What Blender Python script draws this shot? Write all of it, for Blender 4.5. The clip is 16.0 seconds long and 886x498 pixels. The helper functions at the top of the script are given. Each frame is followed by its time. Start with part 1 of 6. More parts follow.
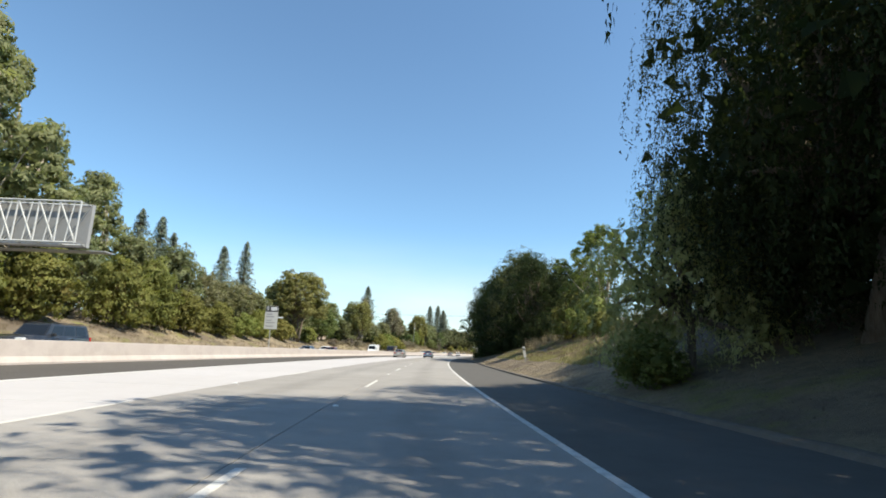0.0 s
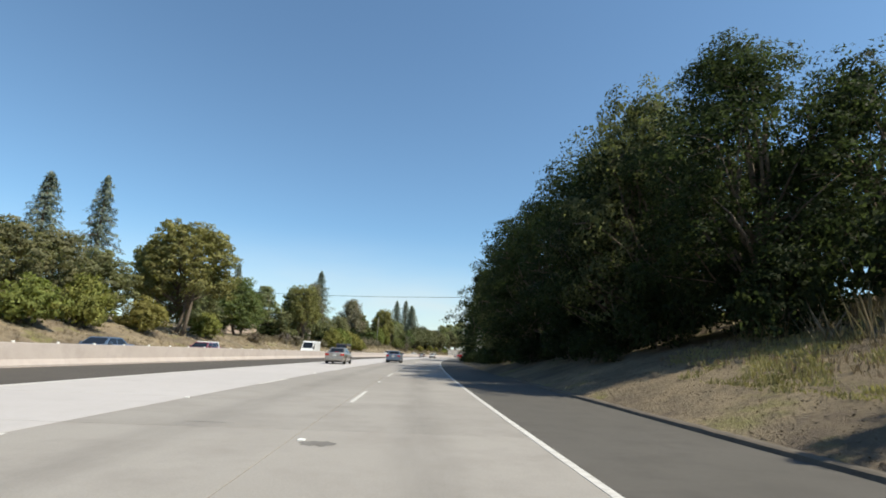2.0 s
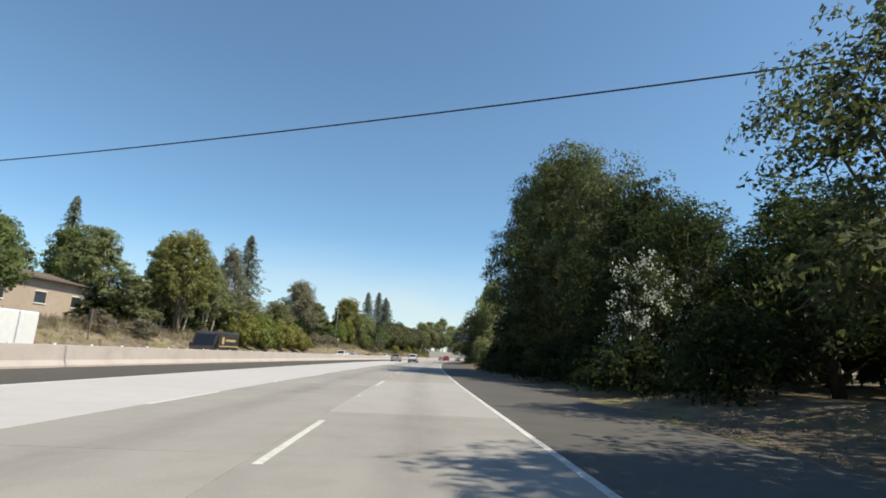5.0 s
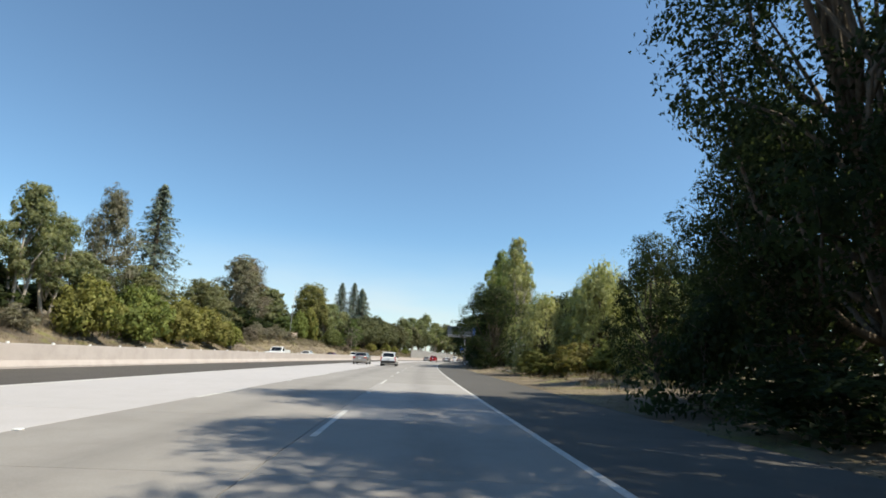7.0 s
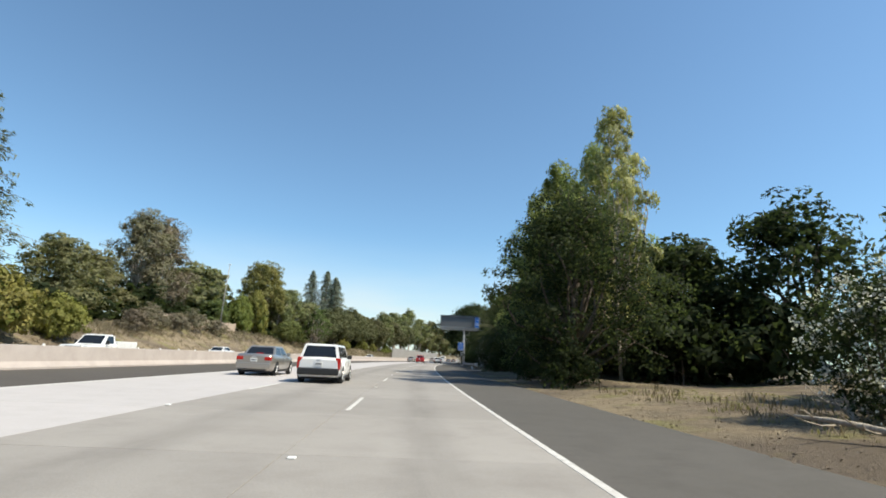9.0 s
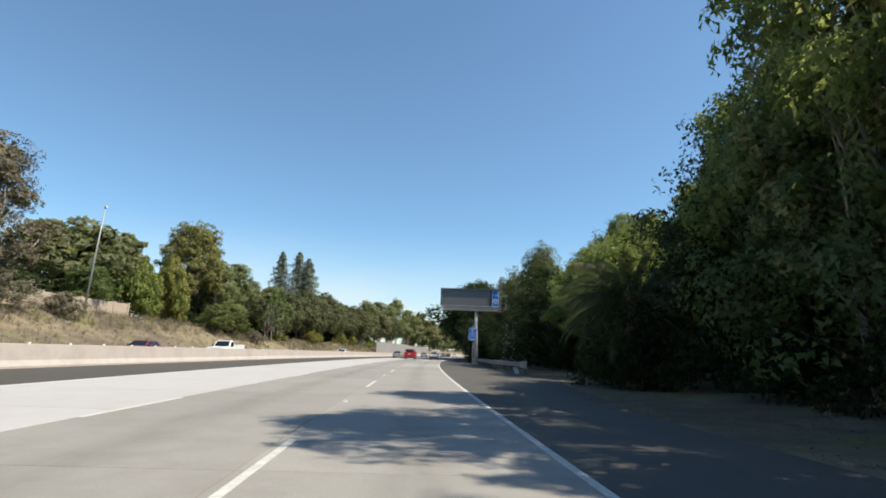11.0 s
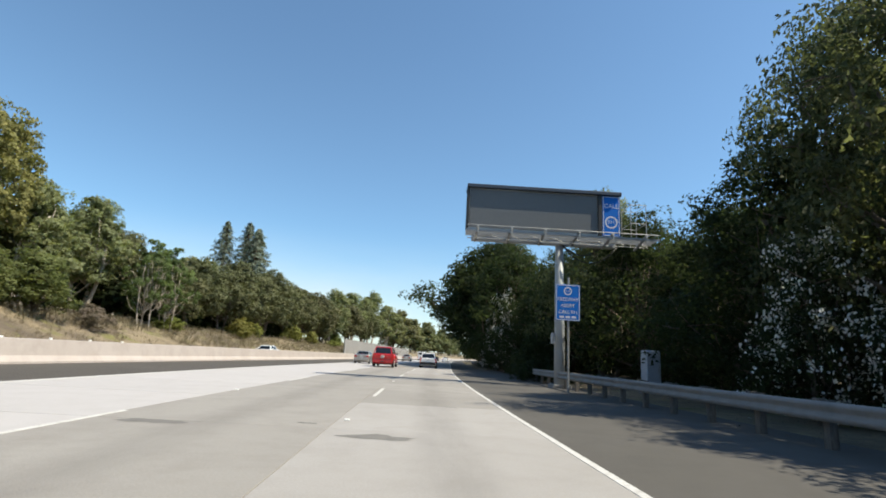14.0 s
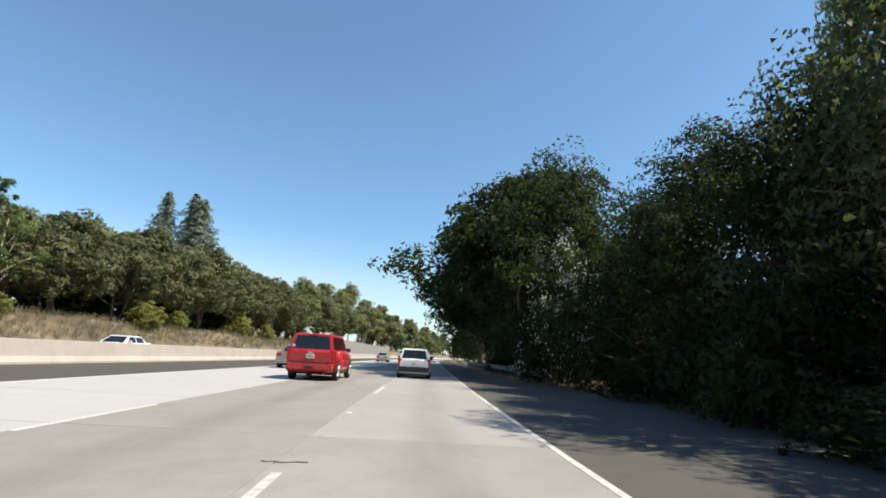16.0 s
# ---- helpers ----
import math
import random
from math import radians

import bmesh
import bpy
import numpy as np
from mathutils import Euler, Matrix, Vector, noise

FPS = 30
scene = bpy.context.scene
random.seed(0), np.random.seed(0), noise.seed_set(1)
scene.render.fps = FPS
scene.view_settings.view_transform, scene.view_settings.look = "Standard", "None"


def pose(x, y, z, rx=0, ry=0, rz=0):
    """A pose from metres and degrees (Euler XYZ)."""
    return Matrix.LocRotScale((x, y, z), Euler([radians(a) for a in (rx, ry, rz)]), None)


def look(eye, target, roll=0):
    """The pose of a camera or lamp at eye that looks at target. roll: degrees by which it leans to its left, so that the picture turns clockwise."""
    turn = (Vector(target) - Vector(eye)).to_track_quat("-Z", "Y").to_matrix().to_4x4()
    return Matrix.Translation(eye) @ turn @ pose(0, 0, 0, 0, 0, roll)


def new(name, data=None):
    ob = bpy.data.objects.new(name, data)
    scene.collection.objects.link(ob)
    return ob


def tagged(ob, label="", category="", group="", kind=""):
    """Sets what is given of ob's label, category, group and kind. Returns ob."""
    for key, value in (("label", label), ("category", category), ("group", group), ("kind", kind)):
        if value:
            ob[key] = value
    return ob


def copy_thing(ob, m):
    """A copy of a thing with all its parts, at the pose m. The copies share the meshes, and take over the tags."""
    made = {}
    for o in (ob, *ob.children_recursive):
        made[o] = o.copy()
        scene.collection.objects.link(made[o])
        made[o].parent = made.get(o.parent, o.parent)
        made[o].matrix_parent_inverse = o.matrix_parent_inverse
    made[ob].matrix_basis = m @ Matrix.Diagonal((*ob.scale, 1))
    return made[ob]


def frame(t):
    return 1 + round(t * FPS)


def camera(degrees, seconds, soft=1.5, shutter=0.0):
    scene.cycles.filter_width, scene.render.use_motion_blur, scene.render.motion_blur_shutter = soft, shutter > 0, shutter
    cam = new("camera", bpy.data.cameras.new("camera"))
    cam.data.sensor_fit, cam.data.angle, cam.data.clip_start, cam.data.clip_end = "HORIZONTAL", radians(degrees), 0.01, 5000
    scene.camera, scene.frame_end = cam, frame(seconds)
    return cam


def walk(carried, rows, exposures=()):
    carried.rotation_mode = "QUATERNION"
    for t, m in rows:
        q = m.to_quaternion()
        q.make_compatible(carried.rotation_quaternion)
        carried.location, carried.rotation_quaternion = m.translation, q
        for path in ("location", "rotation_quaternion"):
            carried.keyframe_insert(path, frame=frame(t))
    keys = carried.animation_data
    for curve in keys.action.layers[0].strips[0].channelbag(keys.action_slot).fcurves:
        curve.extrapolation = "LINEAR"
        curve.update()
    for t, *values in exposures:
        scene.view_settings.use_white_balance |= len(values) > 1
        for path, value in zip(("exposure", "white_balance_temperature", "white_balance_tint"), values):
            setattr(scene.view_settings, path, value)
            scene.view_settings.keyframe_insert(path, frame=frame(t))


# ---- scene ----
# ---------------------------------------------------------------- camera
cam = camera(81.48, 16.0, soft=1.8)
ROWS = [
    (0.0, -1.924, -1.640, 1.068, -0.85, 11.45, -2.05),
    (0.5, -2.408, 10.398, 1.133, -1.64, 11.39, -2.05),
    (1.0, -2.710, 22.344, 1.175, -2.76, 11.46, -2.24),
    (1.5, -2.652, 33.855, 1.204, -3.64, 11.41, -2.16),
    (2.0, -2.620, 45.120, 1.204, -4.57, 11.63, -2.33),
    (2.5, -2.426, 56.156, 1.175, -5.08, 11.63, -2.31),
    (3.0, -2.160, 67.382, 1.128, -5.58, 11.72, -2.26),
    (5.5, 1.285, 121.405, 1.129, -7.61, 11.98, -2.39),
    (6.0, 1.971, 131.910, 1.123, -8.18, 11.82, -2.42),
    (6.5, 2.821, 142.137, 1.117, -8.68, 12.09, -2.45),
    (7.0, 3.872, 152.458, 1.144, -9.22, 12.03, -2.51),
    (7.5, 4.904, 162.331, 1.154, -9.75, 12.15, -2.91),
    (8.0, 5.903, 171.946, 1.189, -10.29, 12.15, -2.88),
    (10.5, 12.186, 220.354, 1.208, -12.16, 11.75, -2.18),
    (11.0, 13.561, 228.891, 1.190, -12.47, 11.54, -2.02),
    (11.5, 14.934, 237.232, 1.199, -12.74, 11.68, -2.09),
    (12.0, 16.231, 245.331, 1.175, -13.11, 11.70, -2.30),
    (12.5, 17.531, 253.193, 1.159, -13.37, 11.91, -2.65),
    (13.0, 18.813, 260.894, 1.170, -13.78, 12.04, -2.84),
    (13.5, 19.978, 268.126, 1.175, -14.23, 12.14, -3.09),
    (14.0, 21.252, 275.271, 1.165, -14.75, 11.95, -3.19),
    (14.5, 22.758, 282.339, 1.195, -15.27, 12.11, -3.20),
    (15.0, 24.344, 289.373, 1.206, -15.89, 12.21, -3.46),
    (15.5, 25.979, 296.104, 1.208, -16.29, 12.03, -3.61),
    (16.0, 27.332, 302.483, 1.197, -16.76, 11.94, -3.22),
]
walk(cam, [(t, pose(x, y, z, 90 + pitch, roll, yaw)) for t, x, y, z, yaw, pitch, roll in ROWS], [
    (0.0, 0.75, 7200, 5), (0.8, 0.52, 7200, 5), (1.5, 0.42, 7200, 5), (5.5, 0.40, 7200, 5), (8.0, 0.5, 7200, 5), (12.5, 0.52, 7200, 5), (16.0, 0.6, 7200, 5)])

# ---------------------------------------------------------------- sky and sun
SUN_AZ, SUN_EL = 116.0, 53.0        # degrees clockwise from +y, and above the horizon
world = bpy.data.worlds.new("sky")
scene.world = world
world.use_nodes = True
wn, wl = world.node_tree.nodes, world.node_tree.links
wn.clear()
sky = wn.new("ShaderNodeTexSky")
sky.sky_type = "NISHITA"
sky.sun_disc = False
sky.sun_elevation = radians(SUN_EL)
sky.sun_rotation = radians(SUN_AZ)
sky.air_density, sky.dust_density, sky.ozone_density = 1.0, 0.25, 2.6
back = wn.new("ShaderNodeBackground")
back.inputs["Strength"].default_value = 0.105
wout = wn.new("ShaderNodeOutputWorld")
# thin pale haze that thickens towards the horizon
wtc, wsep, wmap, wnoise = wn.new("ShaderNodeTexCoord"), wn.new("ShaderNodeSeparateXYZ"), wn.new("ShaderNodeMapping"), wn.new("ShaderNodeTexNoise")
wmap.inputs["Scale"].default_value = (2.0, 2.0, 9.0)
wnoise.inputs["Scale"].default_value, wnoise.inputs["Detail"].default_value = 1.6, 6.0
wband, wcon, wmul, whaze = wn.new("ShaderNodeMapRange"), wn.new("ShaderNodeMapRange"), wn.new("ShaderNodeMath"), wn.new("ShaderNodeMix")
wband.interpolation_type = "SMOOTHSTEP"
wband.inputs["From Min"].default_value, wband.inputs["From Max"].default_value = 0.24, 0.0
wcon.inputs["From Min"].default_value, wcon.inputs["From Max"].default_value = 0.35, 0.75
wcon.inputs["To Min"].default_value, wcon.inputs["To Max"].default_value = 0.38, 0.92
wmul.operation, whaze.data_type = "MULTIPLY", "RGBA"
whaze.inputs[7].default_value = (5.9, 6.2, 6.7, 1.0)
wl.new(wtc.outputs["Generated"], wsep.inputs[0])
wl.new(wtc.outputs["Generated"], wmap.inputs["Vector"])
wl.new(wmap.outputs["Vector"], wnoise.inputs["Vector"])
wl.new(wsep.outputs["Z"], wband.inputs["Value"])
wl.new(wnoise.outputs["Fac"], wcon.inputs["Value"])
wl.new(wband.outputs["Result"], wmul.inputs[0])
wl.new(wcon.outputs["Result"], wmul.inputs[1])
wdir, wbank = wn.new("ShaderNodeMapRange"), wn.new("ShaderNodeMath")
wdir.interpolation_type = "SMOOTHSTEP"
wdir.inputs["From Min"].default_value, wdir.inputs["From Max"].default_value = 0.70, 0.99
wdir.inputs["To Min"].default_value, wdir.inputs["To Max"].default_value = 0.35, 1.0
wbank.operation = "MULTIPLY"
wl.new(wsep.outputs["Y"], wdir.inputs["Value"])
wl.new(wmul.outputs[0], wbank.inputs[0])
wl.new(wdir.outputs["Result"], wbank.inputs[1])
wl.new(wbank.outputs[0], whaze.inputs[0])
wtint = wn.new("ShaderNodeMix")
wtint.data_type, wtint.blend_type = "RGBA", "MULTIPLY"
wtint.inputs[0].default_value, wtint.inputs[7].default_value = 1.0, (0.96, 1.17, 1.29, 1.0)
# clear air keeps the lower sky blue
wlow, wdeep = wn.new("ShaderNodeMapRange"), wn.new("ShaderNodeMix")
wlow.interpolation_type = "SMOOTHSTEP"
wlow.inputs["From Min"].default_value, wlow.inputs["From Max"].default_value = 0.0, 0.5
wdeep.data_type, wdeep.blend_type = "RGBA", "MULTIPLY"
wdeep.inputs[7].default_value = (0.84, 0.915, 0.975, 1.0)
wl.new(wsep.outputs["Z"], wlow.inputs["Value"])
wlow.inputs["To Min"].default_value, wlow.inputs["To Max"].default_value = 1.0, 0.0
wl.new(wlow.outputs["Result"], wdeep.inputs[0])
wl.new(sky.outputs["Color"], wdeep.inputs[6])
wl.new(wdeep.outputs[2], wtint.inputs[6])
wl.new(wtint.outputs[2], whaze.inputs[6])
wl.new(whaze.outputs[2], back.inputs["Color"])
wl.new(back.outputs[0], wout.inputs["Surface"])
sun = new("sun", bpy.data.lights.new("sun", "SUN"))
sun.data.energy, sun.data.angle, sun.data.color = 4.8, radians(0.55), (1.0, 0.95, 0.87)
_az, _el = radians(SUN_AZ), radians(SUN_EL)
sun.matrix_world = look((0, 0, 0), (-math.sin(_az) * math.cos(_el), -math.cos(_az) * math.cos(_el), -math.sin(_el)))

# ---------------------------------------------------------------- materials
def material(name, rough=0.8, metal=0.0, spec=0.5):
    m = bpy.data.materials.new(name)
    m.use_nodes = True
    n, l = m.node_tree.nodes, m.node_tree.links
    b = n["Principled BSDF"]
    b.inputs["Roughness"].default_value, b.inputs["Metallic"].default_value = rough, metal
    b.inputs["Specular IOR Level"].default_value = spec
    return m, n, l, b


def noise_fac(n, l, scale, detail=4.0, rough=0.55, lo=0.35, hi=0.65, vec=None):
    """Noise between 0 and 1, its contrast set by lo and hi."""
    t = n.new("ShaderNodeTexNoise")
    t.inputs["Scale"].default_value, t.inputs["Detail"].default_value, t.inputs["Roughness"].default_value = scale, detail, rough
    if vec is not None:
        l.new(vec, t.inputs["Vector"])
    r = n.new("ShaderNodeMapRange")
    r.inputs["From Min"].default_value, r.inputs["From Max"].default_value = lo, hi
    l.new(t.outputs["Fac"], r.inputs["Value"])
    return r.outputs["Result"]


def mix(n, l, fac, a, b, kind="MIX"):
    x = n.new("ShaderNodeMix")
    x.data_type, x.blend_type = "RGBA", kind
    for key, v in ((0, fac), (6, a), (7, b)):
        if isinstance(v, (int, float)):
            x.inputs[key].default_value = v
        elif isinstance(v, tuple):
            x.inputs[key].default_value = (*v, 1.0) if len(v) == 3 else v
        else:
            l.new(v, x.inputs[key])
    return x.outputs[2]


def coords(n, l, scale=(1, 1, 1), kind="Object"):
    c = n.new("ShaderNodeTexCoord")
    m = n.new("ShaderNodeMapping")
    m.inputs["Scale"].default_value = scale
    l.new(c.outputs[kind], m.inputs["Vector"])
    return m.outputs["Vector"]


def world_xyz(n, l, scale=(1, 1, 1)):
    c = n.new("ShaderNodeNewGeometry")
    m = n.new("ShaderNodeMapping")
    m.inputs["Scale"].default_value = scale
    l.new(c.outputs["Position"], m.inputs["Vector"])
    return m.outputs["Vector"]


def bump(n, l, b, height, strength=0.3, distance=0.02):
    k = n.new("ShaderNodeBump")
    k.inputs["Strength"].default_value, k.inputs["Distance"].default_value = strength, distance
    l.new(height, k.inputs["Height"])
    l.new(k.outputs["Normal"], b.inputs["Normal"])


def speckled(name, a, b_, c, rough=0.9, big=0.12, mid=1.3, fine=40.0, spec=0.3, relief=0.25, random_piece=0.0, oil=0.0):
    """A mineral surface: two tones in large patches, a third in fine grain, with relief."""
    m, n, l, b = material(name, rough, 0.0, spec)
    v = world_xyz(n, l)
    col = mix(n, l, noise_fac(n, l, big, 5.0, 0.6, 0.35, 0.65, v), a, b_)
    col = mix(n, l, noise_fac(n, l, mid, 5.0, 0.7, 0.45, 0.75, v), col, c)
    grain = noise_fac(n, l, fine, 3.0, 0.6, 0.3, 0.7, v)
    dark = tuple(q * 0.72 for q in a)
    col = mix(n, l, grain, mix(n, l, 0.45, col, dark), col)
    if oil:
        # drips darken the middle of the lane; tyres polish two bands
        tc, sx, ab = n.new("ShaderNodeTexCoord"), n.new("ShaderNodeSeparateXYZ"), n.new("ShaderNodeMath")
        ab.operation = "ABSOLUTE"
        l.new(tc.outputs["Object"], sx.inputs[0])
        l.new(sx.outputs["X"], ab.inputs[0])
        band = n.new("ShaderNodeMapRange")
        band.interpolation_type = "SMOOTHSTEP"
        band.inputs["From Min"].default_value, band.inputs["From Max"].default_value = 0.65, 0.1
        l.new(ab.outputs[0], band.inputs["Value"])
        streak = noise_fac(n, l, 1.0, 5.0, 0.65, 0.15, 0.7, coords(n, l, (2.2, 0.25, 1)))
        mul = n.new("ShaderNodeMath")
        mul.operation = "MULTIPLY"
        l.new(band.outputs["Result"], mul.inputs[0])
        l.new(streak, mul.inputs[1])
        col = mix(n, l, mul.outputs[0], col, mix(n, l, oil, col, (0.10, 0.092, 0.085)))
    if random_piece:
        info = n.new("ShaderNodeObjectInfo")
        r = n.new("ShaderNodeMapRange")
        r.inputs["To Min"].default_value, r.inputs["To Max"].default_value = 1 - random_piece, 1 + random_piece
        l.new(info.outputs["Random"], r.inputs["Value"])
        comb = n.new("ShaderNodeCombineColor")
        for k in range(3):
            l.new(r.outputs["Result"], comb.inputs[k])
        col = mix(n, l, 1.0, col, comb.outputs[0], "MULTIPLY")
    l.new(col, b.inputs["Base Color"])
    bump(n, l, b, grain, relief, 0.01)
    return m


def paint(name, colour, rough=0.5, metal=0.0, wear=0.12, scale=6.0, spec=0.5):
    m, n, l, b = material(name, rough, metal, spec)
    v = coords(n, l)
    dirty = tuple(q * 0.6 + 0.02 for q in colour)
    col = mix(n, l, noise_fac(n, l, scale, 5.0, 0.65, 0.4, 0.8, v), colour, mix(n, l, wear * 3 if wear < 0.33 else 1.0, colour, dirty))
    l.new(col, b.inputs["Base Color"])
    return m


def car_paint(name, colour, metal=0.3, rough=0.28):
    m, n, l, b = material(name, rough, metal, 0.5)
    v = coords(n, l)
    dust = tuple(q * 0.8 + 0.05 for q in colour)
    l.new(mix(n, l, noise_fac(n, l, 3.0, 4.0, 0.6, 0.4, 0.9, v), colour, dust), b.inputs["Base Color"])
    b.inputs["Coat Weight"].default_value, b.inputs["Coat Roughness"].default_value = 0.6, 0.08
    return m


def foliage(name, tones, rough=0.55, clear=0.3, hue=0.08, glow=1.0, spec=0.12):
    """Leaves: each leaf takes one of the tones, each plant its own brightness; light comes through them."""
    m, n, l, b = material(name, rough, 0.0, spec)
    geo, info = n.new("ShaderNodeNewGeometry"), n.new("ShaderNodeObjectInfo")
    ramp = n.new("ShaderNodeValToRGB")
    ramp.color_ramp.elements[0].color = (*tones[0], 1)
    ramp.color_ramp.elements[1].color = (*tones[-1], 1)
    for k, c in enumerate(tones[1:-1]):
        ramp.color_ramp.elements.new((k + 1) / (len(tones) - 1)).color = (*c, 1)
    drift = noise_fac(n, l, 0.55, 3.0, 0.6, 0.28, 0.72, coords(n, l))
    blend = n.new("ShaderNodeMix")
    blend.inputs["Factor"].default_value = 0.38
    l.new(drift, blend.inputs["A"])
    l.new(geo.outputs["Random Per Island"], blend.inputs["B"])
    l.new(blend.outputs["Result"], ramp.inputs["Fac"])
    hsv = n.new("ShaderNodeHueSaturation")
    hr, vr = n.new("ShaderNodeMapRange"), n.new("ShaderNodeMapRange")
    hr.inputs["To Min"].default_value, hr.inputs["To Max"].default_value = 0.5 - hue / 2, 0.5 + hue / 3
    vr.inputs["To Min"].default_value, vr.inputs["To Max"].default_value = 0.75, 1.25
    l.new(info.outputs["Random"], hr.inputs["Value"])
    l.new(noise_fac(n, l, 0.7, 2.0, 0.5, 0.3, 0.7, coords(n, l)), vr.inputs["Value"])
    l.new(hr.outputs["Result"], hsv.inputs["Hue"])
    l.new(vr.outputs["Result"], hsv.inputs["Value"])
    hsv.inputs["Saturation"].default_value = 0.9
    l.new(ramp.outputs["Color"], hsv.inputs["Color"])
    l.new(hsv.outputs["Color"], b.inputs["Base Color"])
    tr, mx = n.new("ShaderNodeBsdfTranslucent"), n.new("ShaderNodeMixShader")
    warm = mix(n, l, 1.0, hsv.outputs["Color"], (1.02 * glow, 1.08 * glow, 0.68 * glow), "MULTIPLY")
    l.new(warm, tr.inputs["Color"])
    mx.inputs["Fac"].default_value = clear
    out = n["Material Output"]
    l.new(b.outputs[0], mx.inputs[1])
    l.new(tr.outputs[0], mx.inputs[2])
    l.new(mx.outputs[0], out.inputs["Surface"])
    return m


def bark(name, a, c):
    m, n, l, b = material(name, 0.9, 0.0, 0.2)
    v = coords(n, l, (6, 6, 1.2))
    f = noise_fac(n, l, 2.0, 6.0, 0.7, 0.35, 0.65, v)
    l.new(mix(n, l, f, a, c), b.inputs["Base Color"])
    bump(n, l, b, f, 0.6, 0.04)
    return m


CONCRETE = speckled("weathered grey concrete", (0.292, 0.273, 0.254), (0.332, 0.312, 0.292), (0.261, 0.241, 0.224))
CONCRETE_SLAB = speckled("weathered grey concrete slab", (0.280, 0.261, 0.241), (0.320, 0.300, 0.279), (0.245, 0.225, 0.208), random_piece=0.05, oil=0.32, mid=0.9)
CONCRETE_NEW = speckled("pale new concrete", (0.438, 0.415, 0.410), (0.466, 0.442, 0.440), (0.407, 0.383, 0.377), random_piece=0.02)
ASPHALT = speckled("shoulder asphalt", (0.093, 0.086, 0.077), (0.109, 0.101, 0.092), (0.077, 0.071, 0.064), fine=60.0)
ASPHALT_DARK = speckled("dark asphalt", (0.083, 0.073, 0.063), (0.099, 0.087, 0.075), (0.067, 0.059, 0.052), fine=60.0)
BARRIER = speckled("barrier concrete", (0.442, 0.387, 0.356), (0.490, 0.435, 0.408), (0.371, 0.324, 0.296), big=0.3, mid=0.9)
LINE = speckled("worn white road paint", (0.553, 0.537, 0.514), (0.600, 0.593, 0.569), (0.316, 0.300, 0.276), big=1.0, mid=7.0)
PATCH = speckled("pale concrete patch", (0.332, 0.312, 0.295), (0.363, 0.344, 0.330), (0.304, 0.284, 0.266), oil=0.3, random_piece=0.03)
TAR = speckled("black joint tar", (0.035, 0.033, 0.03), (0.05, 0.047, 0.043), (0.09, 0.085, 0.08), rough=0.6)
DARK_CONCRETE = speckled("darker speckled concrete", (0.17, 0.16, 0.15), (0.21, 0.20, 0.185), (0.13, 0.12, 0.115), big=1.0, mid=4.0)
CURB = speckled("dusty curb asphalt", (0.095, 0.082, 0.068), (0.15, 0.125, 0.10), (0.19, 0.155, 0.12), big=0.5, mid=1.6)


def dry_ground():
    m, n, l, b = material("dry grass and bare earth", 0.95, 0.0, 0.15)
    v = world_xyz(n, l)
    straw, earth, green, litter = (0.32, 0.258, 0.17), (0.155, 0.125, 0.095), (0.22, 0.215, 0.075), (0.13, 0.102, 0.077)
    col = mix(n, l, noise_fac(n, l, 0.16, 5.0, 0.62, 0.42, 0.60, v), straw, earth)
    col = mix(n, l, noise_fac(n, l, 0.35, 4.0, 0.6, 0.54, 0.66, v), col, green)
    col = mix(n, l, noise_fac(n, l, 1.7, 6.0, 0.7, 0.50, 0.72, v), col, litter)
    fine = noise_fac(n, l, 14.0, 5.0, 0.75, 0.3, 0.7, v)
    col = mix(n, l, fine, mix(n, l, 0.5, col, litter), col)
    l.new(col, b.inputs["Base Color"])
    bump(n, l, b, fine, 0.7, 0.08)
    return m


GROUND = dry_ground()
# Oak tones lowered to near black so the colour carries the crowns' shade.
LEAF_OAK_SHADED = foliage("shade-dark oak leaves", [(0.013, 0.021, 0.010), (0.021, 0.031, 0.014), (0.033, 0.044, 0.019), (0.050, 0.061, 0.028)], clear=0.36, glow=2.9, spec=0.04, hue=0.02)
LEAF_NEAR_GUM = foliage("olive gum leaves", [(0.080, 0.108, 0.038), (0.140, 0.172, 0.058), (0.205, 0.228, 0.080), (0.250, 0.255, 0.10)], clear=0.46, glow=1.9, spec=0.05, hue=0.02)
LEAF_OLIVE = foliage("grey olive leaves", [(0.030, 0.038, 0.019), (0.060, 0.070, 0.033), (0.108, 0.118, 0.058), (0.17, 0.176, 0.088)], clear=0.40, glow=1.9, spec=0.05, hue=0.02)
LEAF_GREEN = foliage("mid green leaves", [(0.082, 0.106, 0.038), (0.122, 0.148, 0.050), (0.17, 0.195, 0.068)], clear=0.4, glow=1.7)
LEAF_EUC = foliage("grey green gum leaves", [(0.112, 0.132, 0.062), (0.155, 0.175, 0.082), (0.21, 0.222, 0.106), (0.235, 0.228, 0.115)], clear=0.4, hue=0.02, glow=1.7)
LEAF_DOME = foliage("golden olive pine needles", [(0.13, 0.13, 0.042), (0.20, 0.19, 0.06), (0.27, 0.24, 0.08)], clear=0.32, hue=0.02, glow=1.5)
LEAF_BROWN = foliage("greyish brown gum leaves", [(0.15, 0.128, 0.095), (0.20, 0.170, 0.125), (0.17, 0.155, 0.095), (0.13, 0.128, 0.08)])
LEAF_GUM_OAK = foliage("olive oak leaves", [(0.10, 0.115, 0.055), (0.15, 0.162, 0.078), (0.21, 0.215, 0.105)], clear=0.36, glow=1.7)
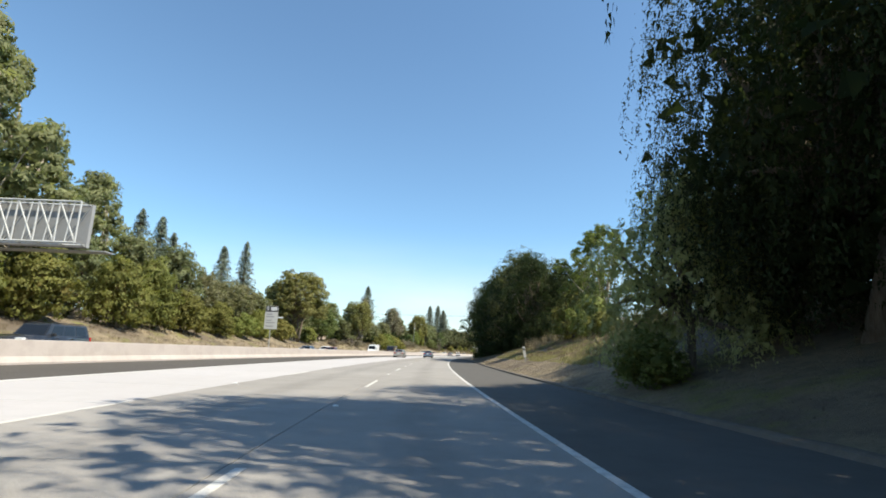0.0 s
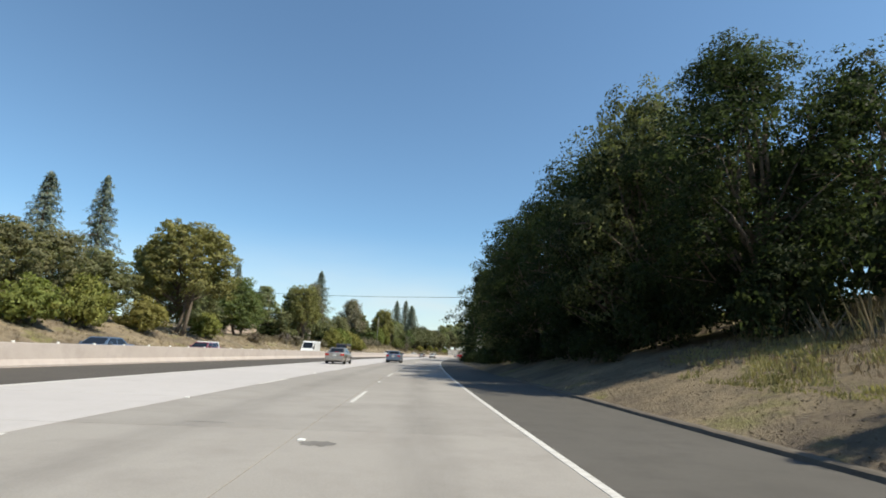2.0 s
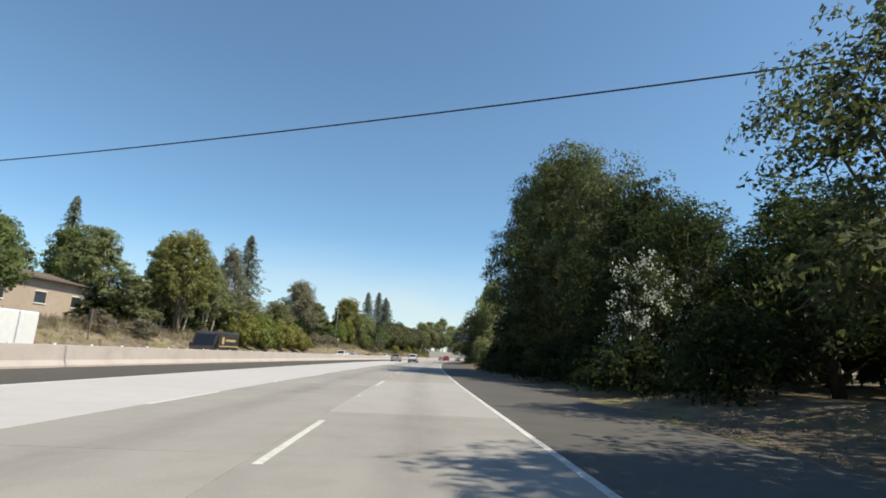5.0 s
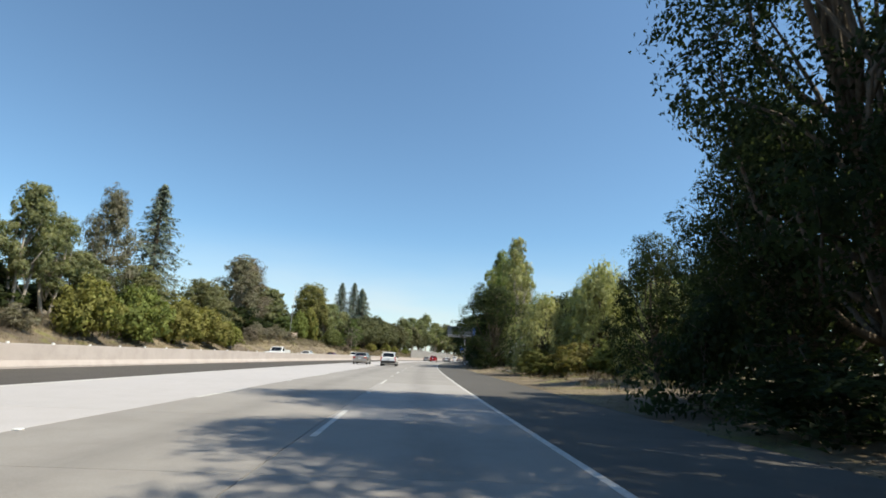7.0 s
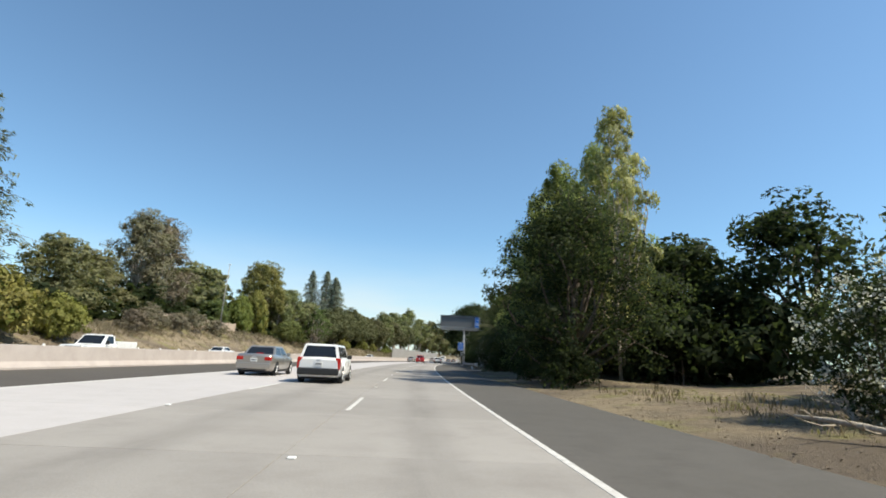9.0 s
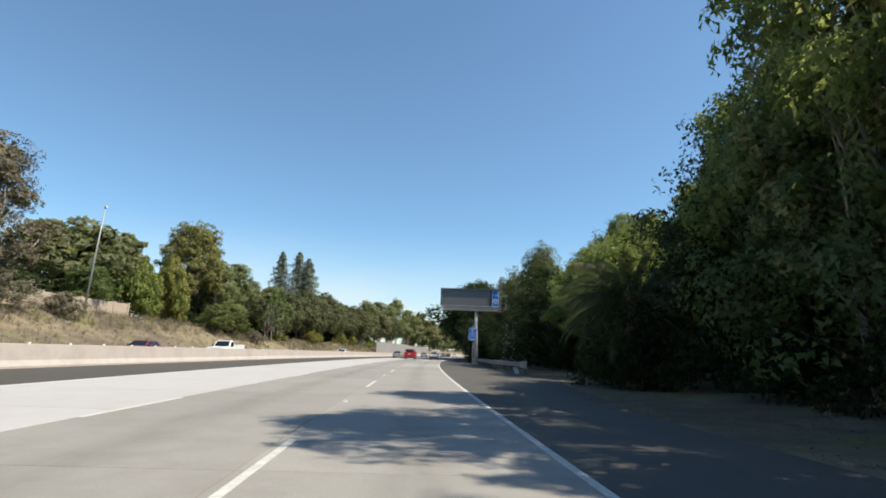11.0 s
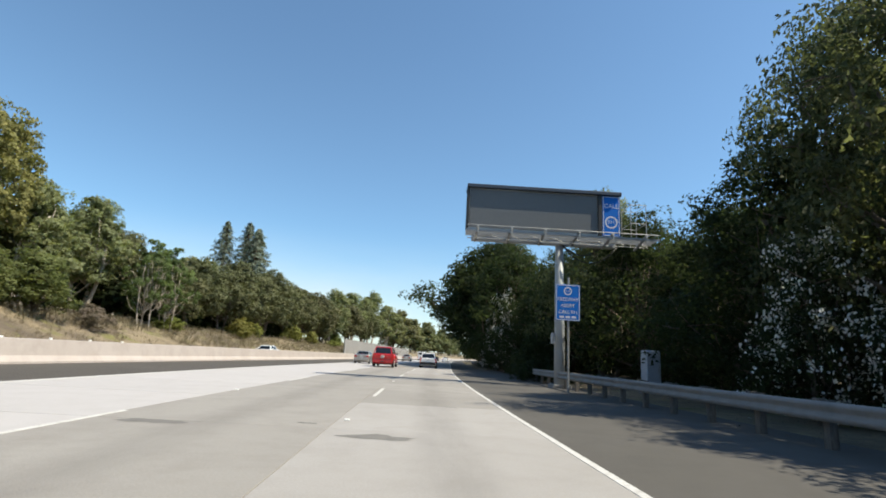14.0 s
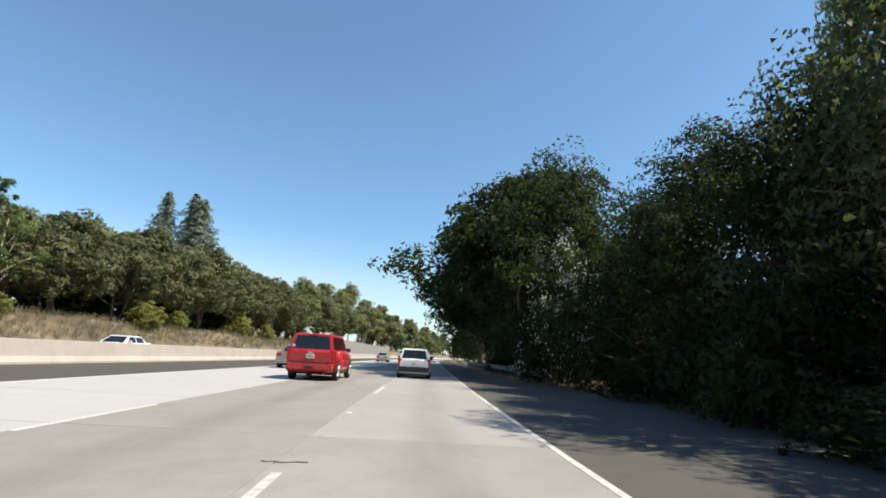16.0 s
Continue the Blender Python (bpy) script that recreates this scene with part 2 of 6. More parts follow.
LEAF_PALM = foliage("dusty green palm leaflets", [(0.042, 0.052, 0.022), (0.066, 0.076, 0.03), (0.10, 0.105, 0.045)], clear=0.35, glow=1.6)
LEAF_ROW = foliage("olive green oak leaves", [(0.072, 0.080, 0.038), (0.110, 0.118, 0.054), (0.16, 0.164, 0.080)], clear=0.28, glow=1.5)
# Near black: the backlit crown's own shade is put into these tones.
LEAF_HANG_SHADED = foliage("shade-dark hanging leaves", [(0.014, 0.022, 0.009), (0.024, 0.033, 0.012), (0.038, 0.047, 0.017)], clear=0.3, glow=2.4, spec=0.04)
LEAF_FIR = foliage("blue grey green needles", [(0.115, 0.145, 0.112), (0.165, 0.20, 0.155), (0.225, 0.26, 0.20)], clear=0.25, hue=0.0)
LEAF_PEPPER = foliage("yellow green drooping leaves", [(0.22, 0.238, 0.085), (0.31, 0.322, 0.12), (0.41, 0.405, 0.165), (0.29, 0.30, 0.122)], clear=0.4, hue=0.02)
LEAF_YELLOW = foliage("yellowing bush leaves", [(0.123, 0.136, 0.035), (0.176, 0.180, 0.044), (0.229, 0.220, 0.053)], clear=0.4, glow=1.3)
LEAF_SHRUB = foliage("bright shrub leaves", [(0.150, 0.167, 0.035), (0.211, 0.229, 0.051), (0.273, 0.282, 0.070)], clear=0.4)
GRASS = foliage("straw coloured dry grass", [(0.235, 0.19, 0.12), (0.29, 0.235, 0.155), (0.19, 0.16, 0.095), (0.165, 0.15, 0.08)], clear=0.3)
BANK_GRASS = foliage("yellow green short grass", [(0.20, 0.185, 0.075), (0.27, 0.245, 0.105), (0.33, 0.29, 0.14), (0.19, 0.20, 0.065)], clear=0.35, hue=0.02)
FLOWER = foliage("white petals", [(0.70, 0.70, 0.68), (0.78, 0.77, 0.75), (0.6, 0.58, 0.56)], clear=0.3, hue=0.0)
BARK = bark("grey brown bark", (0.10, 0.075, 0.055), (0.19, 0.155, 0.12))
MULCH = bark("brown bark mulch", (0.12, 0.092, 0.07), (0.22, 0.18, 0.14))
BARK_PALE = bark("pale peeling bark", (0.30, 0.25, 0.20), (0.48, 0.42, 0.35))
BARK_GUM = bark("grey buff gum bark", (0.15, 0.125, 0.10), (0.29, 0.25, 0.205))
BARK_RED = bark("reddish bark", (0.12, 0.07, 0.045), (0.20, 0.13, 0.09))
STEEL = paint("galvanised steel", (0.36, 0.36, 0.35), 0.55, 0.5)
PALE_STEEL = paint("pale galvanised sheet", (0.50, 0.50, 0.49), 0.6, 0.1)
RAIL_STEEL = paint("weathered rail steel", (0.27, 0.265, 0.255), 0.75, 0.2, wear=0.3, scale=2.0)
STEEL_PAINT = paint("grey painted steel", (0.42, 0.43, 0.43), 0.55, 0.0)
WHITE = paint("white enamel", (0.78, 0.78, 0.76), 0.4)
BLACK = paint("black plastic", (0.018, 0.018, 0.018), 0.55)
BLUE = paint("blue sign sheeting", (0.006, 0.15, 0.55), 0.65, wear=0.05, spec=0.15)
FADED_INK = paint("faded sign ink", (0.27, 0.27, 0.27), 0.6)
SIGN_GREY = paint("dark display face", (0.125, 0.13, 0.132), 0.5)
WOOD_POLE = bark("weathered grey pole wood", (0.12, 0.105, 0.09), (0.22, 0.195, 0.17))
STUCCO = speckled("tan stucco", (0.42, 0.33, 0.26), (0.46, 0.365, 0.29), (0.37, 0.29, 0.23))
ROOF = speckled("brown shingle roof", (0.13, 0.10, 0.085), (0.17, 0.13, 0.11), (0.10, 0.08, 0.07))


# ---------------------------------------------------------------- shape helpers
def thing(name, label, category, m=None, group="", kind=""):
    ob = tagged(new(name), label, category, group, kind)
    if m is not None:
        ob.matrix_world = m
    return ob


def part(name, data, mat, parent=None, label="", m=None, smooth=False):
    """Link a bmesh, or (vertices, faces), as one mesh under parent."""
    me = bpy.data.meshes.new(name)
    if isinstance(data, bmesh.types.BMesh):
        bmesh.ops.recalc_face_normals(data, faces=data.faces)
        data.to_mesh(me)
        data.free()
    else:
        me.from_pydata([tuple(v) for v in data[0]], [], [tuple(f) for f in data[1]])
    me.materials.append(mat)
    if smooth:
        for p in me.polygons:
            p.use_smooth = True
    ob = new(name, me)
    if parent is not None:
        ob.parent = parent
    if m is not None:
        ob.matrix_basis = m
    return tagged(ob, label) if label else ob


def again(name, ob, parent, m, label=""):
    """Another object on the same mesh."""
    o = new(name, ob.data)
    o.parent, o.matrix_basis = parent, m
    return tagged(o, label) if label else o


def box(x0, y0, z0, x1, y1, z1, bevel=0.0, bm=None):
    bm = bm or bmesh.new()
    r = bmesh.ops.create_cube(bm, size=1.0, matrix=Matrix.Translation(((x0 + x1) / 2, (y0 + y1) / 2, (z0 + z1) / 2)) @ Matrix.Diagonal((x1 - x0, y1 - y0, z1 - z0, 1)))
    if bevel:
        edges = list({e for v in r["verts"] for e in v.link_edges})
        bmesh.ops.bevel(bm, geom=edges, offset=bevel, segments=2, affect="EDGES", profile=0.5)
    return bm


def rod(a, b, r0, r1=None, seg=8, bm=None):
    """A straight tapered rod from a to b."""
    bm = bm or bmesh.new()
    a, b = Vector(a), Vector(b)
    d = b - a
    m = Matrix.Translation((a + b) / 2) @ d.to_track_quat("Z", "Y").to_matrix().to_4x4()
    bmesh.ops.create_cone(bm, cap_ends=True, segments=seg, radius1=r0, radius2=r0 if r1 is None else r1, depth=d.length, matrix=m)
    return bm


def tube(points, radii, seg=6):
    """Vertices and faces of a tube along points."""
    pts = [Vector(p) for p in points]
    vs, fs = [], []
    for i, p in enumerate(pts):
        d = (pts[min(i + 1, len(pts) - 1)] - pts[max(i - 1, 0)]).normalized()
        u = d.cross(Vector((0.31, 0.95, 0.05))).normalized()
        w = d.cross(u)
        for k in range(seg):
            a = 2 * math.pi * k / seg
            vs.append(p + float(radii[i]) * (math.cos(a) * u + math.sin(a) * w))
    for i in range(len(pts) - 1):
        for k in range(seg):
            j = (k + 1) % seg
            fs.append((i * seg + k, i * seg + j, (i + 1) * seg + j, (i + 1) * seg + k))
    fs.append(tuple(range(seg))[::-1])
    fs.append(tuple((len(pts) - 1) * seg + k for k in range(seg)))
    return vs, fs


def join(pieces):
    vs, fs = [], []
    for v, f in pieces:
        k = len(vs)
        vs += list(v)
        fs += [tuple(i + k for i in q) for q in f]
    return vs, fs


def words(name, text, size, mat, parent, m, label=""):
    c = bpy.data.curves.new(name, "FONT")
    c.body, c.size, c.align_x, c.align_y, c.extrude = text, size, "CENTER", "CENTER", 0.004
    tmp = bpy.data.objects.new(name, c)
    scene.collection.objects.link(tmp)
    me = bpy.data.meshes.new_from_object(tmp.evaluated_get(bpy.context.evaluated_depsgraph_get()))
    bpy.data.objects.remove(tmp)
    bpy.data.curves.remove(c)
    me.materials.append(mat)
    ob = new(name, me)
    ob.parent, ob.matrix_basis = parent, m
    return tagged(ob, label) if label else ob


# ---------------------------------------------------------------- the line of the freeway
# Station s runs along the lane line left of the driven lane, offset o to its right.
_S = np.arange(-160.0, 1500.0, 1.0)
_q = np.clip(_S, -20, 325) / 100
_TH = np.radians(-2.477 + 8.7946 * _q - 3.3578 * _q ** 2 + 0.7128 * _q ** 3 + np.clip(_S - 325, 0, 150) * 0.01 + np.clip(_S - 480, 0, 450) * 0.02)
_X = np.concatenate([[0], np.cumsum((np.sin(_TH)[1:] + np.sin(_TH)[:-1]) / 2)])
_Y = np.concatenate([[0], np.cumsum((np.cos(_TH)[1:] + np.cos(_TH)[:-1]) / 2)])
_X += -2.4497 - np.interp(-20, _S, _X)
_Y += -20 - np.interp(-20, _S, _Y)


def at(s, o):
    a = np.interp(s, _S, _TH)
    return np.interp(s, _S, _X) + o * np.cos(a), np.interp(s, _S, _Y) - o * np.sin(a)


def heading(s):
    """Degrees about z that turn +y along the road."""
    return -math.degrees(float(np.interp(s, _S, _TH)))


def smoothstep(a, b, x):
    t = np.clip((np.asarray(x, float) - a) / (b - a), 0, 1)
    return t * t * (3 - 2 * t)


def ground_z(s, o):
    """Height of the earth: flat under the road, banks to both sides."""
    s, o = np.asarray(s, float), np.asarray(o, float)
    right = 0.36 * np.clip(o - 7.0, 0, 12) * (1 - smoothstep(80, 128, s)) + 0.10 * np.clip(o - 19, 0, 60) * (1 - smoothstep(80, 128, s))
    toe = 7.2 + 2.5 * smoothstep(248, 264, s) * (1 - smoothstep(332, 346, s))
    right = right + (0.05 * np.clip(o - toe, 0, 8) + 0.04 * np.clip(o - 15, 0, 40)) * smoothstep(80, 128, s)
    steep = 0.40 + 0.14 * smoothstep(255, 285, s) * (1 - smoothstep(312, 330, s))
    left = steep * np.clip(-o - 29.5, 0, 8) + 0.10 * np.clip(-o - 37.5, 0, 60)
    z = -0.04 + right + left
    rough = np.array([noise.noise((a * 0.13, b * 0.13, 0.0)) for a, b in zip(s.ravel(), o.ravel())]).reshape(s.shape)
    return z + rough * 0.35 * np.clip((np.maximum(o - toe - 0.3, -29.5 - o)) / 4, 0, 1)


def spot(s, o, dz=0.0):
    """A place on the earth."""
    x, y = at(s, o)
    return float(x), float(y), float(ground_z(s, o)) + dz


def along(s, o, z=0.0, turn=0.0):
    """A pose on the road whose y axis runs along it."""
    x, y = at(s, o)
    return pose(float(x), float(y), z, 0, 0, heading(s) + turn)


def strip(s0, s1, profile, step=4.0):
    """A band swept along the road: profile is a row of (offset, height)."""
    ss = np.linspace(s0, s1, max(2, int((s1 - s0) / step) + 1))
    n = len(profile)
    vs = [(*map(float, at(s, o)), z) for s in ss for o, z in profile]
    fs = [(i * n + k, i * n + k + 1, (i + 1) * n + k + 1, (i + 1) * n + k) for i in range(len(ss) - 1) for k in range(n - 1)]
    return vs, fs


# ---------------------------------------------------------------- ground and road
def build_ground():
    ss = np.concatenate([np.arange(-150, -20, 10.0), np.arange(-20, 340, 2.0), np.arange(340, 620, 8.0), np.arange(620, 1480, 60.0)])
    oo = np.concatenate([[-520, -300, -180, -120, -90, -70], np.arange(-60, -29, 1.5), [-29, -22, -15, -8, 0, 6.2], np.arange(7, 22, 0.75), np.arange(22, 60, 4.0), [80, 120, 200, 320, 520]])
    gs, go = np.meshgrid(ss, oo, indexing="ij")
    x, y = at(gs, go)
    z = ground_z(gs, go)
    n = len(oo)
    vs = np.stack([x.ravel(), y.ravel(), z.ravel()], 1).tolist()
    fs = [(i * n + k, i * n + k + 1, (i + 1) * n + k + 1, (i + 1) * n + k) for i in range(len(ss) - 1) for k in range(n - 1)]
    g = part("ground", (vs, fs), GROUND, smooth=True)
    tagged(g, "dry grassy freeway banks of brown earth", "ground", kind="structure")


build_ground()


def solid_strip(name, s0, s1, o0, o1, z0, z1, mat, label, category="road", parent=None):
    ob = part(name, strip(s0, s1, [(o0, z0), (o0, z1), (o1, z1), (o1, z0)]), mat, parent)
    return tagged(ob, label, category, kind="structure") if parent is None else ob


road = thing("road", "grey concrete freeway lanes with worn white lines", "road", kind="structure")
solid_strip("road_base", -120, 1200, -8.9, 3.58, -0.06, -0.012, CONCRETE, "", parent=road)
shoulder = solid_strip("shoulder", -120, 1200, 3.59, 7.0, -0.05, -0.006, ASPHALT, "dark asphalt shoulder beside the edge line")
apron = part("shoulder_apron", strip(246, 348, [(6.99, -0.05), (6.99, -0.010), (9.6, -0.010), (9.75, -0.05)]), ASPHALT)
tagged(apron, "dark asphalt apron under the guardrail", "road", kind="structure")
solid_strip("median_shoulder", -120, 1200, -14.5, -8.88, -0.05, -0.004, ASPHALT_DARK, "dark asphalt median shoulder along the barrier")
solid_strip("far_road", -120, 1200, -29.6, -15.1, -0.05, 0.0, ASPHALT, "grey asphalt lanes of the opposite carriageway")
solid_strip("edge_line", -100, 900, 3.46, 3.57, -0.02, 0.005, LINE, "", parent=road)
solid_strip("median_line", -100, 900, -8.7, -8.56, -0.02, 0.005, LINE, "", parent=road)
barrier = part("median_barrier", strip(-110, 1000, [(-14.5, -0.03), (-14.5, 0.08), (-14.66, 0.32), (-14.72, 0.98), (-14.9, 1.0), (-14.96, 0.32), (-15.12, 0.08), (-15.12, -0.03)], 6.0), BARRIER)
tagged(barrier, "stained beige concrete median barrier", "barrier", kind="structure")
tab = None
for k in range(94):
    m = along(62 + 2.62 * k, -14.8)
    if tab is None:
        tab = part("reflector_tab", box(-0.03, -0.07, 0.985, 0.03, 0.07, 1.07, 0.008), WHITE, barrier, "", m)
    else:
        again("reflector_tab", tab, barrier, m)


# ---------------------------------------------------------------- plants
def leaf_mesh(name, centres, along_dir, length, width, mat, rng, parent, label="", facing=None, tri=False, rounded=False):
    """Many small rhombic leaves; each is an island of its own."""
    n = len(centres)
    u = along_dir / (np.linalg.norm(along_dir, axis=1, keepdims=True) + 1e-9)
    if facing is None:
        w = np.cross(u, rng.normal(size=(n, 3)))
    else:
        nrm = facing + rng.normal(size=(n, 3)) * 0.45
        u = u - nrm * ((u * nrm).sum(1) / (nrm * nrm).sum(1))[:, None]
        u /= np.linalg.norm(u, axis=1, keepdims=True) + 1e-9
        w = np.cross(u, nrm)
    w /= np.linalg.norm(w, axis=1, keepdims=True) + 1e-9
    ln = (length * rng.uniform(0.65, 1.35, n))[:, None]
    wd = (width * rng.uniform(0.65, 1.35, n))[:, None]
    sides = 3 if tri else 4
    v = np.empty((n, sides, 3))
    if tri:
        v[:, 0], v[:, 1], v[:, 2] = centres - u * ln * 0.45 + w * wd * 0.62, centres - u * ln * 0.45 - w * wd * 0.62, centres + u * ln * 0.6
    else:
        v[:, 0], v[:, 1] = centres - u * ln / 2, centres + w * wd / 2 - u * ln * 0.08
        v[:, 2], v[:, 3] = centres + u * ln / 2, centres - w * wd / 2 - u * ln * 0.08
    if facing is not None:
        flat = np.cross(v[:, 1] - v[:, 0], v[:, 2] - v[:, 0])
        turn = (flat * facing).sum(1) < 0
        v[turn] = v[turn][:, ::-1]
    me = bpy.data.meshes.new(name)
    me.vertices.add(sides * n)
    me.vertices.foreach_set("co", v.astype(np.float32).ravel())
    me.loops.add(sides * n)
    me.loops.foreach_set("vertex_index", np.arange(sides * n, dtype=np.int32))
    me.polygons.add(n)
    me.polygons.foreach_set("loop_start", np.arange(0, sides * n, sides, dtype=np.int32))
    me.polygons.foreach_set("loop_total", np.full(n, sides, dtype=np.int32))
    me.update(calc_edges=True)
    if facing is not None and rounded:
        soft = facing + rng.normal(size=(n, 3)) * 0.28
        soft /= np.linalg.norm(soft, axis=1, keepdims=True) + 1e-9
        me.normals_split_custom_set(np.repeat(soft, sides, axis=0).tolist())
    me.materials.append(mat)
    ob = new(name, me)
    ob.parent = parent
    return tagged(ob, label) if label else ob


def ball(rng, n):
    d = rng.normal(size=(n, 3))
    return d / np.linalg.norm(d, axis=1, keepdims=True)


def limb(a, b, r0, r1, rng, sag=0.12, seg=6, steps=5):
    a, b = np.array(a, float), np.array(b, float)
    d = np.linalg.norm(b - a)
    mid = rng.normal(size=3) * d * sag
    pts = [a + (b - a) * t + mid * math.sin(math.pi * t) for t in np.linspace(0, 1, steps)]
    return tube(pts, np.linspace(r0, r1, steps), seg)


def lobes_of(rng, count, radius, low, high, squash=0.8, core=0.55, size=(0.32, 0.5), skirt=0.0):
    """Rounded masses that fill a crown: centres and radii."""
    c = []
    for k in range(count):
        t = (k + 0.5) / count
        z = low + (high - low) * (0.12 + 0.80 * t)
        prof = math.sin(math.pi * min(1.0, 0.16 + 0.84 * t) ** 0.85)
        prof = max(prof, skirt * (1 - t))
        r = radius * core * prof * rng.uniform(0.55, 1.25)
        a = k * 2.399 + rng.uniform(-0.5, 0.5)
        c.append((r * math.cos(a), r * math.sin(a), z, radius * rng.uniform(*size)))
    return c


def dome_of(rng, count, radius, low, high, size):
    """Masses spread over a tall half ellipsoid, for a smooth domed crown."""
    c = []
    for k in range(count):
        up = (k + 0.5) / count
        ring = math.sqrt(1 - (0.92 * up) ** 2.4)
        a = k * 2.399 + rng.uniform(-0.3, 0.3)
        r = radius * 0.74 * ring * rng.uniform(0.9, 1.06)
        c.append((r * math.cos(a), r * math.sin(a), low + (high - low) * (0.10 + 0.80 * up), radius * rng.uniform(*size)))
    return c


def broad_tree(name, label, leaf, wood, seed, height=12.0, radius=5.0, low=1.5, lobes=16, tips=46, per=20, leaf_len=0.22, leaf_w=0.13,
               droop=0.0, trunk=0.28, spread=0.34, sparse=1.0, squash=0.85, core=0.6, size=(0.30, 0.46), m=None, kind="tree", flowers=0, stems=1, pad=1.0, skirt=0.0, inner=0.0, tri=True, dome=False, lean=0.25):
    """A tree with trunk, limbs and a crown of leaf clumps on rounded masses."""
    rng = np.random.default_rng(seed)
    t = thing(name, label, kind, m)
    masses = dome_of(rng, lobes, radius, low, height, size) if dome else lobes_of(rng, lobes, radius, low, height, squash, core, size, skirt)
    pieces = []
    for k in range(stems):
        a = k * 2.4 + seed
        foot = (0.5 * math.cos(a) * (stems > 1), 0.5 * math.sin(a) * (stems > 1), -0.4)
        top = (radius * lean * math.cos(a), radius * lean * math.sin(a), height * 0.72)
        pieces.append(limb(foot, top, trunk, trunk * 0.35, rng, 0.05, 8, 7))
    for x, y, z, r in masses:
        f = rng.uniform(0.5, 0.75) if low > 2.0 else rng.uniform(0.25, 0.55)
        k = rng.integers(stems)
        a = k * 2.4 + seed
        start = np.array((radius * lean * math.cos(a) * f, radius * lean * math.sin(a) * f, max(0.4, z * f * 0.9)))
        pieces.append(limb(start, (x, y, z), trunk * 0.42, trunk * 0.1, rng, 0.10, 5, 5))
        for _ in range(3):
            e = np.array((x, y, z)) + ball(rng, 1)[0] * r * 0.8
            pieces.append(limb((x, y, z), e, trunk * 0.12, 0.02, rng, 0.1, 3, 3))
    part("trunk", join(pieces), wood, t, smooth=True)
    cs, outs, tip = [], [], []
    for x, y, z, r in masses:
        mid = np.array((x, y, z))
        count = max(4, int(tips * 0.42 / pad))
        d = ball(rng, count)
        d[:, 2] = d[:, 2] * squash + 0.18
        d /= np.linalg.norm(d, axis=1, keepdims=True)
        heart = mid + d * (r * rng.uniform(0.62, 1.04, count))[:, None] * np.array((1, 1, squash))
        size_p = r * rng.uniform(0.24, 0.46, count) * pad
        each = max(3, int(tips * per / count))
        e = ball(rng, count * each) + np.repeat(d, each, axis=0) * 0.45 + np.array((0, 0, 0.3))
        e /= np.linalg.norm(e, axis=1, keepdims=True)
        far = rng.uniform(0.62, 1.08, len(e)) + (rng.uniform(size=len(e)) < 0.12) * rng.uniform(0.0, 0.38, len(e))
        p = np.repeat(heart, each, axis=0) + e * (np.repeat(size_p, each) * far)[:, None] * np.array((1, 1, 0.78))
        p += rng.normal(size=p.shape) * spread * 0.18
        cs.append(p)
        outs.append(e * 0.7 + np.repeat(d, each, axis=0) * 0.5)
        tip.append(heart + d * size_p[:, None] * 0.9)
    c, out, tip = np.concatenate(cs), np.concatenate(outs), np.concatenate(tip)
    keep = c[:, 2] > low * 0.45
    c, out = c[keep], out[keep]
    if droop > 0:
        c[:, 2] -= np.abs(rng.normal(size=len(c))) * droop
    u = ball(rng, len(c))
    u[:, 2] -= droop * 1.2
    out /= np.linalg.norm(out, axis=1, keepdims=True) + 1e-9
    leaf_mesh("crown", c, u, leaf_len, leaf_w, leaf, rng, t, facing=out, tri=tri, rounded=True)
    if inner:
        deep = np.concatenate([np.array((x, y, z)) + ball(rng, 70) * r * inner * rng.uniform(0.2, 1.5, 70)[:, None] for x, y, z, r in masses])
        deep[:, 2] = np.maximum(deep[:, 2], 0.15)
        leaf_mesh("inner_crown", deep, ball(rng, len(deep)), leaf_len * 1.35, leaf_len * 0.95, leaf, rng, t, tri=True)
    if flowers:
        pick = tip[rng.integers(0, len(tip), flowers)]
        fc = np.repeat(pick, 7, axis=0) + rng.normal(size=(flowers * 7, 3)) * 0.16
        leaf_mesh("blossom", fc, ball(rng, len(fc)), 0.13, 0.12, FLOWER, rng, t, "white blossom")
    return t


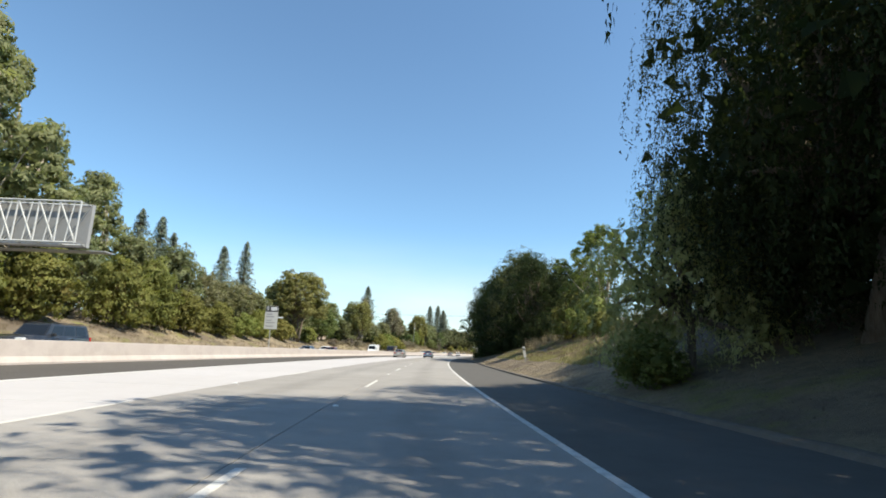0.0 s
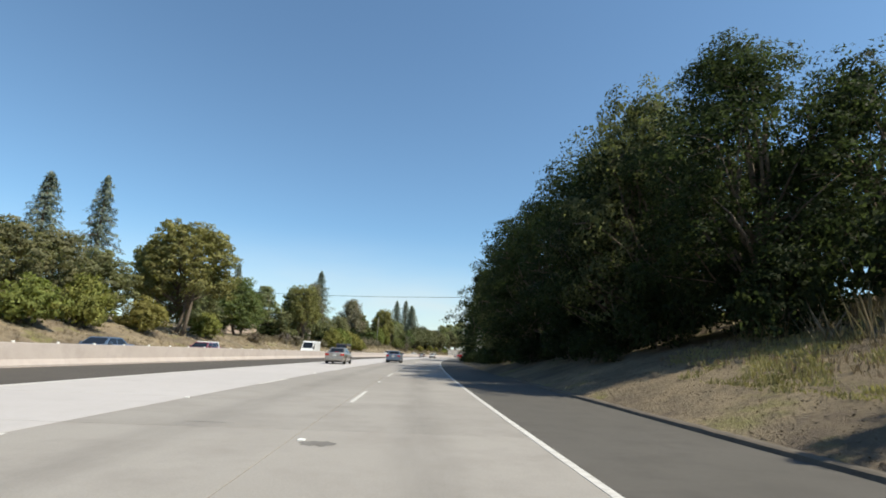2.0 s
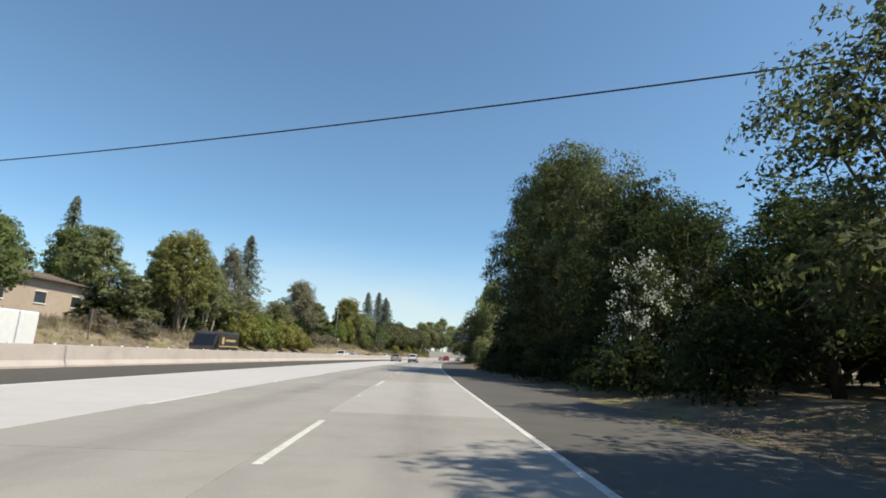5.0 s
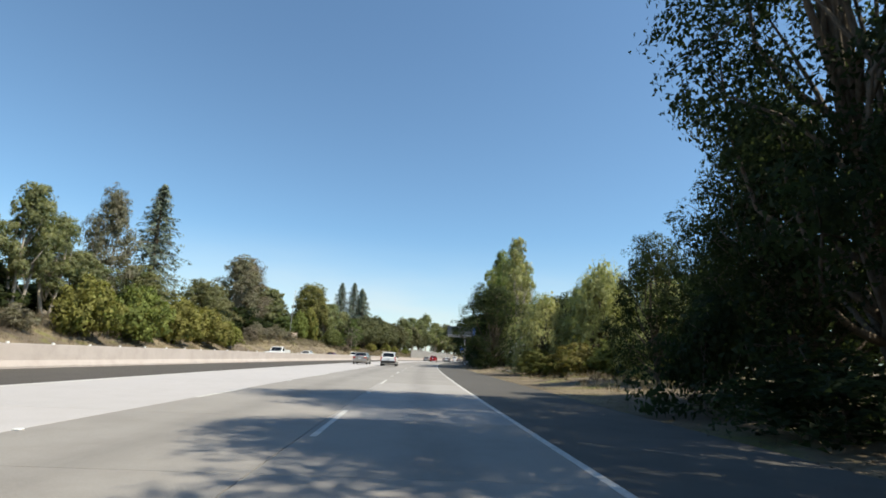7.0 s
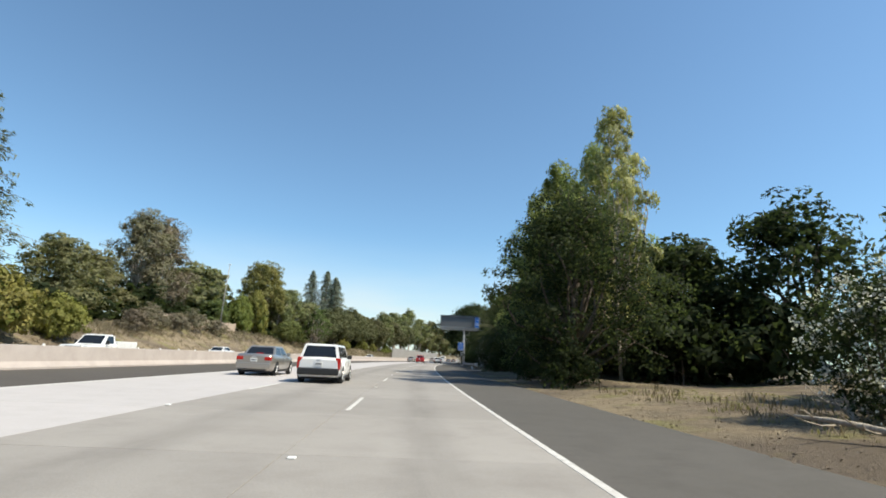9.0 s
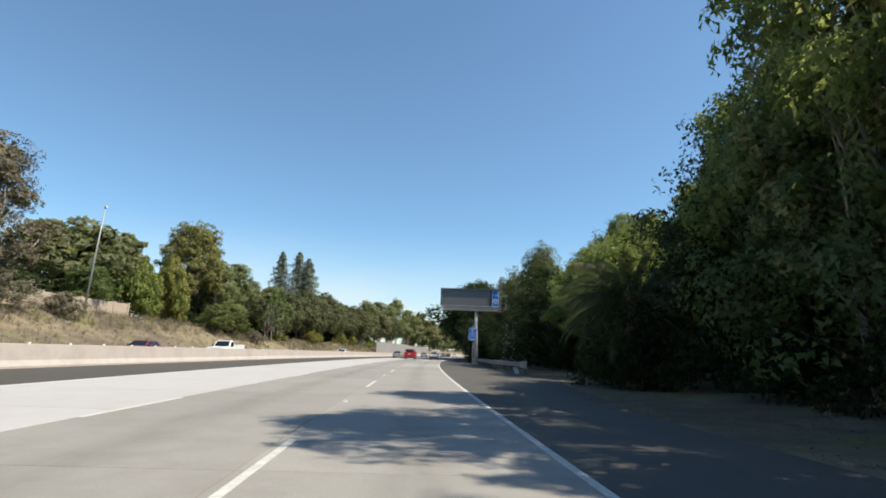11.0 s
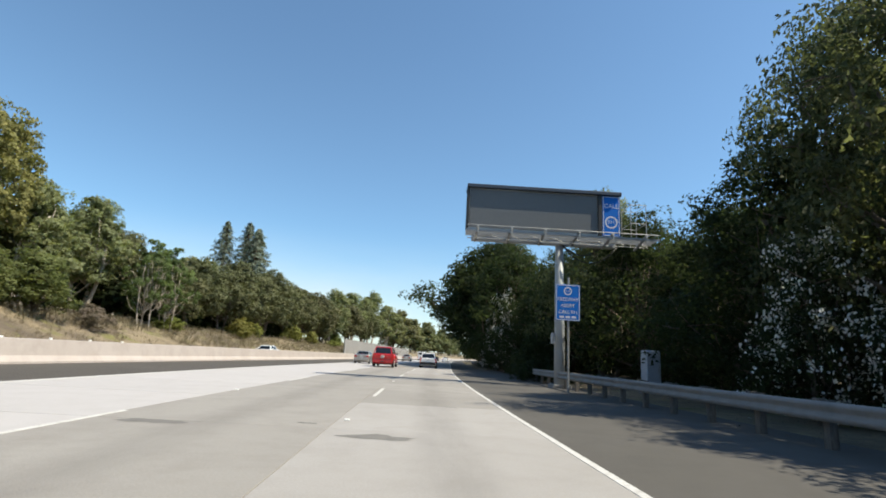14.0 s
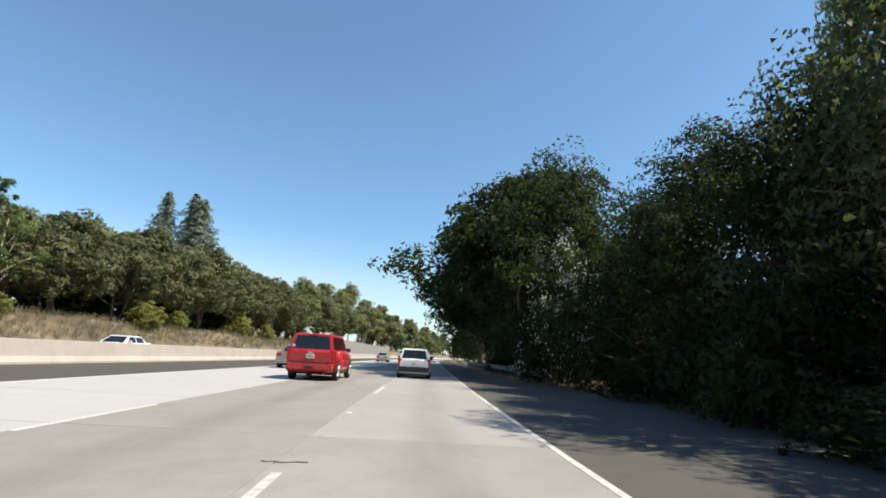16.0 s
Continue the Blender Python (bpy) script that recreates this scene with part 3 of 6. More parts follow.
def drooping_tree(name, label, leaf, wood, seed, height=9.0, radius=5.0, lobes=12, strands=60, per=26, m=None, low=2.0, fall=(1.2, 3.2), blade=(0.20, 0.10), skirt=0.0):
    """A tree whose twigs hang in curtains."""
    rng = np.random.default_rng(seed)
    t = thing(name, label, "tree", m)
    masses = lobes_of(rng, lobes, radius, low, height, 0.8, 0.64, (0.28, 0.44), skirt)
    pieces = [limb((0, 0, -0.4), (0.3, 0.2, height * 0.6), height * 0.028, height * 0.015, rng, 0.06, 9, 6)]
    cs, us, fs = [], [], []
    for x, y, z, r in masses:
        pieces.append(limb((0.1, 0.1, height * rng.uniform(0.22, 0.45)), (x, y, z), 0.2, 0.05, rng, 0.12, 6, 5))
        d = ball(rng, strands)
        d[:, 2] = np.abs(d[:, 2]) * 1.0 - 0.2
        start = np.array((x, y, z)) + d * r * rng.uniform(0.7, 1.1, strands)[:, None]
        start[:, 2] = np.maximum(start[:, 2], 0.4)
        ln = rng.uniform(*fall, strands)
        ln = np.minimum(ln, np.maximum(0.25, start[:, 2] - 0.12))
        f = rng.uniform(0, 1, (strands, per))
        out = d * np.array((1, 1, 0))
        p = start[:, None] + np.stack([out[:, None, 0] * 0.5 * f, out[:, None, 1] * 0.5 * f, -f * ln[:, None]], 2)
        p = p.reshape(-1, 3) + rng.normal(size=(strands * per, 3)) * np.array((0.055, 0.055, 0.09))
        cs.append(p)
        away = p - np.array((x, y, z - 0.8 * r))
        fs.append(away / (np.linalg.norm(away, axis=1, keepdims=True) + 1e-9))
        q = ball(rng, len(p)) * 0.7
        q[:, 2] -= 0.9
        us.append(q)
    part("trunk", join(pieces), wood, t, smooth=True)
    deep = np.concatenate([np.array((x, y, z)) + ball(rng, 60) * r * rng.uniform(0.1, 0.9, 60)[:, None] for x, y, z, r in masses])
    deep[:, 2] = np.maximum(deep[:, 2], 0.2)
    leaf_mesh("inner_crown", deep, ball(rng, len(deep)), 0.42, 0.3, leaf, rng, t, tri=True)
    leaf_mesh("crown", np.concatenate(cs), np.concatenate(us), blade[0], blade[1], leaf, rng, t, facing=np.concatenate(fs), tri=True, rounded=True)
    return t


def conifer(name, label, leaf, wood, seed, height=24.0, radius=4.0, low=2.0, whorls=34, per=30, m=None, twig=0.75, ragged=0.25):
    """A tall conifer: drooping boughs of uneven length, hung with sprays of needles."""
    rng = np.random.default_rng(seed)
    t = thing(name, label, "tree", m)
    pieces = [tube([(0, 0, -0.4), (0, 0, height * 0.5), (0.1, 0, height)], [height * 0.017, height * 0.010, 0.03], 8)]
    cs, us, fs = [], [], []
    for k in range(whorls * 7):
        f = (k + rng.uniform(0, 3.0)) / (whorls * 7 + 3)
        z = low + (height - low) * f
        rb = (radius * (1 - f) ** 0.85 * rng.uniform(1 - ragged * 1.2, 1 + ragged * 0.5) + 0.2)
        a = k * 2.399 + rng.uniform(-0.4, 0.4)
        d, side = np.array((math.cos(a), math.sin(a), 0.0)), np.array((-math.sin(a), math.cos(a), 0.0))
        fall = rng.uniform(0.22, 0.5)
        if k % 3 == 0:
            pieces.append(tube([(0, 0, z), d * rb * 0.5 + np.array((0, 0, z - rb * fall * 0.3)), d * rb * 0.96 + np.array((0, 0, z - rb * fall * 0.8))], [0.07, 0.045, 0.015], 4))
        n = max(8, int(per * (0.45 + 0.75 * rb / radius)))
        g = rng.uniform(0.05, 1.0, n) ** 0.8
        p = d[None] * (g * rb)[:, None] + np.stack([0 * g, 0 * g, z - fall * rb * g ** 1.4 + 0.12 * rb * np.maximum(0, g - 0.8)], 1)
        off = rng.normal(size=n) * 0.17 * rb * (1.1 - g)
        p += side[None] * off[:, None]
        p[:, 2] -= np.abs(rng.normal(size=n)) * 0.30
        p += rng.normal(size=(n, 3)) * 0.09
        q = d[None] * 0.5 + side[None] * np.sign(off)[:, None] * 0.45 + rng.normal(size=(n, 3)) * 0.35
        q[:, 2] -= 0.75
        face = d[None] * 0.8 + rng.normal(size=(n, 3)) * 0.3
        face[:, 2] += 0.55
        cs.append(p)
        us.append(q)
        fs.append(face / np.linalg.norm(face, axis=1, keepdims=True))
    part("trunk", join(pieces), wood, t, smooth=True)
    leaf_mesh("crown", np.concatenate(cs), np.concatenate(us), twig, twig * 0.30, leaf, rng, t, facing=np.concatenate(fs), tri=True, rounded=True)
    return t


def palm(name, label, seed, m, trunk_h=3.0, fronds=46, reach=4.8):
    """A date palm: stout ringed trunk, fronds that rise, arch over and hang, with leaflets on both sides."""
    rng = np.random.default_rng(seed)
    t = thing(name, label, "palm tree", m)
    rings = [(0, 0, z) for z in np.linspace(-0.3, trunk_h, 14)]
    part("trunk", tube(rings, [0.40 + 0.06 * (k % 2) for k in range(14)], 10), BARK, t)
    for k in range(fronds):
        a, lift = k * 2.399, 1.3 - 1.6 * (k / fronds) + rng.uniform(-0.15, 0.15)
        bend = 0.9 + 0.4 * (k % 3) / 2 + 0.45 * max(0.0, lift)
        d = np.array((math.cos(a), math.sin(a), 0))
        ts = np.linspace(0, 1, 11)
        ln = reach * rng.uniform(0.8, 1.08)
        spine, p = [], d * 0.25 + np.array((0, 0, trunk_h - 0.1))
        for f in ts:
            spine.append(p)
            ang = max(-1.35, lift - bend * f ** 1.2)
            p = p + (d * math.cos(ang) + np.array((0, 0, math.sin(ang)))) * ln / 10
        pcs = [tube(spine, np.linspace(0.04, 0.008, 11), 4)]
        vs, fs = [], []
        side = np.array((-d[1], d[0], 0))
        for f in np.linspace(0.14, 0.99, 64):
            base = np.array([np.interp(f, ts, [q[i] for q in spine]) for i in range(3)])
            nxt = np.array([np.interp(min(1.0, f + 0.06), ts, [q[i] for q in spine]) for i in range(3)])
            ahead = (nxt - base) / (np.linalg.norm(nxt - base) + 1e-6)
            lf = (0.50 * math.sin(math.pi * (0.15 + 0.78 * f)) + 0.12) * rng.uniform(0.85, 1.15)
            for sg in (-1, 1):
                tip = base + side * sg * lf * 0.5 + ahead * lf * 0.6 - np.array((0, 0, lf * 0.7))
                w = ahead * 0.026
                i = len(vs)
                vs += [base - w, base + w, tip]
                fs.append((i, i + 1, i + 2))
        part("frond", join(pcs + [(vs, fs)]), LEAF_PALM, t)
    return t


def place(s, o, height, width, turn, base_h, base_r, dz=0.0):
    """The pose that sets a plant of known height and radius on the earth, scaled."""
    x, y, z = spot(s, o, dz)
    return Matrix.Translation((x, y, z - 0.05)) @ Matrix.Rotation(radians(turn), 4, "Z") @ Matrix.Diagonal((width / base_r, width / base_r, height / base_h, 1))


class Kind:
    """A stock of two or three grown plants of one kind, set out as copies."""

    def __init__(self, make, base_h, base_r, variants):
        self.make, self.h, self.r, self.variants, self.stock, self.count = make, base_h, base_r, variants, {}, 0

    def put(self, s, o, height, width, dz=0.0, label=""):
        k = self.count % self.variants
        m = place(s, o, height, width, (self.count * 77 + s * 13) % 360, self.h, self.r, dz)
        self.count += 1
        if k in self.stock:
            t = copy_thing(self.stock[k], m @ Matrix.Diagonal((*self.stock[k].scale, 1)).inverted())
        else:
            t = self.stock[k] = self.make(k, m)
        if label:
            tagged(t, label)
        return t


NEAR_OAK = Kind(lambda k, m: broad_tree("oak_tree", "dense dark green oak tree beside the shoulder", LEAF_OAK_SHADED, BARK, 11 + k, 12, 5, 0.2, 24, 58, 15, 0.17, 0.11, spread=0.22, m=m, skirt=1.25, core=0.70, size=(0.26, 0.44), inner=0.36), 12, 5, 3)
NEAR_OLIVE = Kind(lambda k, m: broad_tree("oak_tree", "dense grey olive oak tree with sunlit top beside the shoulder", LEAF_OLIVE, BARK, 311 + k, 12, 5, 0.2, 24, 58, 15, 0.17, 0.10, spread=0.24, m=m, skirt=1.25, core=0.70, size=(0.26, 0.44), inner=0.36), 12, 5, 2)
SHADE_OAK = Kind(lambda k, m: broad_tree("oak_tree", "tall dense dark green oak tree shading the road", LEAF_OAK_SHADED, BARK, 331 + k, 20, 5.5, 0.2, 46, 58, 17, 0.16, 0.105, spread=0.24, m=m, skirt=1.1, core=0.72, size=(0.26, 0.42), inner=0.55, pad=0.9), 20, 5.5, 2)
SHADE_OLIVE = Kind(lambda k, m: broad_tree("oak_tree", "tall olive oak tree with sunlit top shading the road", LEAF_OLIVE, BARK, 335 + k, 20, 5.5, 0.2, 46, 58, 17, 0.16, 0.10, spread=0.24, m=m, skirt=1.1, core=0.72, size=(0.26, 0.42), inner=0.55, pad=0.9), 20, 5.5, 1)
MID_OAK = Kind(lambda k, m: broad_tree("oak_tree", "dark leafy oak tree standing behind the roadside trees", LEAF_OAK_SHADED, BARK, 21 + k, 13, 5.5, 0.3, 17, 38, 8, 0.33, 0.23, spread=0.36, m=m, skirt=1.2, inner=0.5, size=(0.30, 0.44)), 13, 5.5, 2)
NEAR_GUM = Kind(lambda k, m: broad_tree("eucalyptus_tree", "olive green eucalyptus with a bare trunk beside the shoulder", LEAF_NEAR_GUM, BARK_GUM, 15 + k, 13, 5, 3.2, 28, 50, 14, 0.23, 0.10, droop=0.15, trunk=0.2, spread=0.24, m=m, skirt=0.45, core=0.74, size=(0.17, 0.32), lean=0.06), 13, 5, 2)
GREY_GUM = Kind(lambda k, m: broad_tree("eucalyptus_tree", "grey green eucalyptus rising behind the shoulder", LEAF_EUC, BARK_PALE, 19 + k, 13, 5, 2.6, 26, 50, 13, 0.26, 0.10, droop=0.2, trunk=0.18, spread=0.24, m=m, skirt=0.5, inner=0.3, core=0.7, size=(0.18, 0.34), stems=2), 13, 5, 1)
OVERHANG = Kind(lambda k, m: broad_tree("oak_tree", "broad dark oak tree reaching over the shoulder", LEAF_OAK_SHADED, BARK, 17 + k, 15, 8, 4.6, 30, 56, 11, 0.34, 0.22, trunk=0.4, spread=0.32, m=m, skirt=0.5, inner=0.4, core=0.68, size=(0.22, 0.36)), 15, 8, 2)
DRY_BRUSH = Kind(lambda k, m: broad_tree("dry_bush", "dry brownish brush on the bank", LEAF_BROWN, BARK, 271 + k, 2.6, 2.6, 0.0, 10, 40, 12, 0.26, 0.07, trunk=0.03, spread=0.26, stems=3, size=(0.3, 0.45), skirt=1.1, m=m, kind="bush"), 2.6, 2.6, 2)
HORIZON_OAK = Kind(lambda k, m: broad_tree("oak_tree", "distant green tree along the freeway", LEAF_GUM_OAK, BARK, 281 + k, 14, 6, 0.6, 14, 30, 6, 0.85, 0.6, spread=0.5, skirt=1.0, inner=0.5, m=m), 14, 6, 2)
UNDERGROWTH = Kind(lambda k, m: broad_tree("bush", "dark leafy undergrowth at the shoulder edge", LEAF_OAK_SHADED, BARK, 261 + k, 2.4, 2.2, 0.0, 9, 40, 8, 0.15, 0.095, trunk=0.04, spread=0.2, stems=2, size=(0.34, 0.5), skirt=1.2, inner=0.55, m=m, kind="bush"), 2.4, 2.2, 2)
BACK_BRUSH = Kind(lambda k, m: broad_tree("bush", "dark brush under the trees along the bank top", LEAF_OAK_SHADED, BARK, 265 + k, 2.4, 2.2, 0.0, 8, 26, 6, 0.26, 0.17, trunk=0.04, spread=0.2, stems=2, size=(0.36, 0.52), skirt=1.2, inner=0.55, m=m, kind="bush"), 2.4, 2.2, 2)
ROW_OAK = Kind(lambda k, m: broad_tree("oak_tree", "spreading oak with bare trunks above dry grass", LEAF_ROW, BARK, 41 + k, 14, 6, 2.6, 22, 48, 11, 0.36, 0.24, spread=0.38, stems=2, trunk=0.24, skirt=0.45, inner=0.5, core=0.66, size=(0.26, 0.42), m=m), 14, 6, 3)
FAR_OAK = Kind(lambda k, m: broad_tree("oak_tree", "round green oak tree on the bank", LEAF_GUM_OAK, BARK, 31 + k, 14, 6, 1.0, 18, 42, 12, 0.38, 0.26, spread=0.40, skirt=0.9, inner=0.45, m=m), 14, 6, 3)
GREEN = Kind(lambda k, m: broad_tree("broadleaf_tree", "leafy mid green tree on the bank", LEAF_GREEN, BARK, 51 + k, 12, 5, 0.8, 18, 50, 10, 0.34, 0.23, spread=0.34, skirt=0.9, inner=0.42, m=m), 12, 5, 2)
NEAR_GREEN = Kind(lambda k, m: broad_tree("broadleaf_tree", "leafy green tree leaning over the shoulder", LEAF_GREEN, BARK, 61 + k, 12, 5, 0.1, 26, 60, 16, 0.2, 0.13, spread=0.26, skirt=1.3, inner=0.4, m=m), 12, 5, 1)
GUM = Kind(lambda k, m: broad_tree("eucalyptus_tree", "tall grey green eucalyptus with bare trunks", LEAF_EUC, BARK_PALE, 71 + k, 20, 5.5, 4.0, 24, 42, 11, 0.42, 0.20, droop=0.25, trunk=0.30, spread=0.36, stems=3, core=0.60, size=(0.24, 0.38), inner=0.35, m=m), 20, 5.5, 3)
BROWN_GUM = Kind(lambda k, m: broad_tree("eucalyptus_tree", "eucalyptus with thin brownish foliage on the bank", LEAF_BROWN, BARK_PALE, 91 + k, 20, 6, 1.2, 26, 44, 12, 0.38, 0.14, droop=0.25, trunk=0.32, spread=0.40, stems=2, size=(0.26, 0.40), skirt=0.75, inner=0.35, m=m), 20, 6, 2)
ROUND = Kind(lambda k, m: broad_tree("pine_tree", "golden olive dome shaped pine with dense crown", LEAF_DOME, BARK, 111 + k, 18, 6, 5.0, 40, 40, 16, 0.30, 0.17, spread=0.30, size=(0.26, 0.34), inner=0.5, stems=2, dome=True, pad=0.9, m=m), 18, 6, 2)
FIR = Kind(lambda k, m: conifer("redwood_tree", "tall grey green redwood with drooping boughs", LEAF_FIR, BARK_RED, 131 + k, 24, 5.0, 1.2, 34, 40, m=m, twig=0.46, ragged=0.4), 24, 5, 2)
PEPPER = Kind(lambda k, m: drooping_tree("pepper_tree", "yellow green pepper tree with hanging twigs", LEAF_PEPPER, BARK, 151 + k, 9, 5, 24, 64, 25, m=m, low=0.2, fall=(0.7, 2.6), blade=(0.13, 0.055), skirt=1.1), 9, 5, 2)
BIG_PEPPER = Kind(lambda k, m: drooping_tree("pepper_tree", "large pepper tree in shade-dark leaf overhanging the shoulder", LEAF_HANG_SHADED, BARK, 161 + k, 13, 6.5, 32, 92, 36, m=m, low=1.0, fall=(1.2, 4.0), blade=(0.105, 0.045)), 13, 6.5, 2)
SHRUB = Kind(lambda k, m: broad_tree("shrub", "rounded bright green shrub on the bank", LEAF_SHRUB, BARK, 171 + k, 4.5, 4, 0.1, 18, 46, 8, 0.30, 0.2, trunk=0.08, spread=0.26, stems=3, size=(0.28, 0.42), skirt=1.1, inner=0.42, m=m, kind="shrub"), 4.5, 4, 2)
YELLOW = Kind(lambda k, m: broad_tree("bush", "yellowing leafy bush on the dry bank", LEAF_YELLOW, BARK, 191 + k, 6, 4, 0.1, 18, 46, 10, 0.29, 0.18, trunk=0.1, spread=0.28, stems=2, skirt=1.0, inner=0.4, m=m, kind="bush"), 6, 4, 2)
SAPLING = Kind(lambda k, m: broad_tree("young_tree", "slender young tree with sparse green foliage", LEAF_SHRUB, BARK_PALE, 211 + k, 8, 3, 1.6, 30, 26, 24, 0.115, 0.07, trunk=0.07, spread=0.24, stems=3, size=(0.15, 0.26), core=0.88, pad=0.8, m=m), 8, 3, 1)
PALE_TREE = Kind(lambda k, m: broad_tree("slender_tree", "pale trunked slender tree on the dry bank", LEAF_GREEN, BARK_PALE, 215 + k, 8, 3, 1.6, 22, 16, 26, 0.16, 0.10, trunk=0.08, spread=0.22, stems=3, size=(0.20, 0.32), core=0.85, m=m), 8, 3, 1)
OLEANDER = Kind(lambda k, m: broad_tree("oleander_bush", "oleander bush covered in white blossom", LEAF_OAK_SHADED, BARK, 231 + k, 6, 3, 0.2, 18, 46, 14, 0.15, 0.06, trunk=0.06, stems=3, m=m, kind="bush", flowers=420, skirt=0.9, inner=0.5), 6, 3, 1)
TALL = Kind(lambda k, m: broad_tree("young_eucalyptus", "tall slender yellow green eucalyptus", LEAF_PEPPER, BARK_PALE, 251 + k, 18, 4, 1.5, 30, 24, 18, 0.26, 0.11, droop=0.15, trunk=0.16, spread=0.32, core=0.7, size=(0.2, 0.34), m=m), 18, 4, 1)

# left bank: (station, offset, height, half width)
for s, o, h, w in ((28, -40, 26, 7.5), (39, -38, 27, 7), (48, -39, 20, 6), (66, -46, 20.5, 5.6), (15, -42, 24, 8), (196, -43, 16, 4.5), (185, -47, 14, 5), (126, -43, 14, 5)):
    GUM.put(s, o, h, w)
for s, o, h, w in ((201, -42, 13, 4), (209, -42, 15, 3.5), (216, -44, 13, 4), (331, -42, 14.5, 5), (342, -44, 16, 5.5), (336, -46, 13, 6), (484, -45, 22, 9), (516, -46, 25, 9), (566, -46, 32, 10), (545, -45, 26, 9), (600, -44, 28, 11)):
    GUM.put(s, o, h, w)
for s, o, h, w in ((76, -46, 18, 5.4), (83, -47, 18.5, 5.4), (90, -49, 17, 5.4), (113, -51, 19.5, 6.1), (124, -51, 23, 6.1), (197, -61, 21, 5.4), (252, -53.5, 28.5, 9.7)):
    FIR.put(s, o, h, w)
for s, o, h, w in ((423, -55, 30, 11), (431, -58, 32, 12.5), (442, -66, 36, 12), (441, -73, 35, 12), (60, -54, 19, 6.1), (73, -53, 21.5, 5.6), (46, 36, 18, 4.3), (51.5, 37.0, 15, 4.3), (56.5, 38, 10.8, 3.8), (61, 37.5, 9.2, 3.4)):
    FIR.put(s, o, h, w)
for s, o, h, w in ((70, -42, 12, 5.5), (79, -41, 12.5, 5.5), (88, -41, 10, 5), (97, -41, 9.5, 5), (105, -42, 10, 5), (113, -42, 9, 5), (134, -42, 9, 5), (143, -43, 10, 5.5), (60, -43, 11, 5.5), (52, -43, 11, 5.5), (42, -44, 12, 6), (240, -48, 10, 6), (262, -48, 11, 6)):
    FAR_OAK.put(s, o, h, w)
for s, o, h, w in ((222, -46, 9, 6), (204, -46, 9, 5), (188, -43, 8, 5), (272, -50, 10, 6)):
    FAR_OAK.put(s, o, h, w)
for s, o, h, w in ((351, -45, 12.5, 6), (357, -41, 10.2, 5.6), (366, -42, 12.2, 6), (375, -40.5, 11.4, 5.6), (384, -42, 14.4, 6.8), (394, -40.5, 13.6, 6), (403, -42, 16, 7), (415, -41, 14.6, 7), (427, -41, 15, 7), (441, -41, 15.5, 8), (460, -42, 15, 8), (498, -42, 17, 9), (530, -42, 20, 9)):
    ROW_OAK.put(s, o, h, w)
for k in range(18):
    HORIZON_OAK.put(301 + 13 * k, -53 - 4 * (k % 3), 12 + 2.2 * ((k * 4) % 3), 7 + (k * 7) % 3)
    if k % 3 != 1 and k < 14:
        SHRUB.put(350 + 12.5 * k, -36.5 - 2.0 * (k % 2), 1.8 + 0.7 * ((k * 3) % 4), 2.2 + 0.5 * (k % 3))
for k in range(11):
    HORIZON_OAK.put(620 + 38 * k, -42 - 3 * (k % 2), 24 + 3 * ((k * 5) % 3), 12)
    HORIZON_OAK.put(600 + 38 * k, 17 + 2 * (k % 2), 13 + 2 * ((k * 7) % 3), 10)
for s, o, h, w in ((151, -39, 11.5, 5.5), (158, -41, 10, 5), (196, -59, 15, 6.5), (184, -62, 13, 6), (297, -43, 6, 4.0), (319, -36, 5, 3.5), (326, -37, 6, 4)):
    GREEN.put(s, o, h, w)
for s, o, h, w in ((59, -36, 7.5, 4), (67, -37, 8.5, 4.5), (74, -36, 5.5, 4), (47, -36, 6.5, 4.5), (38, -36, 7, 4.5), (85, -36, 5, 3.5), (28, -36, 6, 4.5)):
    YELLOW.put(s, o, h, w)
for s, o, h, w in ((95, -36, 4, 3.5), (104, -37, 5, 3.5), (114, -36, 4, 3.5), (132, -36, 3.5, 3), (208, -33.5, 5.5, 4), (217, -33.5, 5.8, 4.5), (227, -33.5, 5.6, 4.2), (236, -33.5, 5, 4.2), (244, -33.5, 3.8, 3), (20, -36, 5, 4), (306, -41.5, 7.5, 3.8), (312, -41, 9, 3.8)):
    SHRUB.put(s, o, h, w, label="" if s < 300 else "tall pale green shrub above the bank")
for s, o, h, w in ((281, -49, 19.5, 7.5), (289, -50, 20, 7.5), (231, -48, 21.5, 4.6)):
    BROWN_GUM.put(s, o, h, w)
for s, o, h, w in ((327, -46.2, 20.6, 6.6), (124, -36.1, 17.4, 7.2), (192, -38, 16.2, 4.9)):
    ROUND.put(s, o, h, w, label="" if s > 300 else "olive domed tree with dense crown over bare trunks")
for s, o, h, w in ((344, -36.5, 11.5, 4), (349, -36.5, 11.5, 4)):
    PALE_TREE.put(s, o, h, w)

for s, o, h, w in ((262, -36.5, 2.6, 2.8), (267, -37.5, 3, 3), (273, -36.8, 2.4, 2.6), (279, -37.5, 2.8, 2.8), (285, -36.5, 2.2, 2.6), (200, -34.5, 1.8, 2.4), (178, -35, 2, 2.6), (170, -35.5, 2, 2.4), (150, -34.5, 1.8, 2.2), (332, -35, 2, 2.6)):
    DRY_BRUSH.put(s, o, h, w)

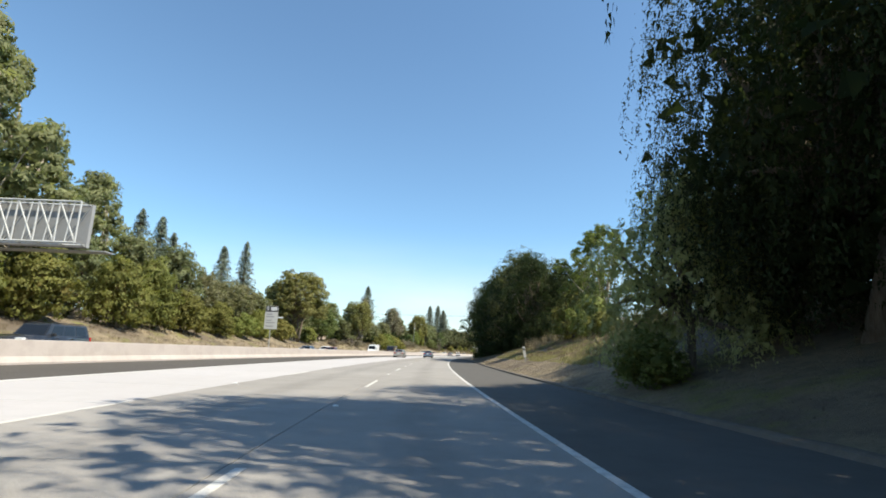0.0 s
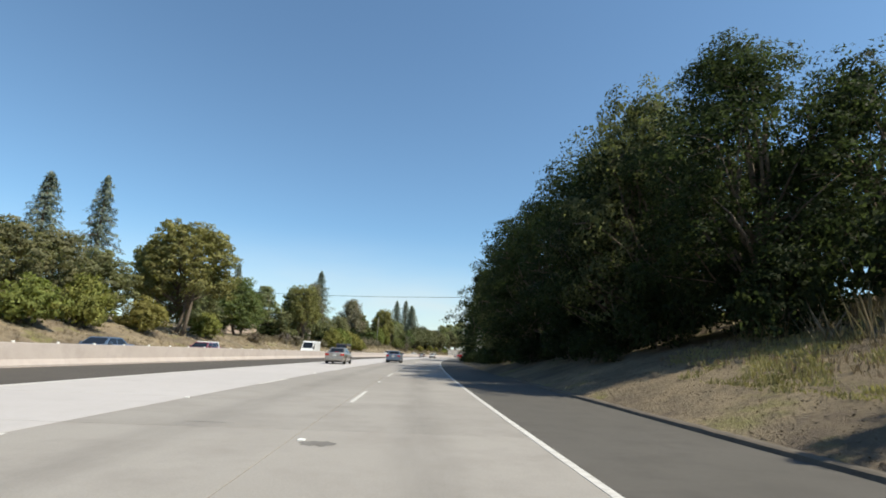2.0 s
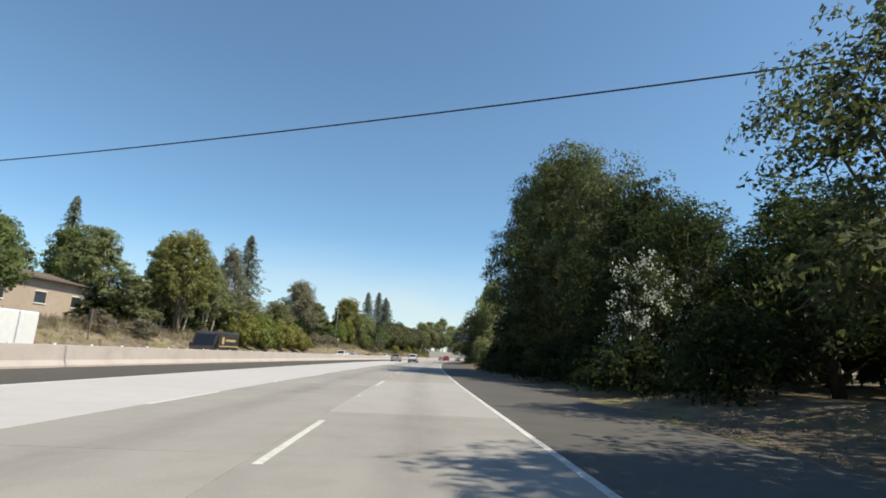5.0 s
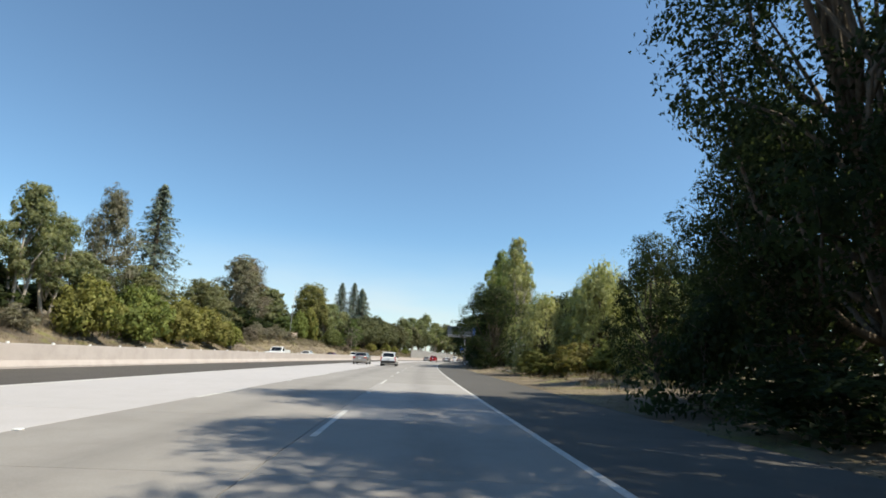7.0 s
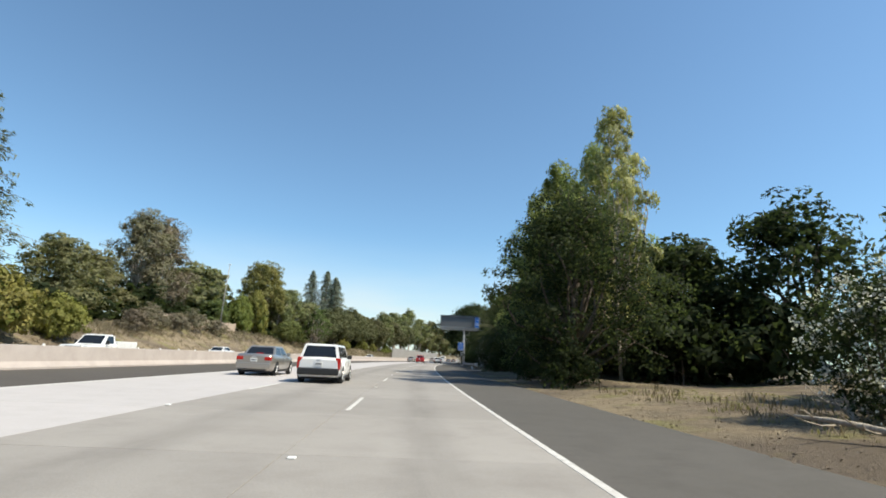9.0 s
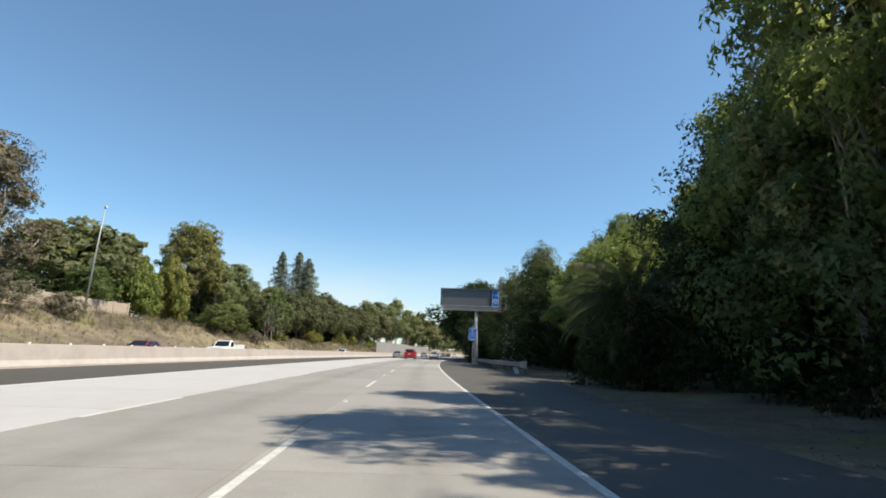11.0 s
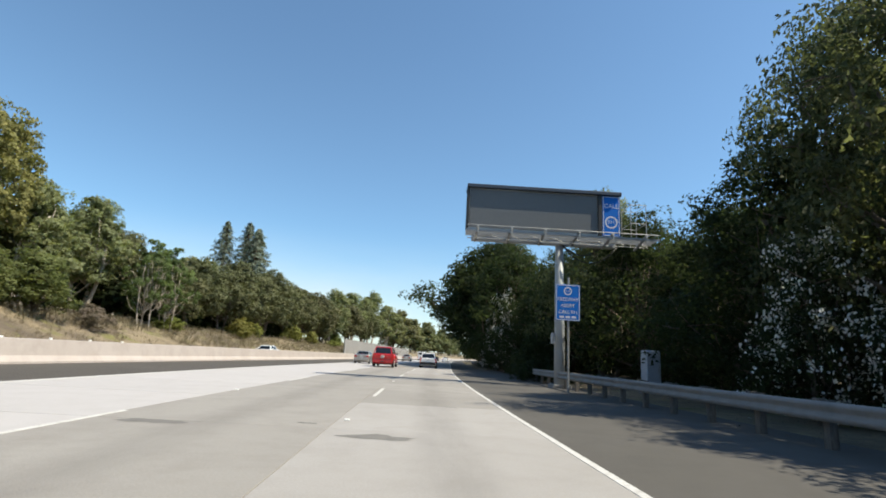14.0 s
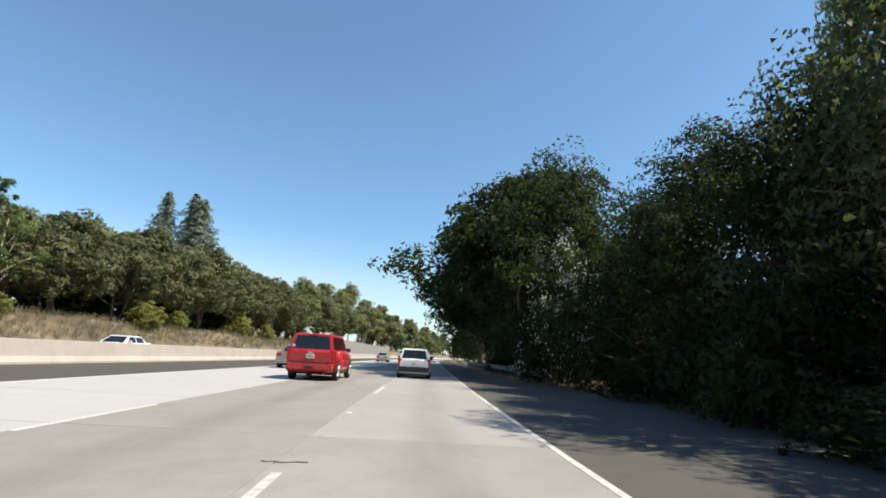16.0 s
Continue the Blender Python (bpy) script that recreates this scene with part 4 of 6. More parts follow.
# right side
# The first stays out of view, grown tall to shade the lanes.
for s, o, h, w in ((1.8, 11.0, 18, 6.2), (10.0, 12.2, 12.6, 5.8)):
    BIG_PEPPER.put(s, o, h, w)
for s, o, h, w in ((13.4, 9.6, 6.0, 2.8), (194, 16.2, 8.8, 4.3), (195.5, 11.9, 6.4, 3.1), (189.0, 18.6, 7.4, 3.4), (186.0, 17.0, 4.8, 2.6), (205.5, 17, 5.2, 3.6)):
    PEPPER.put(s, o, h, w)
for s, o, h, w in ((46.5, 17.6, 10, 4.2),):
    SAPLING.put(s, o, h, w)
for s, o, h, w in ((62.0, 17.4, 9.0, 3.6), (78, 12.2, 12.8, 5.5), (94, 10.8, 13.5, 5.8), (113, 12.6, 12.4, 5.4), (128, 15.6, 7.2, 4.2), (134, 13.8, 8.2, 4.2), (139, 14.0, 11.2, 4.6)):
    NEAR_OAK.put(s, o, h, w)
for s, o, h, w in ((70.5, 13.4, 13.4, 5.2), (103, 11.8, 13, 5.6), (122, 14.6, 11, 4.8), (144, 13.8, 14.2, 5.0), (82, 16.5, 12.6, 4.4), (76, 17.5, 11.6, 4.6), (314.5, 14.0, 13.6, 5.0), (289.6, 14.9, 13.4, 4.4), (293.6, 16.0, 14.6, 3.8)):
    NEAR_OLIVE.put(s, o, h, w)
for s, o, h, w in ((170.0, 14.0, 11, 2.6), (178.5, 13.6, 7.4, 2.5), (176.0, 15.6, 6.6, 2.8)):
    NEAR_OAK.put(s, o, h, w)
for s, o, h, w in ((150.2, 12.9, 18.4, 6.4),):
    SHADE_OLIVE.put(s, o, h, w)
for s, o, h, w in ((63.4, 13.7, 11.8, 4.4), (73.2, 12.5, 12.4, 4.7), (85.6, 11.2, 12.8, 5.3), (156.5, 13.4, 20, 5.4), (163.6, 12.3, 20.5, 4.6), (167.6, 12.8, 9.6, 3.4)):
    SHADE_OAK.put(s, o, h, w)
for s, o, h, w in ((229.5, 14.8, 18, 3.6), (235.5, 13.4, 18.5, 4.4), (241.2, 13.8, 15.5, 4.4), (246.5, 15.4, 13.6, 4.4), (272.3, 16.9, 10.6, 4.2), (253.5, 17.4, 11.6, 4.6), (262, 15.4, 9.6, 4.6), (264.5, 15.6, 11.0, 3.8), (270.5, 15.4, 9.8, 4.4)):
    NEAR_GUM.put(s, o, h, w)
for s, o, h, w in ((318.5, 15.6, 15.0, 4.4),):
    GREY_GUM.put(s, o, h, w)
# Oaks from s 6 to 26 are added to shade the bank, mostly unseen.
for s, o, h, w in ((221.2, 10.2, 10.8, 5.0), (249.6, 15.2, 12.0, 4.6), (14, 23, 12, 6), (14.5, 18.4, 9.5, 5.6), (14.3, 13.4, 9, 3.6), (18.6, 17.6, 9.6, 4.6), (22.6, 19.6, 8.6, 4.3), (26, 25, 10, 5.2), (6, 19, 7.5, 5.4)):
    NEAR_OAK.put(s, o, h, w)
for s, o, h, w in ((276.5, 17.4, 10.0, 4.6), (280.5, 15.0, 8.8, 5.0), (284.5, 14.6, 10.4, 4.6), (295.6, 15.4, 10.4, 4.8), (302, 16.8, 9.0, 4.8), (309.5, 14.8, 10.8, 5)):
    NEAR_OAK.put(s, o, h, w)
for s, o, h, w in ((320.5, 13.0, 9.6, 4.8), (326, 13.4, 11, 5), (331.5, 13.4, 10.4, 4.8), (338, 10.2, 14.6, 6.6), (346, 12, 14, 6)):
    NEAR_OAK.put(s, o, h, w)
for s, o, h, w in ((349, 9.6, 17, 10), (363, 9.4, 17, 12.5), (378, 9.8, 16.5, 11), (393, 10.0, 17, 9)):
    OVERHANG.put(s, o, h, w)
for s, o, h, w in ((360, 13, 10, 6), (376, 13, 11, 6.5), (402, 11, 15, 7), (417, 12, 15, 7), (437, 13, 14, 7), (462, 14, 14, 8), (492, 14, 13, 8), (527, 15, 13, 9), (572, 15, 13, 10)):
    MID_OAK.put(s, o, h, w)
# The one at s 4 is added only to shade the earth below.
for s, o, h, w in ((4, 18.5, 14, 6.5), (8, 23, 12, 7), (-3, 18, 14, 7), (-10, 12, 13, 6), (72, 22, 9, 6), (88, 22, 10, 6), (104, 24, 10, 6)):
    MID_OAK.put(s, o, h, w)
for s, o, h, w in ((150, 22, 13, 6), (138, 23, 10, 6), (162, 23, 12, 6), (174, 24, 8, 6), (252, 24, 12, 7), (238, 25, 12, 7), (266, 26, 11, 7), (279, 21.5, 12, 6.5), (291, 22, 12, 6.5), (299, 24, 12, 6.5), (316, 20.5, 11, 6), (325, 19.5, 11, 6), (307.5, 22, 11, 6), (330, 24, 12, 7), (225, 26, 12, 6.5), (346, 22, 13, 7), (229, 20.5, 10, 6.5), (236, 20.5, 9, 6), (244, 20.5, 9, 6.5), (252, 21, 10, 6), (260, 20.5, 10, 6.5), (269, 21, 12, 6.5)):
    MID_OAK.put(s, o, h, w)
for s, o, h, w in ((224, 14.2, 19.0, 3.0), (242.5, 13.2, 17, 3.2),):
    TALL.put(s, o, h, w)
for s, o, h, w in ((231.5, 15.0, 13, 5.2), (237.5, 14.4, 11.5, 4.2), (243.6, 14.4, 11.5, 4.4)):
    NEAR_GREEN.put(s, o, h, w)
for s, o, h, w in ((207, 21, 9, 5), (176, 19, 6, 4), (194, 24, 8, 5)):
    GREEN.put(s, o, h, w)
for s, o, h, w in ((36, 14.5, 1.6, 1.5), (41, 15.2, 3.0, 2.2), (49.0, 16.6, 3.0, 1.9), (46, 14.6, 3.8, 2.3)):
    SHRUB.put(s, o, h, w)
for s, o, h, w in ((131, 10.5, 4.9, 1.9), (290.9, 12.4, 5.0, 2.1), (287.4, 12.6, 4.2, 1.9), (334.5, 9.2, 8.2, 2.5), (318, 11.2, 3.0, 1.6), (203.5, 12.0, 3.2, 1.7)):
    OLEANDER.put(s, o, h, w)
rng_under = np.random.default_rng(77)
for s, o, h, w in ((250.7, 11.0, 2.5, 1.7), (253.8, 10.4, 1.5, 1.4), (236.4, 11.4, 1.2, 1.4), (240.0, 11.9, 1.9, 1.7), (243.6, 11.7, 1.5, 1.6), (247.2, 12.0, 2.1, 1.9), (255.6, 12.2, 1.9, 1.8), (259.4, 12.6, 2.2, 1.9), (219.5, 9.6, 2.2, 2.0), (223.5, 9.4, 1.4, 1.6)):
    UNDERGROWTH.put(s, o, h, w)
for s, o, h, w in ((12.6, 8.1, 1.4, 1.3), (191.5, 13.2, 2.3, 2.3), (189.0, 15.4, 2.4, 2.3), (194.0, 10.9, 1.9, 1.9), (186.6, 16.6, 2.2, 2.2), (196.5, 14.4, 2.8, 2.4), (184.5, 18.4, 2.4, 2.4)):
    YELLOW.put(s, o, h, w, label="" if s < 20 else "yellow green bush at the foot of the pepper trees")
for k in range(22):
    BACK_BRUSH.put(186 + 11.5 * k, -46.5 - 2.0 * (k % 2), 3.6 + 0.9 * (k % 3), 6.8)
for s0, s1, step, o in ((126, 168, 3.6, 9.3),  (266, 312, 4.2, 14.6), (312, 366, 4.4, 9.6), (70, 118, 6.0, 10.2), (58, 104, 7.0, 15.6), (60.5, 92, 3.3, 12.2), (4, 18, 3.5, 13.0)):
    for s in np.arange(s0, s1, step):
        if abs(s - 334) < 3 or abs(s - 289.5) < 3.5:
            continue
        UNDERGROWTH.put(float(s), o + float(rng_under.uniform(-0.6, 1.4)), float(rng_under.uniform(1.3, 2.9)), float(rng_under.uniform(1.7, 2.6)))


for s0, s1, o in ((98, 140, 19.5), (316, 362, 18.0), (224, 274, 18.0), (222, 276, 22.5), (240, 304, 27.0)):
    for k, s in enumerate(np.arange(s0, s1, 4.6)):
        BACK_BRUSH.put(float(s), o + 1.2 * (k % 2), 4.2 + 0.6 * (k % 3), 3.6, label="tall dark brush behind the roadside trees")


def fallen_branch(s, o, turn, length):
    """A bleached dead limb lying on the earth, with side twigs."""
    rng = np.random.default_rng(int(s * 10))
    x, y, z = spot(s, o)
    t = thing("fallen_branch", "bleached dead branch lying on bare earth", "branch", Matrix.Translation((x, y, z)) @ Matrix.Rotation(radians(turn), 4, "Z"))
    part("limb", limb((0, 0, 0.05), (length, 0, 0.35), 0.09, 0.03, rng, 0.06, 7, 7), BARK_PALE, t, smooth=True)
    for k in range(5):
        f = 0.25 + 0.15 * k
        e = rng.normal(size=3) * np.array((0.25, 0.5, 0.1)) + np.array((0.35, 0, 0.4))
        part("twig", limb((length * f, 0, 0.05 + 0.3 * f), np.array((length * f, 0, 0.05 + 0.3 * f)) + e, 0.025, 0.008, rng, 0.1, 4, 4), BARK_PALE, t, smooth=True)


fallen_branch(200.5, 10.4, 120, 2.4)
fallen_branch(203.5, 11.2, 60, 1.7)
palm("date_palm", "date palm with long arching fronds among the trees", 7, place(252.6, 11.3, 1, 1, 40, 1, 1), 3.9, 46, 4.0)


# ---------------------------------------------------------------- grass, weeds and litter
def tufts(name, label, zones, seed, mat, tall=(0.15, 0.5), patchy=False):
    """Clumps of upright blades over stretches of bank: (station from, to, offset from, to, clumps), evenly or in patches."""
    rng = np.random.default_rng(seed)
    cs, us, ls = [], [], []
    for s0, s1, o0, o1, count in zones:
        s, o = rng.uniform(s0, s1, count), rng.uniform(o0, o1, count)
        if patchy:
            grown = np.array([noise.noise((a * 0.45, b * 0.7, 4.0)) > -0.12 for a, b in zip(s, o)])
            s, o = s[grown], o[grown]
            count = len(s)
        x, y = at(s, o)
        z = ground_z(s, o)
        blades = 9
        h = rng.uniform(*tall, count).repeat(blades)
        c = np.stack([x, y, z], 1).repeat(blades, axis=0) + rng.normal(size=(count * blades, 3)) * np.array((0.12, 0.12, 0))
        u = rng.normal(size=c.shape) * 0.28
        u[:, 2] = 1.0
        u /= np.linalg.norm(u, axis=1, keepdims=True)
        cs.append(c + u * h[:, None] * 0.45)
        us.append(u)
        ls.append(h)
    ob = leaf_mesh(name, np.concatenate(cs), np.concatenate(us), np.concatenate(ls), 0.035, mat, rng, None)
    tagged(ob, label, "grass", kind="stuff")


tufts("dry_grass", "straw coloured dry grass on the banks", ((0, 340, -37, -30.5, 3200), (172, 215, 9.5, 14, 200)), 3, GRASS)


tufts("short_dry_grass", "short straw coloured grass on the bank beside the shoulder", ((22, 64, 10.0, 18, 1900),), 17, GRASS, (0.1, 0.28))


tufts("tall_dry_weeds", "tall straw coloured weeds along the bank top", ((150, 345, -39.5, -34.5, 2600), (345, 470, -38, -31.5, 1800)), 5, GRASS, (0.5, 1.15))


tufts("green_weeds", "yellow green weeds on the bank beside the shoulder", ((22, 64, 10.2, 18.5, 7600), (22, 60, 9.2, 13.0, 5600), (176, 214, 9.5, 16, 500)), 11, BANK_GRASS, (0.06, 0.17), True)
tufts("tall_stalks", "tall dry weed stalks on the bank", ((30, 60, 14.5, 18, 260), (50, 62, 12, 15, 60)), 13, GRASS, (0.6, 1.5))


def litter(name, label, zones, seed, mat, size=0.09):
    rng = np.random.default_rng(seed)
    cs = []
    for s0, s1, o0, o1, count in zones:
        s, o = rng.uniform(s0, s1, count), rng.uniform(o0, o1, count)
        x, y = at(s, o)
        cs.append(np.stack([x, y, np.maximum(ground_z(s, o), -0.004) + 0.02], 1))
    c = np.concatenate(cs)
    u = ball(rng, len(c)) * np.array((1, 1, 0.25))
    ob = leaf_mesh(name, c, u, size, size * 0.55, mat, rng, None, facing=np.tile((0.0, 0.0, 1.0), (len(c), 1)))
    tagged(ob, label, "leaf litter", kind="stuff")


litter("leaf_litter", "fallen dry leaves along the shoulder edge", ((30, 125, 6.9, 10, 1000), (125, 250, 6.8, 11, 4500), (260, 345, 8.8, 13, 3000)), 9, MULCH, 0.065)
litter("bark_mulch", "dark bark and dead leaves along the foot of the bank", ((6, 66, 7.15, 10.8, 9000), (64, 125, 7.2, 11, 3500), (176, 214, 9.2, 16, 3500), (218, 270, 7.4, 15, 7000)), 19, MULCH, 0.055)


# ---------------------------------------------------------------- far road, slabs, lines and marks
solid_strip("lane_paving", 344.2, 1200, -3.6, 3.58, -0.03, 0.0, CONCRETE, "", parent=road)
solid_strip("lane_paving", -120, -19.2, -3.6, 3.58, -0.03, 0.0, CONCRETE, "", parent=road)
solid_strip("pale_lane_paving", 344.2, 1200, -8.86, -3.6, -0.03, 0.0, CONCRETE_NEW, "", parent=road)
solid_strip("pale_lane_paving", -120, -19.2, -8.86, -3.6, -0.03, 0.0, CONCRETE_NEW, "", parent=road)


def slab_data(width, length, mat):
    bm = box(-width / 2, -length / 2, -0.03, width / 2, length / 2, 0.0, 0.006)
    return bm


SLAB = 4.55
slabs = {}
for lane, (o0, o1, mat) in enumerate(((-8.86, -3.606, CONCRETE_NEW), (-3.594, -0.006, CONCRETE_SLAB), (0.006, 3.58, CONCRETE_SLAB))):
    for k in range(80):
        s = -17 + k * SLAB
        m = along(s, (o0 + o1) / 2)
        pale = lane == 2 and (123 < s < 137 or 163 < s < 176 or 278 < s < 291 or 313 < s < 340)
        key = (lane, pale)
        if key in slabs:
            again("slab", slabs[key], road, m)
        else:
            slabs[key] = part("slab", slab_data(o1 - o0, SLAB - 0.012, mat), PATCH if pale else mat, road, "", m)

DASH0, CYCLE = -11.345, 14.63
dash = None
for off in (0.16, -3.55):
    for k in range(0, 44):
        s = DASH0 + CYCLE * k - 1.83 + (5.2 if off < 0 else 0.0)
        if dash is None:
            dash = part("lane_dash", box(-0.05, -1.83, -0.004, 0.05, 1.83, 0.005), LINE, road, "", along(s, off))
        else:
            again("lane_dash", dash, road, along(s, off))
stud = None
for off in (0.16, -3.55):
    for k in range(0, 26):
        s = DASH0 + CYCLE * k + 5.4 + (5.2 if off < 0 else 0.0)
        if stud is None:
            bm = box(-0.05, -0.05, -0.002, 0.05, 0.05, 0.022, 0.012)
            stud = part("road_stud", bm, WHITE, road, "", along(s, off))
        else:
            again("road_stud", stud, road, along(s, off))


def saw_cut(name, centre_s, centre_o, radius, lead, seed):
    """The tarred ring of a buried traffic detector, with its lead-in cut."""
    rng = np.random.default_rng(seed)
    vs, fs = [], []

    def ribbon(pts, w):
        for i, (a, b) in enumerate(pts):
            j = min(i + 1, len(pts) - 1)
            h = max(j - 1, 0)
            d = np.array(pts[j]) - np.array(pts[h])
            d = d / (np.linalg.norm(d) + 1e-9)
            k = len(vs)
            ww = w * rng.uniform(0.5, 1.3)
            vs.extend([(a - d[1] * ww, b + d[0] * ww, 0.003), (a + d[1] * ww, b - d[0] * ww, 0.003)])
            if i:
                fs.append((k - 2, k - 1, k + 1, k))
    ring = [(radius * math.cos(t), radius * math.sin(t)) for t in np.linspace(0, 2 * math.pi, 33)]
    k = 0
    while k < 31:
        n = int(rng.integers(2, 6))
        ribbon(ring[k:min(k + n, 33)], float(rng.uniform(0.003, 0.010)))
        k += n + int(rng.integers(0, 2))
    ribbon([(-0.35, -radius), (-0.32 + rng.uniform(-0.1, 0.1), -radius - 0.7), (-0.2, -radius - lead)], 0.016)
    return part(name, (vs, fs), TAR, road, "", along(centre_s, centre_o))


saw_cut("saw_cut", 260.9, -1.5, 0.95, 2.6, 5)
saw_cut("saw_cut", 260.4, 1.95, 0.85, 1.2, 6)
saw_cut("saw_cut", 267.6, -1.75, 0.95, 1.2, 8)


def scar(s, o, w, l, seed):
    """A short tarred crack or scuff."""
    rng = np.random.default_rng(seed)
    xs = np.linspace(-w / 2, w / 2, 9)
    a = [(x, rng.normal() * l * 0.4, 0.0025) for x in xs]
    b = [(x, q[1] + l * rng.uniform(0.5, 1.2), 0.0025) for x, q in zip(xs, a)]
    fs = [(i, i + 1, 9 + i + 1, 9 + i) for i in range(8)]
    part("scuff", (a + b, fs), TAR, road, "", along(s, o))


def crack(s0, o0, s1, o1, seed, width=0.006):
    """A jagged tar-filled crack between two places on the road."""
    rng = np.random.default_rng(seed)
    span = math.hypot(s1 - s0, o1 - o0)
    count = max(5, int(span / 0.11))
    f = np.linspace(0, 1, count)
    ds, do = (s1 - s0) / span, (o1 - o0) / span
    wob = np.cumsum(rng.normal(size=count)) * 0.014
    wob -= wob[0] + (wob[-1] - wob[0]) * f
    vs = []
    for i in range(count):
        w = width * rng.uniform(0.4, 1.5) * (0.35 if i in (0, count - 1) else 1.0)
        s, o = s0 + (s1 - s0) * f[i] - do * wob[i], o0 + (o1 - o0) * f[i] + ds * wob[i]
        for sg in (-1, 1):
            x, y = at(s - sg * do * w, o + sg * ds * w)
            vs.append((float(x), float(y), 0.0035))
    part("crack", (vs, [(2 * i, 2 * i + 1, 2 * i + 3, 2 * i + 2) for i in range(count - 1)]), TAR, road)


for k, (a, b, c, d) in enumerate(((260.1, -1.25, 258.6, -0.9), (260.2, -0.95, 259.4, -0.4), (261.3, 1.15, 259.8, 1.12), (259.8, 1.12, 258.4, 0.95), (259.9, 1.15, 259.5, 1.6), (261.1, 2.9, 259.9, 2.86), (260.0, 2.86, 259.6, 2.5), (259.3, 0.1, 259.3, 0.45),
                                   (266.4, -3.0, 266.3, -2.4), (255.2, -2.9, 254.3, -2.2), (255.8, 0.4, 253.9, 0.8), (254.6, -0.3, 253.2, 0.1), (256.5, -3.3, 256.2, -1.9), (250.5, -1.6, 249.2, -1.2), (251.2, 1.0, 249.7, 1.25), (263.4, 0.9, 262.2, 1.2), (257.2, 1.2, 255.9, 1.3))):
    crack(a, b, c, d, 60 + k)


def dark_blotch(s, o, w, l, seed):
    """A thin dark blotch with an uneven outline."""
    rng = np.random.default_rng(seed)
    ring = [(w / 2 * math.cos(a) * rng.uniform(0.75, 1.1), l / 2 * math.sin(a) * rng.uniform(0.5, 1.2), 0.0025) for a in np.linspace(0, 2 * math.pi, 25)[:-1]]
    part("dark_blotch", (ring, [tuple(range(24))]), DARK_CONCRETE, road, "", along(s, o))


for k, (s, o, w, l) in enumerate(((285.4, -2.6, 1.1, 0.5), (284.9, 0.8, 1.1, 0.55), (33.5, 0.0, 0.5, 0.5), (128.6, -1.6, 0.45, 0.4), (52.4, 0.4, 0.5, 0.4))):
    dark_blotch(s, o, w, l, 80 + k)

for k, (s, o, w, l) in enumerate(((31, 0.2, 0.5, 0.06), (33, -0.4, 0.4, 0.10), (40, 0.5, 0.9, 0.03), (42, -1.1, 0.3, 0.05), (66, 0.3, 0.25, 0.08), (143, -2.6, 1.0, 0.02), (128, -1.2, 0.3, 0.06), (130.5, -0.6, 0.25, 0.08), (172, -3.4, 0.8, 0.03), (176, -3.7, 0.9, 0.03),
                                    (252, -2.9, 0.9, 0.03), (274, -2.6, 1.0, 0.04), (286, -0.4, 0.3, 0.06), (311, 0.1, 0.5, 0.06), (290, 2.2, 0.3, 0.05), (15, 2.6, 0.7, 0.03), (22, 1.2, 0.9, 0.02), (54, -1.6, 0.8, 0.02))):
    scar(s, o, w, l, 40 + k)

# low tarred curb at the foot of the bank
def curb_run(s0, s1, step=0.5):
    """A low asphalt dike whose crest and edges waver."""
    ss = np.arange(s0, s1, step)
    vs, fs = [], []
    for s in ss:
        a, b, c = (noise.noise((s * q, k, 0.0)) for q, k in ((0.55, 1.0), (0.23, 5.0), (1.1, 9.0)))
        top = 0.085 + 0.025 * a + 0.015 * c
        for o, z in ((6.90 + 0.05 * b, -0.03), (6.94 + 0.05 * b + 0.02 * c, top * 0.75), (7.0 + 0.04 * b, top), (7.12 + 0.05 * a, top + 0.005), (7.26 + 0.08 * c, 0.02)):
            x, y = at(s, o)
            vs.append((float(x), float(y), z))
    fs = [(i * 5 + k, i * 5 + k + 1, (i + 1) * 5 + k + 1, (i + 1) * 5 + k) for i in range(len(ss) - 1) for k in range(4)]
    return vs, fs


curb = part("curb", curb_run(-30, 78), CURB)
tagged(curb, "low black tarred curb below the earth bank", "curb", kind="structure")


